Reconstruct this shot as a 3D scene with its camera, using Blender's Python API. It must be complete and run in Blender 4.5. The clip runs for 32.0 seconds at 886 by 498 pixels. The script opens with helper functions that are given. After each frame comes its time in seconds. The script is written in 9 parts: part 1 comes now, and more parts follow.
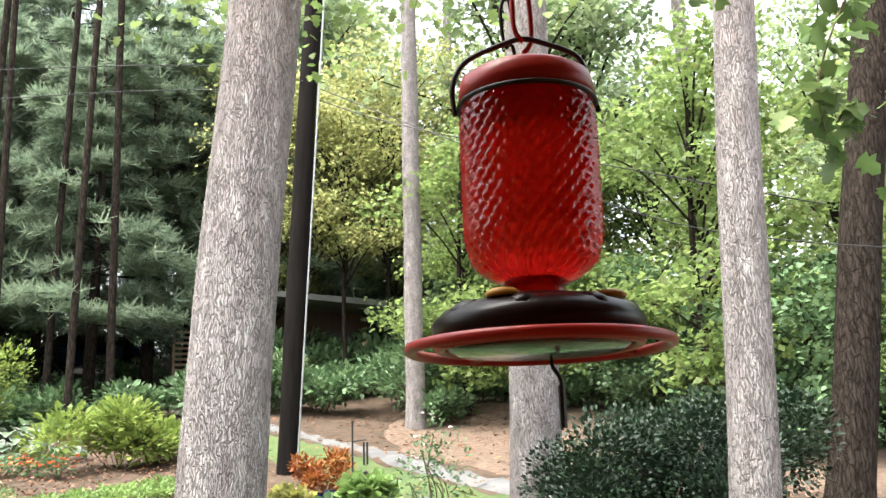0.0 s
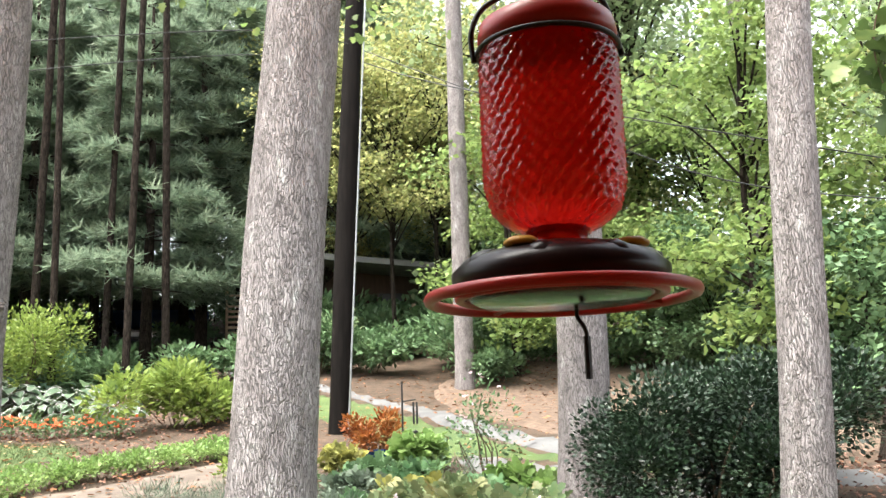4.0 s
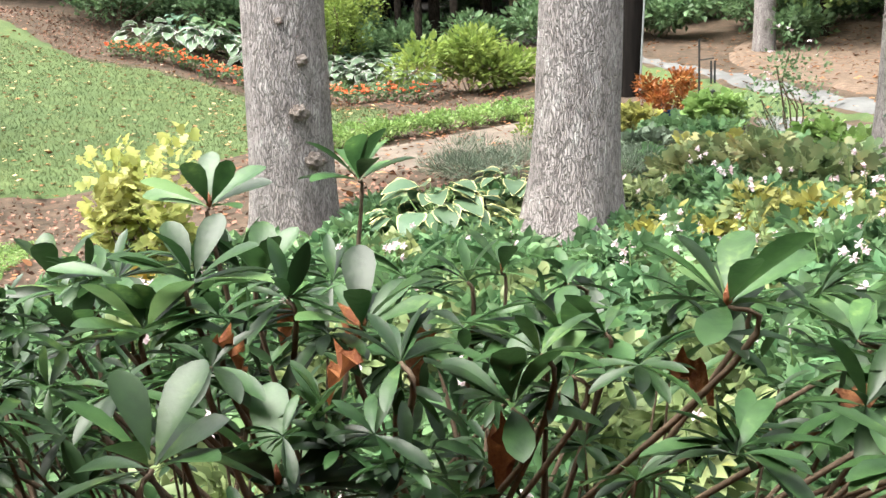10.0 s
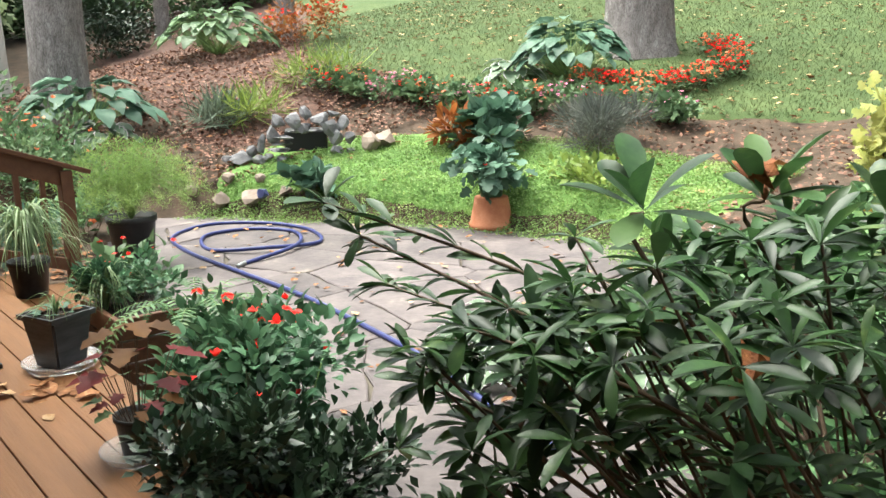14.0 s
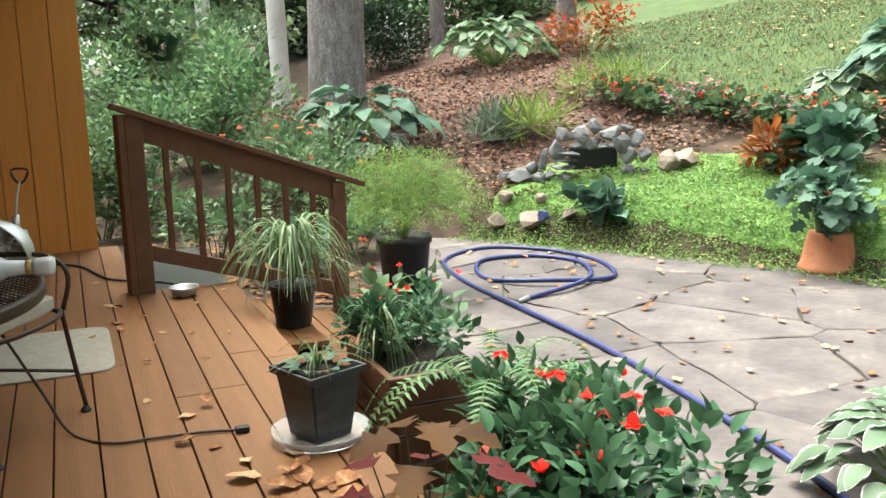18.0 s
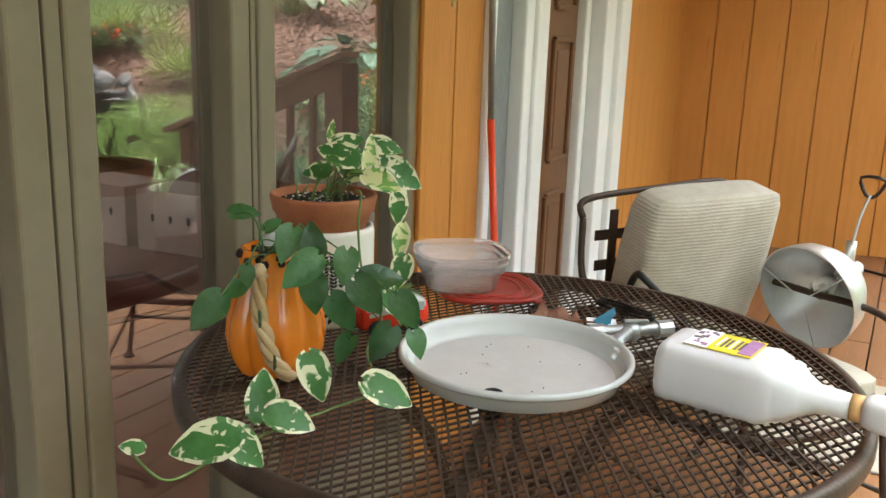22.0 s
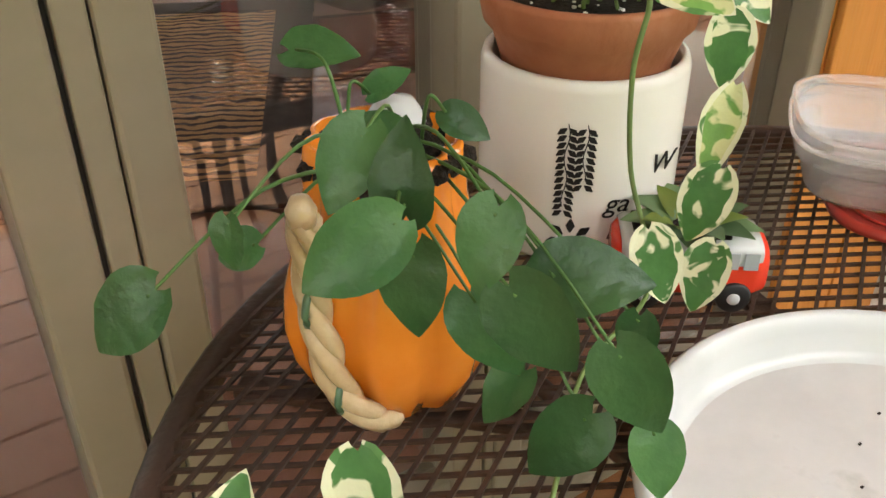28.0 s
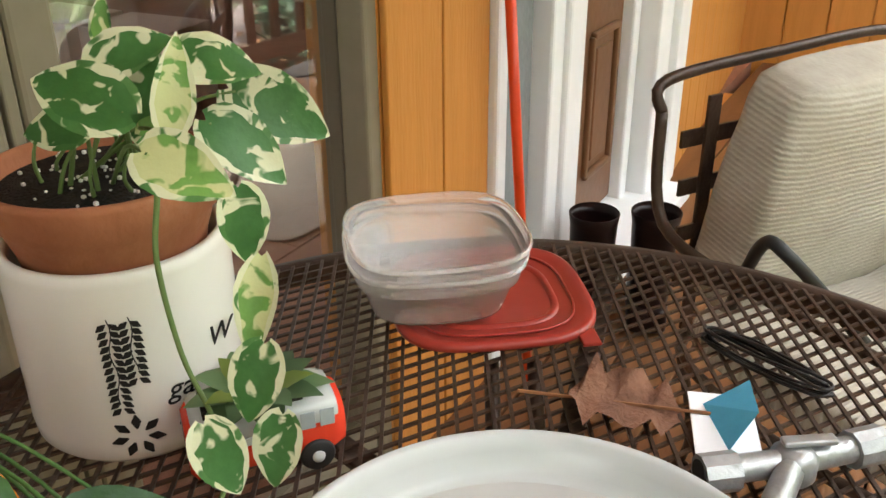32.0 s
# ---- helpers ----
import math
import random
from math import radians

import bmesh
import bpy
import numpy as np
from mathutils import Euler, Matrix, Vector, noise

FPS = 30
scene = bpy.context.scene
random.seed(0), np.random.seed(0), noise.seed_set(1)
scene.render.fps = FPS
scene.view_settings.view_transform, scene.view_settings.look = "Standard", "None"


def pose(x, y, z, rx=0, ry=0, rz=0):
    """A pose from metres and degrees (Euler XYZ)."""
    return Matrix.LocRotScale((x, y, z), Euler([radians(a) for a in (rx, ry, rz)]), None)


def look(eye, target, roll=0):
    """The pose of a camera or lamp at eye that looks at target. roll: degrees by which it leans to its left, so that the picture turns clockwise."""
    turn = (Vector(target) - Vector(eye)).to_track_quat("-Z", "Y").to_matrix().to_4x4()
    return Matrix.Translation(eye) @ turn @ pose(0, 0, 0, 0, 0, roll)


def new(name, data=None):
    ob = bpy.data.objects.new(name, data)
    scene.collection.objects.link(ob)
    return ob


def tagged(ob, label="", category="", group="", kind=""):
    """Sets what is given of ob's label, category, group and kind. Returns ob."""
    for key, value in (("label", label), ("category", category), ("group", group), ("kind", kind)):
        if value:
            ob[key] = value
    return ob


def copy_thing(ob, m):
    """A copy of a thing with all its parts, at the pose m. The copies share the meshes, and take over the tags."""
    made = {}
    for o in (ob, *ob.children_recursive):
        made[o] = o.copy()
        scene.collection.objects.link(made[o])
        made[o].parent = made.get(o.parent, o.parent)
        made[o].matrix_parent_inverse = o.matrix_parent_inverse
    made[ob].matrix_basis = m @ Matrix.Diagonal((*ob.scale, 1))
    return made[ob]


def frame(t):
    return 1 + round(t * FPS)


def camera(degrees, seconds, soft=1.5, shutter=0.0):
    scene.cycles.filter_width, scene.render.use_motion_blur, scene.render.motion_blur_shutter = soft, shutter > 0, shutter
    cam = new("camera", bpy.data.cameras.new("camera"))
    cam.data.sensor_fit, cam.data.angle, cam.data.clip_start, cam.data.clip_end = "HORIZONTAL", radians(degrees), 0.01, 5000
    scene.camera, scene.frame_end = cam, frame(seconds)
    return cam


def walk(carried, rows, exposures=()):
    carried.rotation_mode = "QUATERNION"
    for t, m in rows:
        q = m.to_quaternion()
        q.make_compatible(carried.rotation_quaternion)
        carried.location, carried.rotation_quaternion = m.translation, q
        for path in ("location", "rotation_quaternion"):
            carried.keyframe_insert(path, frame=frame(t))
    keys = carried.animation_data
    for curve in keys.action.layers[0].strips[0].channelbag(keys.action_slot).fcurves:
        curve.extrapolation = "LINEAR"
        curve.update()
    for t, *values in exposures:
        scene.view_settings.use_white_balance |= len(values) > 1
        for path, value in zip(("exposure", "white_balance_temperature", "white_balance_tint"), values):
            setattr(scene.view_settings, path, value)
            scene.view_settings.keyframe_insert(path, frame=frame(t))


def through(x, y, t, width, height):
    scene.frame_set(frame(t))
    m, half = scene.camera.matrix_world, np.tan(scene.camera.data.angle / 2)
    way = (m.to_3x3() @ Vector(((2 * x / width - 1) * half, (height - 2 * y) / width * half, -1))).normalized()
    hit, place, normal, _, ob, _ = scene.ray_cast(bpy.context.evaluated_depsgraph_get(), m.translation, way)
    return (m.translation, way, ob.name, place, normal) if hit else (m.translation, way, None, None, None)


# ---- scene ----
cam = camera(52.3, 32.0)
EXPOSURES = [(0, 2.6, 6500, 8), (6, 2.6, 6500, 8), (9.5, 2.5, 6500, 6), (12.5, 2.3, 6500, 3), (17, 2.25, 6500, 0), (19, 2.4, 6600, -2), (20, 3.05, 6550, 0), (21, 3.45, 6500, 1), (22, 3.75, 6650, 4), (24, 3.85, 6800, 8), (26, 4.0, 7000, 10), (28.5, 4.1, 7250, 11), (32, 3.95, 7000, 7)]
PATH = [
    (0, (-0.006, 0.002, 1.532), (0.467, 1.893, 1.977), -1.8),
    (0.5, (0.002, -0.001, 1.533), (0.47, 1.893, 1.973), -1.7),
    (1, (0.005, -0.001, 1.534), (0.469, 1.894, 1.97), -1.7),
    (1.5, (0.007, -0.0, 1.534), (0.468, 1.897, 1.968), -1.7),
    (2, (0.01, 0.003, 1.535), (0.464, 1.902, 1.964), -1.7),
    (2.5, (0.014, 0.005, 1.539), (0.456, 1.909, 1.963), -1.7),
    (4.5, (0.012, 0.007, 1.512), (0.348, 1.957, 1.82), -2.0),
    (5, (0.011, 0.003, 1.488), (0.307, 1.97, 1.708), -2.1),
    (5.5, (0.008, 0.012, 1.454), (0.255, 1.994, 1.566), -2.3),
    (6, (0.004, 0.009, 1.438), (0.184, 2.0, 1.46), -2.3),
    (6.5, (-0.005, -0.019, 1.421), (0.093, 1.978, 1.371), -2.4),
    (7, (-0.046, -0.06, 1.453), (-0.016, 1.938, 1.353), -2.5),
    (7.5, (-0.08, -0.066, 1.449), (-0.099, 1.929, 1.316), -2.7),
    (8, (-0.087, -0.064, 1.446), (-0.123, 1.929, 1.286), -2.6),
    (8.5, (-0.088, -0.062, 1.443), (-0.139, 1.929, 1.264), -2.5),
    (9, (-0.096, -0.063, 1.438), (-0.165, 1.924, 1.219), -2.3),
    (9.5, (-0.097, -0.032, 1.428), (-0.218, 1.946, 1.16), -2.1),
    (10, (-0.142, -0.048, 1.397), (-0.391, 1.91, 1.07), -2.3),
    (10.5, (-0.201, -0.075, 1.396), (-0.598, 1.849, 1.022), -2.4),
    (11, (-0.263, -0.096, 1.402), (-0.828, 1.776, 0.986), -2.3),
    (11.5, (-0.318, -0.095, 1.395), (-1.06, 1.707, 0.944), -1.9),
    (12, (-0.376, -0.096, 1.379), (-1.303, 1.609, 0.895), -1.4),
    (12.5, (-0.398, -0.095, 1.382), (-1.515, 1.491, 0.894), -1.1),
    (13, (-0.385, -0.097, 1.386), (-1.672, 1.358, 0.909), -0.9),
    (13.5, (-0.364, -0.109, 1.387), (-1.793, 1.215, 0.931), -0.9),
    (14, (-0.363, -0.104, 1.391), (-1.892, 1.109, 0.956), -1.3),
    (14.5, (-0.416, -0.093, 1.397), (-2.009, 1.041, 0.979), -1.5),
    (16.5, (-1.172, 0.142, 1.228), (-2.885, 1.105, 0.859), -2.0),
    (17, (-1.34, 0.19, 1.218), (-3.077, 1.11, 0.847), -2.1),
    (17.5, (-1.49, 0.178, 1.253), (-3.264, 1.023, 0.882), -1.6),
    (18, (-1.636, 0.235, 1.233), (-3.451, 0.987, 0.855), -1.2),
    (18.5, (-1.778, 0.275, 1.239), (-3.643, 0.896, 0.871), -0.5),
    (19, (-1.97, 0.251, 1.253), (-3.887, 0.69, 0.889), 0.2),
    (19.5, (-2.117, 0.217, 1.257), (-4.07, 0.435, 0.886), 0.8),
    (20, (-2.278, 0.237, 1.253), (-4.24, 0.2, 0.864), 1.6),
    (20.5, (-2.417, 0.22, 1.256), (-4.352, -0.075, 0.846), 2.2),
    (21, (-2.568, 0.146, 1.264), (-4.441, -0.405, 0.828), 2.5),
    (21.5, (-2.705, 0.117, 1.259), (-4.505, -0.626, 0.802), 2.7),
    (22, (-2.852, 0.136, 1.26), (-4.581, -0.749, 0.783), 2.0),
    (22.5, (-2.964, 0.097, 1.253), (-4.64, -0.878, 0.762), 2.0),
    (23, (-3.044, 0.039, 1.251), (-4.666, -1.028, 0.77), 1.6),
    (23.5, (-3.094, 0.015, 1.229), (-4.633, -1.156, 0.718), 1.7),
    (24, (-3.22, 0.039, 1.235), (-4.675, -1.209, 0.665), 2.2),
    (24.5, (-3.324, 0.059, 1.25), (-4.699, -1.251, 0.623), 2.6),
    (25, (-3.373, 0.033, 1.248), (-4.68, -1.324, 0.578), 2.4),
    (25.5, (-3.403, -0.03, 1.259), (-4.646, -1.424, 0.543), 2.1),
    (26, (-3.463, -0.079, 1.24), (-4.625, -1.498, 0.442), 2.1),
    (26.5, (-3.564, -0.113, 1.215), (-4.622, -1.567, 0.34), 1.9),
    (28.5, (-3.661, -0.253, 1.179), (-4.631, -1.615, 0.083), -0.9),
    (29, (-3.67, -0.243, 1.193), (-4.684, -1.602, 0.133), -1.9),
    (29.5, (-3.681, -0.246, 1.202), (-4.775, -1.577, 0.185), -1.0),
    (30, (-3.688, -0.232, 1.21), (-4.86, -1.543, 0.256), -1.4),
    (30.5, (-3.704, -0.237, 1.221), (-4.942, -1.493, 0.277), -0.9),
    (31, (-3.7, -0.24, 1.22), (-5.029, -1.417, 0.298), -0.7),
    (31.5, (-3.721, -0.233, 1.221), (-5.169, -1.275, 0.317), -0.2),
    (32, (-3.746, -0.224, 1.22), (-5.301, -1.113, 0.331), -0.4),
]
walk(cam, [(t, look(eye, target, roll)) for t, eye, target, roll in PATH], EXPOSURES)

# ---- light ----
world = bpy.data.worlds.new("sky")
scene.world = world
world.use_nodes = True
wn = world.node_tree.nodes
sky = wn.new("ShaderNodeTexSky")
sky.sky_type, sky.sun_disc = "NISHITA", False
sky.sun_elevation, sky.sun_rotation = radians(68), radians(250)
sky.air_density, sky.dust_density, sky.ozone_density = 1.0, 4.0, 1.0
haze = wn.new("ShaderNodeHueSaturation")
haze.inputs["Saturation"].default_value = 0.3
world.node_tree.links.new(sky.outputs[0], haze.inputs["Color"])
world.node_tree.links.new(haze.outputs[0], wn["Background"].inputs[0])
wn["Background"].inputs[1].default_value = 0.15
sun = new("sun", bpy.data.lights.new("sun", "SUN"))
sun.data.energy, sun.data.angle, sun.data.color = 2.0, radians(45), (1.0, 0.96, 0.88)
sun.matrix_world = look((-5, -1.8, 13), (0, 0, 0))

# ---- materials ----
def rgb(r, g, b):
    return (r, g, b, 1.0)


def material(name, a, b=None, rough=0.7, scale=6.0, bump=0.2, metal=0.0, detail=6.0, vary=0.0, stretch=(1, 1, 1), spec=0.3, c=None, bump_scale=None, coat=0.0, through_light=0.0, space="Object"):
    """Two or three base colours mixed by noise at two scales, with fine relief; vary: how far single pieces differ."""
    m = bpy.data.materials.new(name)
    m.use_nodes = True
    nt = m.node_tree
    n, l = nt.nodes, nt.links
    bsdf = n["Principled BSDF"]
    co = n.new("ShaderNodeTexCoord")
    mp = n.new("ShaderNodeMapping")
    mp.inputs["Scale"].default_value = stretch
    l.new(co.outputs[space], mp.inputs[0])
    big = n.new("ShaderNodeTexNoise")
    big.inputs["Scale"].default_value, big.inputs["Detail"].default_value = scale, detail
    l.new(mp.outputs[0], big.inputs["Vector"])
    fine = n.new("ShaderNodeTexNoise")
    fine.inputs["Scale"].default_value, fine.inputs["Detail"].default_value = bump_scale or scale * 7, 5
    l.new(mp.outputs[0], fine.inputs["Vector"])
    ramp = n.new("ShaderNodeValToRGB")
    els = ramp.color_ramp.elements
    els[0].position, els[1].position = 0.35, 0.65
    els[0].color, els[1].color = rgb(*a), rgb(*(b or a))
    if c:
        e = els.new(0.78)
        e.color = rgb(*c)
    mixf = n.new("ShaderNodeMath")
    mixf.operation = "MULTIPLY_ADD"
    l.new(fine.outputs[0], mixf.inputs[0])
    mixf.inputs[1].default_value = 0.35
    sub = n.new("ShaderNodeMath")
    sub.operation = "SUBTRACT"
    l.new(big.outputs[0], sub.inputs[0])
    sub.inputs[1].default_value = 0.17
    l.new(sub.outputs[0], mixf.inputs[2])
    l.new(mixf.outputs[0], ramp.inputs[0])
    out = ramp.outputs[0]
    if vary:
        info, geo = n.new("ShaderNodeObjectInfo"), n.new("ShaderNodeNewGeometry")
        add = n.new("ShaderNodeMath")
        l.new(info.outputs["Random"], add.inputs[0])
        l.new(geo.outputs["Random Per Island"], add.inputs[1])
        fr = n.new("ShaderNodeMath")
        fr.operation = "FRACT"
        l.new(add.outputs[0], fr.inputs[0])
        rng = n.new("ShaderNodeMapRange")
        rng.inputs[3].default_value, rng.inputs[4].default_value = 1 - vary, 1 + vary
        l.new(fr.outputs[0], rng.inputs[0])
        hsv = n.new("ShaderNodeHueSaturation")
        l.new(rng.outputs[0], hsv.inputs["Value"])
        l.new(out, hsv.inputs["Color"])
        out = hsv.outputs[0]
    l.new(out, bsdf.inputs["Base Color"])
    bsdf.inputs["Roughness"].default_value, bsdf.inputs["Metallic"].default_value = rough, metal
    bsdf.inputs["Specular IOR Level"].default_value = spec
    bsdf.inputs["Coat Weight"].default_value = coat
    if bump:
        bp = n.new("ShaderNodeBump")
        bp.inputs["Strength"].default_value, bp.inputs["Distance"].default_value = bump, 0.01
        l.new(fine.outputs[0], bp.inputs["Height"])
        l.new(bp.outputs[0], bsdf.inputs["Normal"])
    if through_light:
        tr = n.new("ShaderNodeBsdfTranslucent")
        l.new(out, tr.inputs[0])
        mx = n.new("ShaderNodeMixShader")
        mx.inputs[0].default_value = through_light
        l.new(bsdf.outputs[0], mx.inputs[1])
        l.new(tr.outputs[0], mx.inputs[2])
        l.new(mx.outputs[0], n["Material Output"].inputs[0])
    return m


def leafy(name, a, b, rough=0.45, vary=0.35, c=None, through=0.3, scale=3.0, bump=0.1):
    def soften(q):
        return (q[0] * 1.12, q[1] * 0.93, min(q[2] * 1.4, q[1])) if q and q[1] > q[0] else q
    return material(name, soften(a), soften(b), rough, scale, bump, vary=vary, c=soften(c), through_light=through, detail=2, spec=0.22)


M_DECK = material("deck paint", (0.152, 0.064, 0.022), (0.185, 0.080, 0.028), 0.55, 3, 0.2, stretch=(0.4, 6, 6), vary=0.12, c=(0.14, 0.058, 0.022))
M_SIDING = material("orange siding", (0.50, 0.21, 0.045), (0.56, 0.235, 0.055), 0.6, 4, 0.25, stretch=(6, 6, 0.5), vary=0.03, c=(0.43, 0.18, 0.04))
M_WHITE = material("white trim paint", (0.74, 0.76, 0.78), (0.80, 0.81, 0.82), 0.4, 3, 0.06)
M_DOOR = material("brown door paint", (0.13, 0.062, 0.03), (0.17, 0.08, 0.04), 0.4, 5, 0.1)
M_FRAME = material("olive door frame", (0.19, 0.165, 0.115), (0.22, 0.19, 0.135), 0.4, 4, 0.05)
M_RAIL = material("rail paint", (0.088, 0.037, 0.019), (0.115, 0.05, 0.025), 0.55, 4, 0.2, stretch=(3, 3, 3), c=(0.07, 0.03, 0.016))
# near-black; also stands in for shade under the deck and in openings
M_DARK = material("dark gasket and shade", (0.015, 0.015, 0.015), rough=0.5, bump=0)
M_IRON = material("bronze iron", (0.040, 0.026, 0.019), (0.062, 0.039, 0.028), 0.45, 20, 0.15, metal=0.3)
M_STONE = material("flagstone", (0.066, 0.054, 0.056), (0.122, 0.100, 0.097), 0.72, 2.6, 0.45, vary=0.30, c=(0.21, 0.175, 0.145))
M_JOINT = material("stone joint", (0.035, 0.028, 0.02), (0.13, 0.11, 0.085), 0.95, 9, 0.4, space="Generated")
M_SOIL = material("garden ground", (0.035, 0.024, 0.015), (0.075, 0.048, 0.032), 0.95, 5.0, 0.9, c=(0.11, 0.075, 0.05), bump_scale=30)
M_GRASS = material("lawn", (0.046, 0.074, 0.022), (0.070, 0.098, 0.031), 0.9, 2.5, 0.9, c=(0.092, 0.115, 0.038), bump_scale=60)
M_MULCH = material("bark mulch", (0.05, 0.027, 0.02), (0.115, 0.062, 0.046), 0.95, 14, 1.0, c=(0.19, 0.115, 0.09), bump_scale=40)
M_ASPHALT = material("driveway", (0.085, 0.083, 0.083), (0.12, 0.117, 0.115), 0.9, 3, 0.3)
M_BARK = material("pale ridged bark", (0.22, 0.190, 0.183), (0.34, 0.304, 0.294), 0.92, 4, 0.0, stretch=(3, 3, 1.0), c=(0.50, 0.49, 0.455), bump_scale=26)


def ridged(m, across, along, strength, pits):
    """Bark plates: stretched cells whose edges are furrows, dark in colour and sunk in relief."""
    n, l = m.node_tree.nodes, m.node_tree.links
    co, mp, wob = n.new("ShaderNodeTexCoord"), n.new("ShaderNodeMapping"), n.new("ShaderNodeTexNoise")
    mp.inputs["Scale"].default_value = (across, across, along)
    wob.inputs["Scale"].default_value = 9
    l.new(co.outputs["Object"], wob.inputs["Vector"])
    mix = n.new("ShaderNodeMixRGB")
    mix.inputs[0].default_value = 0.06
    l.new(co.outputs["Object"], mix.inputs[1])
    l.new(wob.outputs["Color"], mix.inputs[2])
    l.new(mix.outputs[0], mp.inputs[0])
    vo = n.new("ShaderNodeTexVoronoi")
    vo.feature = "DISTANCE_TO_EDGE"
    vo.inputs["Scale"].default_value = 1.0
    l.new(mp.outputs[0], vo.inputs["Vector"])
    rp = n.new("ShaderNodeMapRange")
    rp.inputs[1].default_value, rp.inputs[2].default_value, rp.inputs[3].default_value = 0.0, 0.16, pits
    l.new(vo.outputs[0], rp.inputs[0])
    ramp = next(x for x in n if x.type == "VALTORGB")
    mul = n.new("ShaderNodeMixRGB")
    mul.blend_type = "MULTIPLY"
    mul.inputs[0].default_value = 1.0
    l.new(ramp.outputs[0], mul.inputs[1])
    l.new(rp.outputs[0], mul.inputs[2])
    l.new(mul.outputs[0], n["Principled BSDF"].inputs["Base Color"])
    fine = n.new("ShaderNodeTexNoise")
    fine.inputs["Scale"].default_value, fine.inputs["Detail"].default_value = 70, 6
    l.new(co.outputs["Object"], fine.inputs["Vector"])
    add = n.new("ShaderNodeMath")
    add.operation = "MULTIPLY_ADD"
    add.inputs[1].default_value = 0.6
    l.new(fine.outputs[0], add.inputs[0])
    l.new(rp.outputs[0], add.inputs[2])
    bp = n.new("ShaderNodeBump")
    bp.inputs["Strength"].default_value, bp.inputs["Distance"].default_value = strength, 0.02
    l.new(add.outputs[0], bp.inputs["Height"])
    l.new(bp.outputs[0], n["Principled BSDF"].inputs["Normal"])
    return m


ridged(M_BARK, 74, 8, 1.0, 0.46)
M_BARKD = material("dark bark", (0.018, 0.014, 0.011), (0.042, 0.033, 0.027), 0.95, 5, 0.9, spec=0.05, stretch=(5, 5, 1.2), bump_scale=14)
M_BARKW = material("smooth pale bark", (0.38, 0.36, 0.33), (0.50, 0.48, 0.45), 0.85, 3, 0.4, stretch=(2, 2, 1), c=(0.30, 0.275, 0.25))
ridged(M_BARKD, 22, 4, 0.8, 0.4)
M_BANKL = material("leaf litter", (0.075, 0.050, 0.035), (0.135, 0.092, 0.066), 0.95, 9, 1.0, c=(0.20, 0.145, 0.11), bump_scale=30)
M_MOSS = material("moss", (0.085, 0.165, 0.04), (0.14, 0.24, 0.06), 0.9, 7, 1.0, c=(0.20, 0.30, 0.09), bump_scale=60)
M_KNOB = material("weathered branch scar", (0.10, 0.08, 0.07), (0.19, 0.16, 0.145), 0.95, 22, 0.9, spec=0.1)
M_POLE = material("creosoted pole", (0.006, 0.005, 0.0045), (0.011, 0.009, 0.008), 0.8, 4, 0.4, spec=0.05, stretch=(6, 6, 0.6))


# ---- builders ----
def part(name, bm, mat, parent=None, label="", smooth=False):
    me = bpy.data.meshes.new(name)
    if isinstance(bm, tuple):
        v, f = bm
        me.from_pydata(v, [], f)
    else:
        bm.to_mesh(me)
        bm.free()
    if smooth:
        me.shade_smooth()
    if mat:
        me.materials.append(mat)
    ob = new(name, me)
    if parent:
        ob.parent = parent
    if label:
        ob["label"] = label
    return ob


def same_mesh(name, ob, parent, m):
    """One more object on the mesh of ob."""
    o = new(name, ob.data)
    o.parent = parent
    o.matrix_local = m
    return o


def thing(name, place, label, category, group="", kind="", turn=0.0):
    e = new(name)
    e.empty_display_size = 0.1
    e.matrix_world = pose(*place, 0, 0, turn)
    return tagged(e, label, category, group, kind)


def box(bm, size, at=(0, 0, 0), bevel=0.0, m=None):
    mm = (m or Matrix.Identity(4)) @ Matrix.Translation(at) @ Matrix.Diagonal((*size, 1))
    r = bmesh.ops.create_cube(bm, size=1, matrix=mm)
    if bevel:
        es = list({e for v in r["verts"] for e in v.link_edges})
        bmesh.ops.bevel(bm, geom=es, offset=bevel, segments=2, affect="EDGES", profile=0.5)
    return bm


def boxed(size, at=(0, 0, 0), bevel=0.0, m=None):
    return box(bmesh.new(), size, at, bevel, m)


def lathe(bm, profile, seg=32, at=(0, 0, 0), m=None, ribs=0, rib=0.0, caps=True):
    """A turned shape from (radius, height) pairs."""
    m = m or Matrix.Identity(4)
    rings = []
    for r, z in profile:
        ring = []
        for k in range(seg):
            a = math.tau * k / seg
            rr = r * (1 - rib * (0.5 + 0.5 * math.cos(ribs * a)) ** 3) if ribs else r
            ring.append(bm.verts.new(m @ Vector((at[0] + rr * math.cos(a), at[1] + rr * math.sin(a), at[2] + z))))
        rings.append(ring)
    for a, b in zip(rings, rings[1:]):
        for k in range(seg):
            bm.faces.new((a[k], a[(k + 1) % seg], b[(k + 1) % seg], b[k]))
    for ring, flip in ((rings[0], True), (rings[-1], False)) if caps else ():
        if (profile[0] if flip else profile[-1])[0] > 1e-4:
            bm.faces.new(ring[::-1] if flip else ring)
    return bm


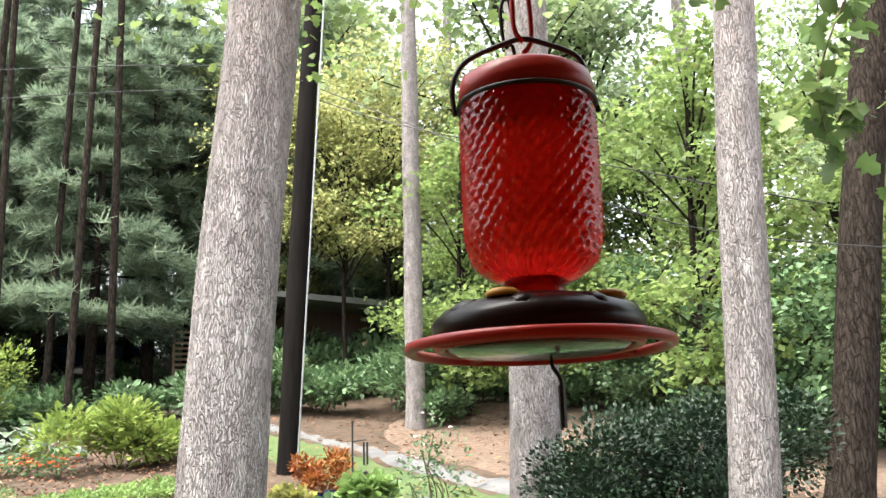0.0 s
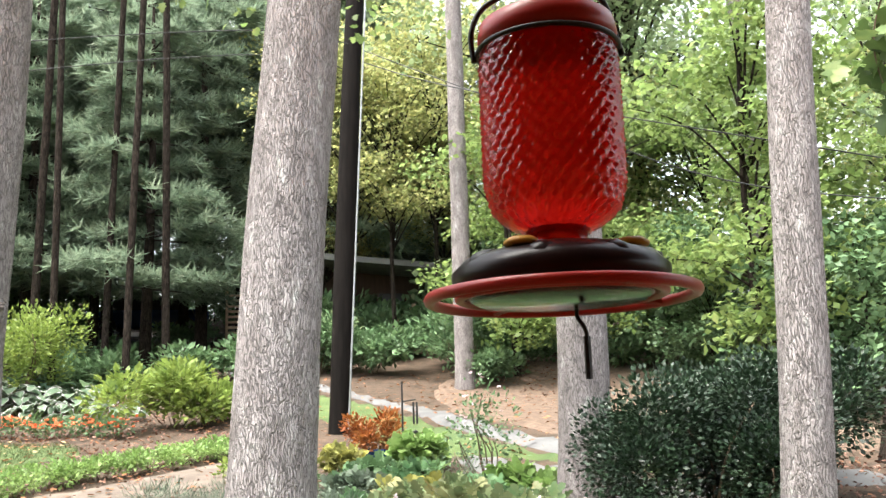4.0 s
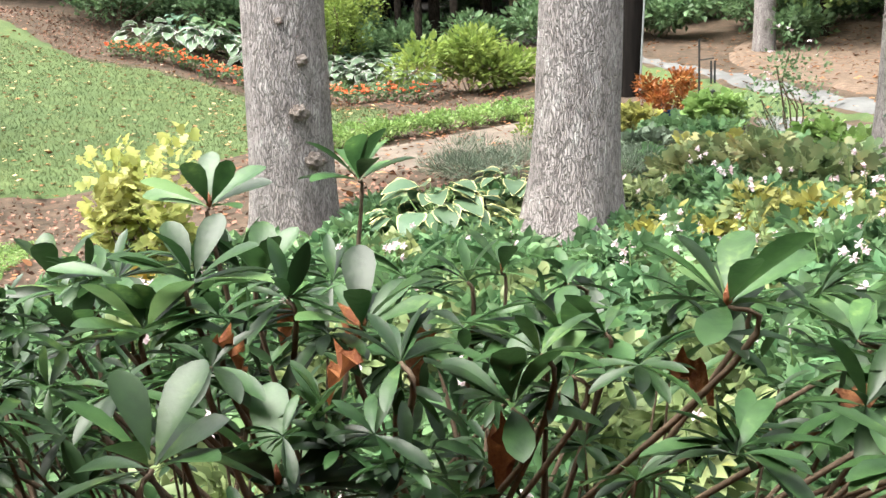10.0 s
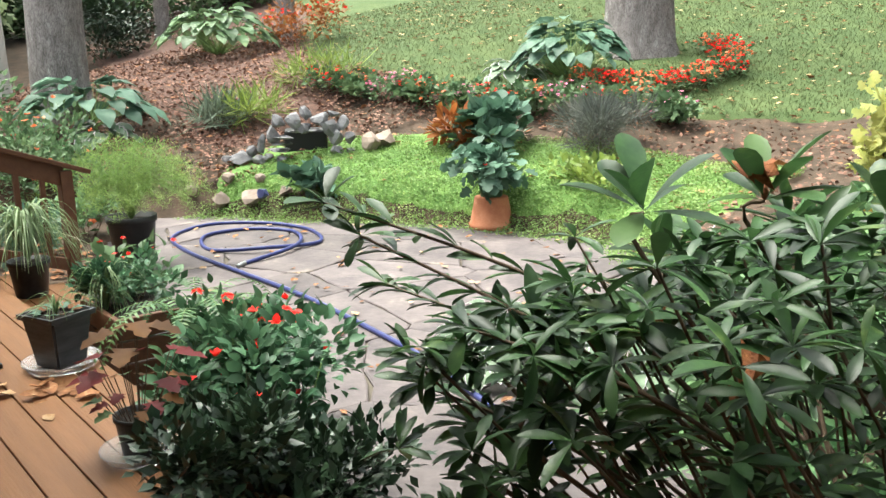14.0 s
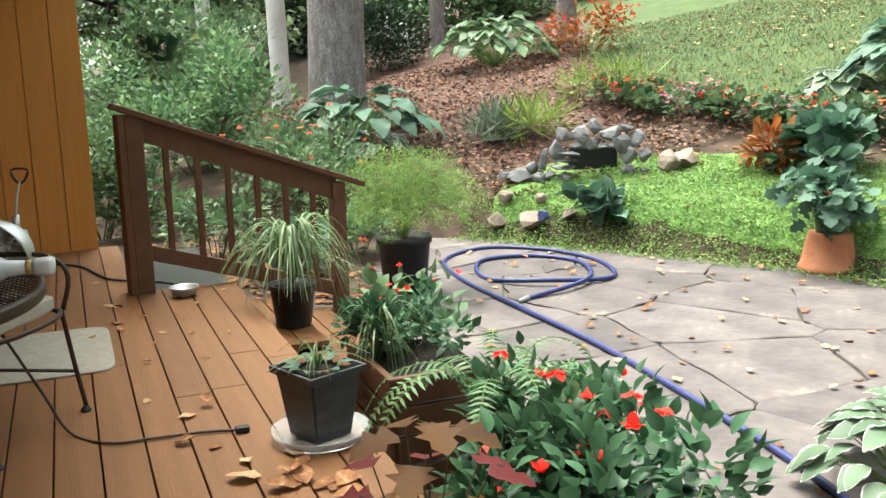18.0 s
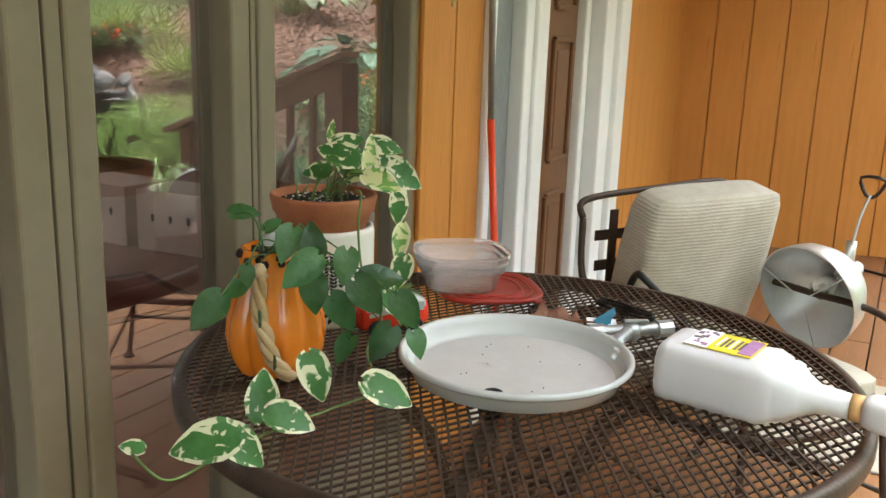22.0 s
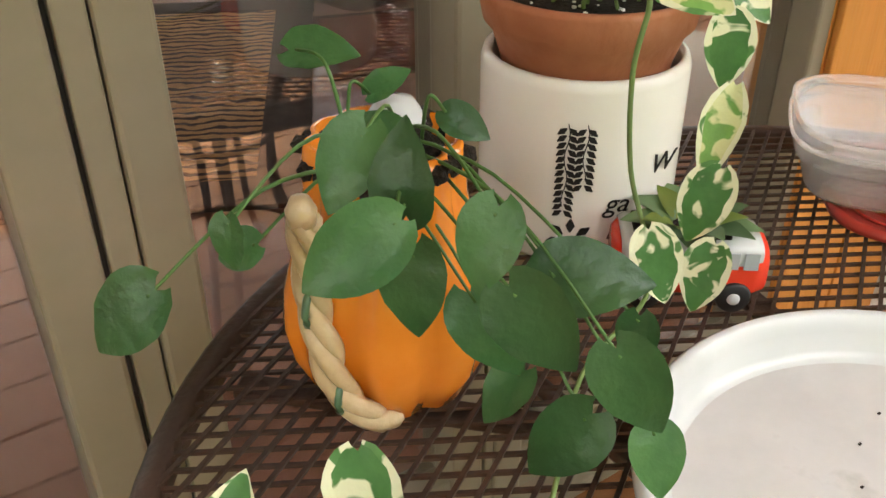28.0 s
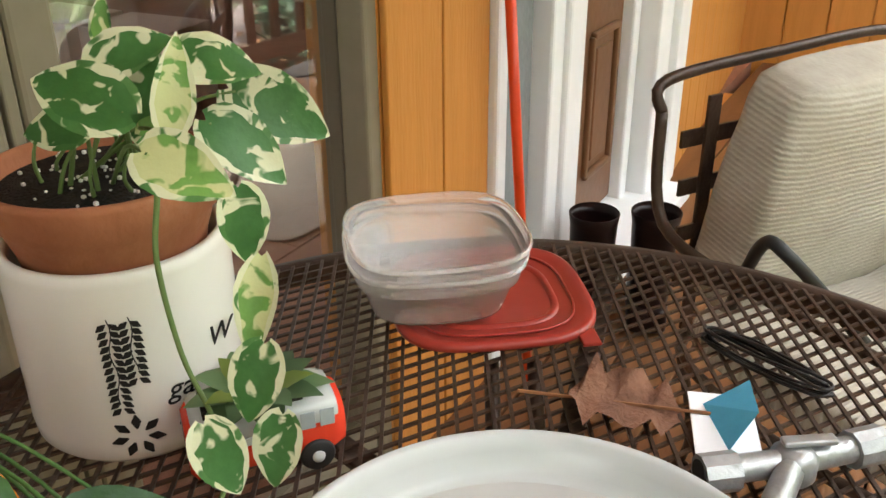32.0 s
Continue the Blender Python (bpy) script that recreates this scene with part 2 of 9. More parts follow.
def tube(bm, pts, r, seg=8, r_end=None, closed=False):
    """A round bar along points, tapering to r_end."""
    pts = [Vector(p) for p in pts]
    n = len(pts)
    rings, up = [], Vector((0.13, 0.21, 1)).normalized()
    for k, p in enumerate(pts):
        d = (pts[(k + 1) % n] - pts[k - 1]) if closed else (pts[min(k + 1, n - 1)] - pts[max(k - 1, 0)])
        d.normalize()
        s = d.cross(up)
        if s.length < 1e-3:
            s = d.cross(Vector((1, 0, 0)))
        s.normalize()
        t = s.cross(d)
        rr = r if r_end is None else r + (r_end - r) * k / max(n - 1, 1)
        rings.append([bm.verts.new(p + rr * (math.cos(math.tau * j / seg) * s + math.sin(math.tau * j / seg) * t)) for j in range(seg)])
    for k in range(n if closed else n - 1):
        a, b = rings[k], rings[(k + 1) % n]
        for j in range(seg):
            bm.faces.new((a[j], a[(j + 1) % seg], b[(j + 1) % seg], b[j]))
    if not closed:
        bm.faces.new(rings[0][::-1])
        bm.faces.new(rings[-1])
    return bm


def tubed(pts, r, seg=8, r_end=None, closed=False):
    return tube(bmesh.new(), pts, r, seg, r_end, closed)


def curve_pts(pts, n=8, closed=False):
    """A smooth line through the points (Catmull-Rom)."""
    p = [Vector(q) for q in pts]
    out, k = [], len(p)
    for i in range(k if closed else k - 1):
        g = (lambda j: p[j % k]) if closed else (lambda j: p[min(max(j, 0), k - 1)])
        a, b, c, d = g(i - 1), g(i), g(i + 1), g(i + 2)
        for s in range(n):
            t = s / n
            out.append(0.5 * (2 * b + (c - a) * t + (2 * a - 5 * b + 4 * c - d) * t * t + (3 * b - a - 3 * c + d) * t ** 3))
    if not closed:
        out.append(p[-1])
    return out


def smooth(x, a, b):
    t = np.clip((np.asarray(x, float) - a) / (b - a), 0, 1)
    return t * t * (3 - 2 * t)


# The lie of the land: a flat terrace by the house, a bank, then a hill that rises away from it.
BANK_X = [-40, -12, -10.6, -9.5, -7.0, -5.6, -4.4, -3, 0, 6, 40]
BANK_Y = [-8.0, 0.4, 2.4, 3.9, 5.6, 6.0, 5.2, 3.6, 2.2, 1.5, 1.5]


def lie(x, y):
    x, y = np.asarray(x, float), np.asarray(y, float)
    start = np.interp(x, BANK_X, BANK_Y)
    slope = 0.125 + 0.065 * smooth(-x, 3.5, 8.5)
    far = np.maximum(y - start - 0.4, 0)
    hill = 0.02 + slope * np.minimum(far, 14) + 0.20 * np.clip(far - 14, 0, 20) + 0.02 * np.maximum(far - 34, 0)
    hill = hill + 0.05 * np.sin(x * 0.9 + 0.4 * y) * smooth(far, 0.5, 3)
    return -0.36 + (hill + 0.36) * smooth(y - start, -0.15, 0.55)


def ground_z(x, y):
    return float(lie(x, y))

# ---- ground ----
xs = np.unique(np.concatenate([np.linspace(-400, -40, 10), np.linspace(-40, -14, 40), np.linspace(-14, 8, 150), np.linspace(8, 40, 40), np.linspace(40, 400, 10)]))
ys = np.unique(np.concatenate([np.linspace(-400, -8, 10), np.linspace(-8, 0, 14), np.linspace(0, 20, 150), np.linspace(20, 70, 60), np.linspace(70, 400, 12)]))
gx, gy = np.meshgrid(xs, ys)
gz = lie(gx, gy) - 0.03
gz = gz + 0.015 * np.sin(gx * 5.1 + gy * 2.3) * smooth(gz, -0.3, 0.2) * (np.abs(gx) < 20)
verts = np.stack([gx, gy, gz], -1).reshape(-1, 3)
nx = len(xs)
idx = np.arange(len(ys) * nx).reshape(len(ys), nx)
faces = np.stack([idx[:-1, :-1], idx[:-1, 1:], idx[1:, 1:], idx[1:, :-1]], -1).reshape(-1, 4)
ground = part("ground", (verts.tolist(), faces.tolist()), M_SOIL, smooth=True)
tagged(ground, "brown leaf-strewn garden soil on a rising hillside", "ground", kind="structure")


def patch(name, outline, mat, lift, label, category, step=0.25):
    """A sheet laid over the land inside a closed outline, with a turned-down edge."""
    pts = np.array([(p.x, p.y) for p in curve_pts([(*q, 0) for q in outline], 10, True)])
    x0, y0 = pts.min(0) - step
    x1, y1 = pts.max(0) + step
    gx, gy = np.meshgrid(np.arange(x0, x1 + step, step), np.arange(y0, y1 + step, step))
    q = np.stack([gx.ravel(), gy.ravel()], -1)
    a, b = pts, np.roll(pts, -1, 0)
    inside = np.zeros(len(q), bool)
    near = np.full(len(q), 1e9)
    best = q.copy()
    for (ax, ay), (bx, by) in zip(a, b):
        cross = ((ay > q[:, 1]) != (by > q[:, 1])) & (q[:, 0] < (bx - ax) * (q[:, 1] - ay) / (by - ay + 1e-12) + ax)
        inside ^= cross
        d = np.array([bx - ax, by - ay])
        t = np.clip(((q - (ax, ay)) @ d) / (d @ d + 1e-12), 0, 1)
        p = np.array([ax, ay]) + t[:, None] * d
        e = np.hypot(*(q - p).T)
        m = e < near
        near[m], best[m] = e[m], p[m]
    out = ~inside
    keep = inside | (near < step * 1.5)
    q[out] = best[out]
    z = lie(q[:, 0], q[:, 1]) + np.where(out, -0.05, lift)
    ny, nx = gx.shape
    i = np.arange(nx * ny).reshape(ny, nx)
    f = np.stack([i[:-1, :-1], i[:-1, 1:], i[1:, 1:], i[1:, :-1]], -1).reshape(-1, 4)
    f = f[keep[f].all(1) & inside[f].any(1)]
    used, f = np.unique(f, return_inverse=True)
    v = np.column_stack([q, z])[used]
    ob = part(name, (v.tolist(), f.reshape(-1, 4).tolist()), mat, smooth=True)
    return tagged(ob, label, category, kind="structure")


LAWN = [(-24, 14), (-18.5, 10.5), (-13.3, 7.4), (-11.2, 7.6), (-9.4, 8.0), (-7.3, 8.9), (-5.6, 9.9), (-4.4, 11.2), (-2.6, 13.0), (-3.4, 14.6), (-6.3, 16.6), (-9.5, 17.5), (-14, 20), (-24, 24)]
lawn = patch("lawn", LAWN, M_GRASS, 0.02, "mown green lawn scattered with fallen leaves", "lawn")
MULCH = [(-30, 8), (-20, 6.0), (-13, 4.6), (-10.4, 4.6), (-10.6, 6.2), (-12.2, 7.3), (-16, 9.6), (-24, 14.5), (-34, 16)]
patch("mulch_bed", MULCH, M_MULCH, 0.012, "reddish-brown bark mulch covering the slope", "mulch")
DRIVE = [(-0.6, 22.5), (0.5, 19.9), (1.07, 18.7), (1.6, 17.5), (2.3, 16.2), (2.85, 14.4), (3.2, 12.5), (3.6, 11.2), (4.6, 9.6), (6.0, 8.2), (5.4, 7.6), (4.3, 9.0), (3.27, 10.45), (2.8, 12.1), (2.42, 13.4), (2.1, 15.2), (1.47, 17.0), (0.9, 17.9), (0.1, 19.3), (-1.2, 21.9)]
patch("driveway", DRIVE, M_ASPHALT, 0.02, "grey asphalt driveway curving uphill", "driveway")
patch("drive_apron", [(2.1, 10.9), (2.6, 10.4), (3.05, 9.75), (3.9, 8.7), (4.6, 7.2), (3.4, 7.4), (2.6, 8.3), (2.2, 9.4)], M_ASPHALT, 0.02, "pale grey paved apron by the driveway", "driveway")
VERGE = [(0.3, 17.6), (1.3, 16.9), (2.0, 15.0), (2.35, 13.2), (2.75, 11.9), (3.2, 10.35), (4.1, 9.0), (3.95, 8.8), (3.1, 9.85), (2.65, 10.5), (2.1, 11.0), (1.5, 12.0), (0.9, 14.2), (0.3, 16.0)]
patch("grass_verge", VERGE, M_GRASS, 0.025, "green grass strip beside the driveway", "grass")
LITTER = [(2.9, 15.6), (3.4, 13.0), (4.2, 11.0), (8, 9.5), (13, 10), (16, 18), (9, 21), (4.0, 19.5)]
patch("leaf_bank", LITTER, M_BANKL, 0.012, "pinkish-brown leaf litter on the bank", "leaf litter")

# ---- terrace of flagstones ----
terrace = thing("terrace", (0, 0, 0), "terrace of irregular grey-brown flagstones", "pavement", kind="structure")
bed = part("bed", boxed((11.0, 7.6, 0.10), (-4.2, 2.9, -0.409)), M_JOINT, terrace, "sandy joints between the stones")

# ---- deck ----
DECK_X0, DECK_X1, DECK_Y0, DECK_Y1 = -8.9, 0.9, -1.0, 1.13
deck = thing("deck", (0, 0, 0), "orange-painted wooden deck with gaps between boards", "deck", kind="structure")
random.seed(3)
y = 1.0595
board_mesh = {}
k = 0
while y > DECK_Y0:
    cuts = [DECK_X0, DECK_X0 + random.uniform(1.5, 3.4), -1.9 + random.uniform(-1, 1), DECK_X1]
    if y > 0.5:
        cuts[0] = -7.2
        cuts[1] = random.uniform(-6.0, -4.8)
    for a, b in zip(cuts, cuts[1:]):
        o = part("board", boxed((b - a - 0.004, 0.141, 0.03), (0, 0, -0.015), 0.003), M_DECK, deck)
        o.location = ((a + b) / 2, y, -random.uniform(0, 0.0015))
    y -= 0.147
# one near-black sheet gives the gaps between boards their shade by colour
part("joist", boxed((9.6, 2.1, 0.02), (-4.0, 0.06, -0.06)), M_DARK, deck, "near-black sheet standing in for shade under the boards")
part("rim_board", boxed((8.3, 0.035, 0.20), (-3.05, 1.11, -0.14), 0.004), M_DECK, deck)
part("rim_board", boxed((0.035, 2.1, 0.20), (0.9, 0.06, -0.14), 0.004), M_DECK, deck)
# two steps down to the terrace, beside the rail
steps = thing("deck_steps", (0, 0, 0), "orange-painted wooden steps down to the terrace", "steps", kind="structure")
for k in (0, 1):
    for j in range(2):
        part("tread", boxed((1.1, 0.138, 0.035), (-6.65, 1.21 + 0.145 * j + 0.30 * k, -0.14 - 0.12 * k), 0.004), M_DECK, steps)
    part("riser", boxed((1.1, 0.02, 0.12), (-6.65, 1.43 + 0.30 * k, -0.225 - 0.10 * k)), M_DECK, steps)

# ---- house ----
WALL_Y = -1.03
CORNER, WING_END = Vector((-8.55, -1.20, 0)), Vector((-8.86, 0.40, 0))
H = 2.6


def wall_run(name, a, b, z0, z1, thick, mat, label, board=0.2):
    """A wall of upright boards with narrow grooves between them."""
    a, b = Vector(a), Vector(b)
    d = b - a
    length, ang = d.length, math.degrees(math.atan2(d.y, d.x))
    w = thing(name, (a.x, a.y, 0), label, "wall", kind="structure", turn=ang)
    part("core", boxed((length, abs(thick) - 0.012, z1 - z0), (length / 2, (abs(thick) - 0.012) / 2 + 0.004, (z0 + z1) / 2)), M_SIDING, w)
    n = max(1, round(length / board))
    for k in range(n):
        o = part("siding_board", boxed((length / n - 0.007, 0.014, z1 - z0), (0, 0, 0), 0.003), mat, w)
        o.location = ((k + 0.5) * length / n, -0.005, (z0 + z1) / 2)
    return w


wall_run("wall_south", (-6.80, WALL_Y, 0), (CORNER.x, CORNER.y, 0), -0.4, H, -0.16, M_SIDING, "orange-stained upright board siding beside the door", 0.22)
wall_run("wall_wing", CORNER, WING_END, -0.4, H, -0.9, M_SIDING, "orange-stained vertical plank wing wall", 0.21)
wall_run("wall_between", (-4.954, WALL_Y, 0), (-5.33, WALL_Y, 0), -0.4, H, -0.16, M_SIDING, "narrow strip of orange siding", 0.2)


def glass(name, tint=(1, 1, 1), rough=0.0, ior=1.45):
    m = bpy.data.materials.new(name)
    m.use_nodes = True
    b = m.node_tree.nodes["Principled BSDF"]
    b.inputs["Base Color"].default_value = rgb(*tint)
    b.inputs["Roughness"].default_value, b.inputs["IOR"].default_value, b.inputs["Transmission Weight"].default_value = rough, ior, 1.0
    return m


M_GLASS = glass("window glass", (0.94, 0.95, 0.94), 0.0, 2.05)
M_PLASTIC = material("interior plaster", (0.42, 0.33, 0.26), (0.46, 0.36, 0.29), 0.9, 2, 0.05)
M_CARPET = material("room floor", (0.27, 0.12, 0.075), (0.33, 0.155, 0.10), 0.5, 3, 0.1)

# sliding glass doors: stiles, rails, panes
slider = thing("door_1", (0, 0, 0), "large sliding glass doors in an olive-bronze metal frame", "glass door", kind="structure")
STILES = [(-4.945, 0.05), (-4.335, 0.055), (-4.255, 0.055), (-3.87, 0.055), (-3.77, 0.065), (-2.85, 0.055), (-2.77, 0.055), (-1.95, 0.055), (-1.87, 0.055), (-1.0, 0.07)]
for x, w in STILES:
    part("stile", boxed((w, 0.09, 2.2), (x, WALL_Y - 0.05, 1.1), 0.006), M_FRAME, slider)
    part("bead", boxed((w * 0.62, 0.012, 2.19), (x + w * 0.14, WALL_Y - 0.097, 1.1), 0.003), M_FRAME, slider)
for a, b in zip(STILES, STILES[1:]):
    if b[0] - a[0] < 0.12:
        lo, hi = a[0] + a[1] / 2, b[0] - b[1] / 2
        part("gasket", boxed((hi - lo + 0.01, 0.05, 2.2), ((lo + hi) / 2, WALL_Y - 0.045, 1.1)), M_DARK, slider)
        part("rib", boxed((hi - lo - 0.009, 0.08, 2.2), ((lo + hi) / 2 - 0.002, WALL_Y - 0.049, 1.1), 0.003), M_FRAME, slider)
        continue
    w = b[0] - a[0] - 0.05
    for z, h in ((0.06, 0.12), (2.15, 0.1)):
        part("rail", boxed((w, 0.07, h), ((a[0] + b[0]) / 2, WALL_Y - 0.05, z), 0.005), M_FRAME, slider)
    pane = part("pane", boxed((w, 0.006, 2.0), ((a[0] + b[0]) / 2, WALL_Y - 0.06, 1.1)), M_GLASS, slider)
    pane.visible_shadow = False
part("sill", boxed((4.1, 0.14, 0.03), (-2.95, WALL_Y - 0.03, 0.012), 0.005), M_FRAME, slider)

# brown panelled door in white casing
door = thing("door_2", (0, 0, 0), "brown panelled door, closed, in a white moulded casing", "door", kind="structure")
part("leaf", boxed((0.62, 0.045, 2.06), (-6.08, WALL_Y - 0.10, 1.09), 0.004), M_DOOR, door)
for z, h in ((0.42, 0.42), (1.0, 0.46), (1.58, 0.46)):
    for x in (-6.23, -5.93):
        for dx, dz, sx, sz in ((0, h / 2, 0.20, 0.022), (0, -h / 2, 0.20, 0.022), (-0.1, 0, 0.022, h), (0.1, 0, 0.022, h)):
            part("moulding", boxed((sx, 0.02, sz), (x + dx, WALL_Y - 0.072, z + dz), 0.006), M_DOOR, door)
        part("panel", boxed((0.13, 0.012, h - 0.08), (x, WALL_Y - 0.074, z), 0.005), M_DOOR, door)
for x, w, y in ((-5.355, 0.05, 0.03), (-5.64, 0.07, 0.03), (-5.715, 0.09, 0.045), (-5.785, 0.05, 0.03), (-6.42, 0.06, -0.04), (-6.53, 0.13, 0.02), (-6.64, 0.09, 0.045), (-6.74, 0.10, 0.025)):
    part("casing", boxed((w, 0.09 + y, 2.3), (x, WALL_Y - 0.045 + y / 2, 1.15), 0.008), M_WHITE, door)
part("storm_edge", boxed((0.21, 0.03, 2.2), (-5.49, WALL_Y - 0.03, 1.12), 0.004), material("grey storm frame", (0.20, 0.22, 0.23), (0.24, 0.26, 0.27), 0.4), door)
part("threshold", boxed((1.0, 0.22, 0.05), (-6.13, WALL_Y + 0.02, 0.025), 0.006), M_WHITE, door)
part("header", boxed((1.46, 0.14, 0.3), (-6.07, WALL_Y - 0.045, 2.35), 0.006), M_WHITE, door)
part("hinge", boxed((0.02, 0.012, 0.09), (-5.115, WALL_Y + 0.012, 1.36), 0.002), material("brass hinge", (0.5, 0.36, 0.14), (0.4, 0.3, 0.12), 0.35, metal=0.9), door, "small brass latch plate")

# walls, ceiling and floor of the house; its back wall keeps open gaps
shell = thing("house", (0, 0, 0), "orange-sided house with a room behind the glass", "house", kind="structure")
part("wall", boxed((8.1, 0.16, 0.42), (-0.9, WALL_Y - 0.08, 2.41)), M_SIDING, shell)
part("wall", boxed((4.2, 0.16, 3.0), (1.1, WALL_Y - 0.08, 1.1)), M_SIDING, shell)
# unseen back wall; its gaps are added to let daylight into the room
part("wall", boxed((12.0, 0.1, 1.5), (-3.0, -6.6, 0.35)), M_PLASTIC, shell)
part("wall", boxed((12.0, 0.1, 0.3), (-3.0, -6.6, 2.45)), M_PLASTIC, shell)
for x, w in ((-8.0, 1.9), (-5.2, 1.5), (-1.9, 1.7), (1.9, 1.9)):
    part("wall", boxed((w, 0.1, 2.2), (x, -6.6, 1.2)), M_PLASTIC, shell)
part("wall", boxed((0.1, 5.4, 3.0), (-8.75, -3.9, 1.1)), M_PLASTIC, shell)
part("wall", boxed((1.9, 0.1, 3.0), (-7.75, -1.32, 1.1)), M_PLASTIC, shell)
part("wall", boxed((0.1, 5.5, 3.0), (3.1, -3.87, 1.1)), M_SIDING, shell)
part("floor", boxed((12.0, 5.5, 0.1), (-2.9, -3.87, -0.05)), M_CARPET, shell)
part("ceiling", boxed((12.0, 5.5, 0.1), (-2.9, -3.87, 2.5)), M_PLASTIC, shell)
roof = part("roof", boxed((14.0, 7.55, 0.12), (-3.2, -3.225, 2.68)), M_SIDING, shell, "wooden roof overhang")
part("fascia", boxed((14.0, 0.04, 0.2), (-3.2, 0.53, 2.66), 0.006), M_RAIL, shell, "brown eave board")
part("foundation", boxed((9.6, 0.2, 0.5), (-3.2, WALL_Y - 0.05, -0.27)), M_SIDING, shell)

# ---- stair rail ----
P0, P1 = Vector((-7.15, 0.60, 0)), Vector((-7.30, 1.84, 0))
rail = thing("stair_railing", (0, 0, 0), "brown-painted wooden stair railing sloping down to the terrace", "railing")
turn = math.degrees(math.atan2((P1 - P0).y, (P1 - P0).x))


def along(s, z):
    p = P0.lerp(P1, s)
    return (p.x, p.y, z)


def beam(a, b, w, h, bevel=0.005):
    a, b = Vector(a), Vector(b)
    d = b - a
    return boxed((d.length, w, h), (0, 0, 0), bevel, Matrix.Translation((a + b) / 2) @ d.to_track_quat("X", "Z").to_matrix().to_4x4())


part("post", boxed((0.10, 0.09, 1.05), (0, 0, 0.525), 0.006, pose(P0.x, P0.y, 0, 0, 0, turn)), M_RAIL, rail)
part("post", boxed((0.04, 0.14, 1.05), (-0.07, 0.02, 0.525), 0.006, pose(P0.x, P0.y, 0, 0, 0, turn)), M_RAIL, rail)
part("post", boxed((0.09, 0.09, 0.93), (0, 0, 0.465), 0.006, pose(P1.x, P1.y, -0.36, 0, 0, turn)), M_RAIL, rail)
part("handrail", beam(along(-0.09, 1.10), along(1.14, 0.545), 0.14, 0.035), M_RAIL, rail)
part("upper_rail", beam(along(0.03, 0.97), along(0.98, 0.53), 0.04, 0.14), M_RAIL, rail)
part("lower_rail", beam(along(0.03, 0.24), along(0.98, -0.14), 0.04, 0.09), M_RAIL, rail)
for k in range(6):
    s = 0.14 + 0.145 * k
    z0, z1 = 0.24 - 0.40 * s, 0.94 - 0.44 * s
    part("baluster", boxed((0.035, 0.035, z1 - z0), (0, 0, (z0 + z1) / 2), 0.003, pose(*along(s, 0), 0, 0, turn)), M_RAIL, rail)

# ---- trees with trunks in view ----
random.seed(11)


def trunk_mesh(points, radii, flare=0.0, seg=20, knobs=()):
    """A round trunk through points, uneven, with root flare at its foot and knobs where branches were."""
    pts = curve_pts(points, 10)
    bm = bmesh.new()
    rings = []
    n = len(pts)
    base = pts[0].z
    for k, p in enumerate(pts):
        f = k / (n - 1)
        r = np.interp(f, np.linspace(0, 1, len(radii)), radii)
        h = p.z - base
        ring = []
        for j in range(seg):
            a = math.tau * j / seg
            fl = flare * math.exp(-h / 0.28) * (0.7 + 0.3 * math.sin(5 * a + 1.3))
            rr = r * (1 + 0.035 * math.sin(3 * a + 2 * h) + 0.025 * noise.noise(Vector((math.cos(a) * 3, math.sin(a) * 3, h * 2)))) + fl
            for ka, kh, kr in knobs:
                da = (a - ka + math.pi) % math.tau - math.pi
                rr += kr * math.exp(-(da * r / 0.06) ** 2 - ((h - kh) / 0.05) ** 2)
            ring.append(bm.verts.new((p.x + rr * math.cos(a), p.y + rr * math.sin(a), p.z)))
        rings.append(ring)
    for a, b in zip(rings, rings[1:]):
        for j in range(seg):
            bm.faces.new((a[j], a[(j + 1) % seg], b[(j + 1) % seg], b[j]))
    bm.faces.new(rings[-1])
    return bm


def tree(name, base, radii, lean, height, bark, label, flare=0.05, knobs=(), seg=20):
    x, y = base
    z = ground_z(x, y) - 0.12
    t = thing(name, (x, y, z), label, "tree")
    pts = [(0, 0, 0), (lean[0] * 0.3, lean[1] * 0.3, height * 0.33), (lean[0] * 0.65, lean[1] * 0.65, height * 0.66), (lean[0], lean[1], height)]
    part("trunk", trunk_mesh(pts, radii, flare, seg, knobs), bark, t, smooth=True)
    return t


T1 = tree("tulip_tree", (-2.18, 6.75), (0.325, 0.31, 0.295, 0.25), (0.25, 0.25, 0), 12, M_BARK, "tall pale-barked tree trunk with knobs and lichen", 0.10, [(4.2, 0.78, 0.06), (4.9, 0.75, 0.05), (4.7, 1.08, 0.05), (4.75, 2.1, 0.06), (5.6, 1.5, 0.04), (4.1, 1.2, 0.035)])
T2 = tree("tulip_tree", (-0.06, 6.02), (0.285, 0.26, 0.25, 0.2), (0.9, 0.2, 0), 12, M_BARK, "tall pale-barked tree trunk flaring at its roots", 0.20)
T3 = tree("lawn_tree", (-9.35, 10.85), (0.50, 0.47, 0.45, 0.4), (0.2, 0.1, 0), 12, M_BARK, "broad grey-brown tree trunk ringed by flowers", 0.2)
T4 = tree("tulip_tree", (3.28, 5.35), (0.17, 0.15, 0.145, 0.12), (1.0, 0.2, 0), 12, M_BARK, "slim grey-barked tree trunk", 0.05)
T5 = tree("forest_tree", (2.72, 7.85), (0.24, 0.215, 0.2, 0.17), (0.55, 0.2, 0), 14, M_BARK, "straight grey-brown tree trunk behind a holly", 0.06)
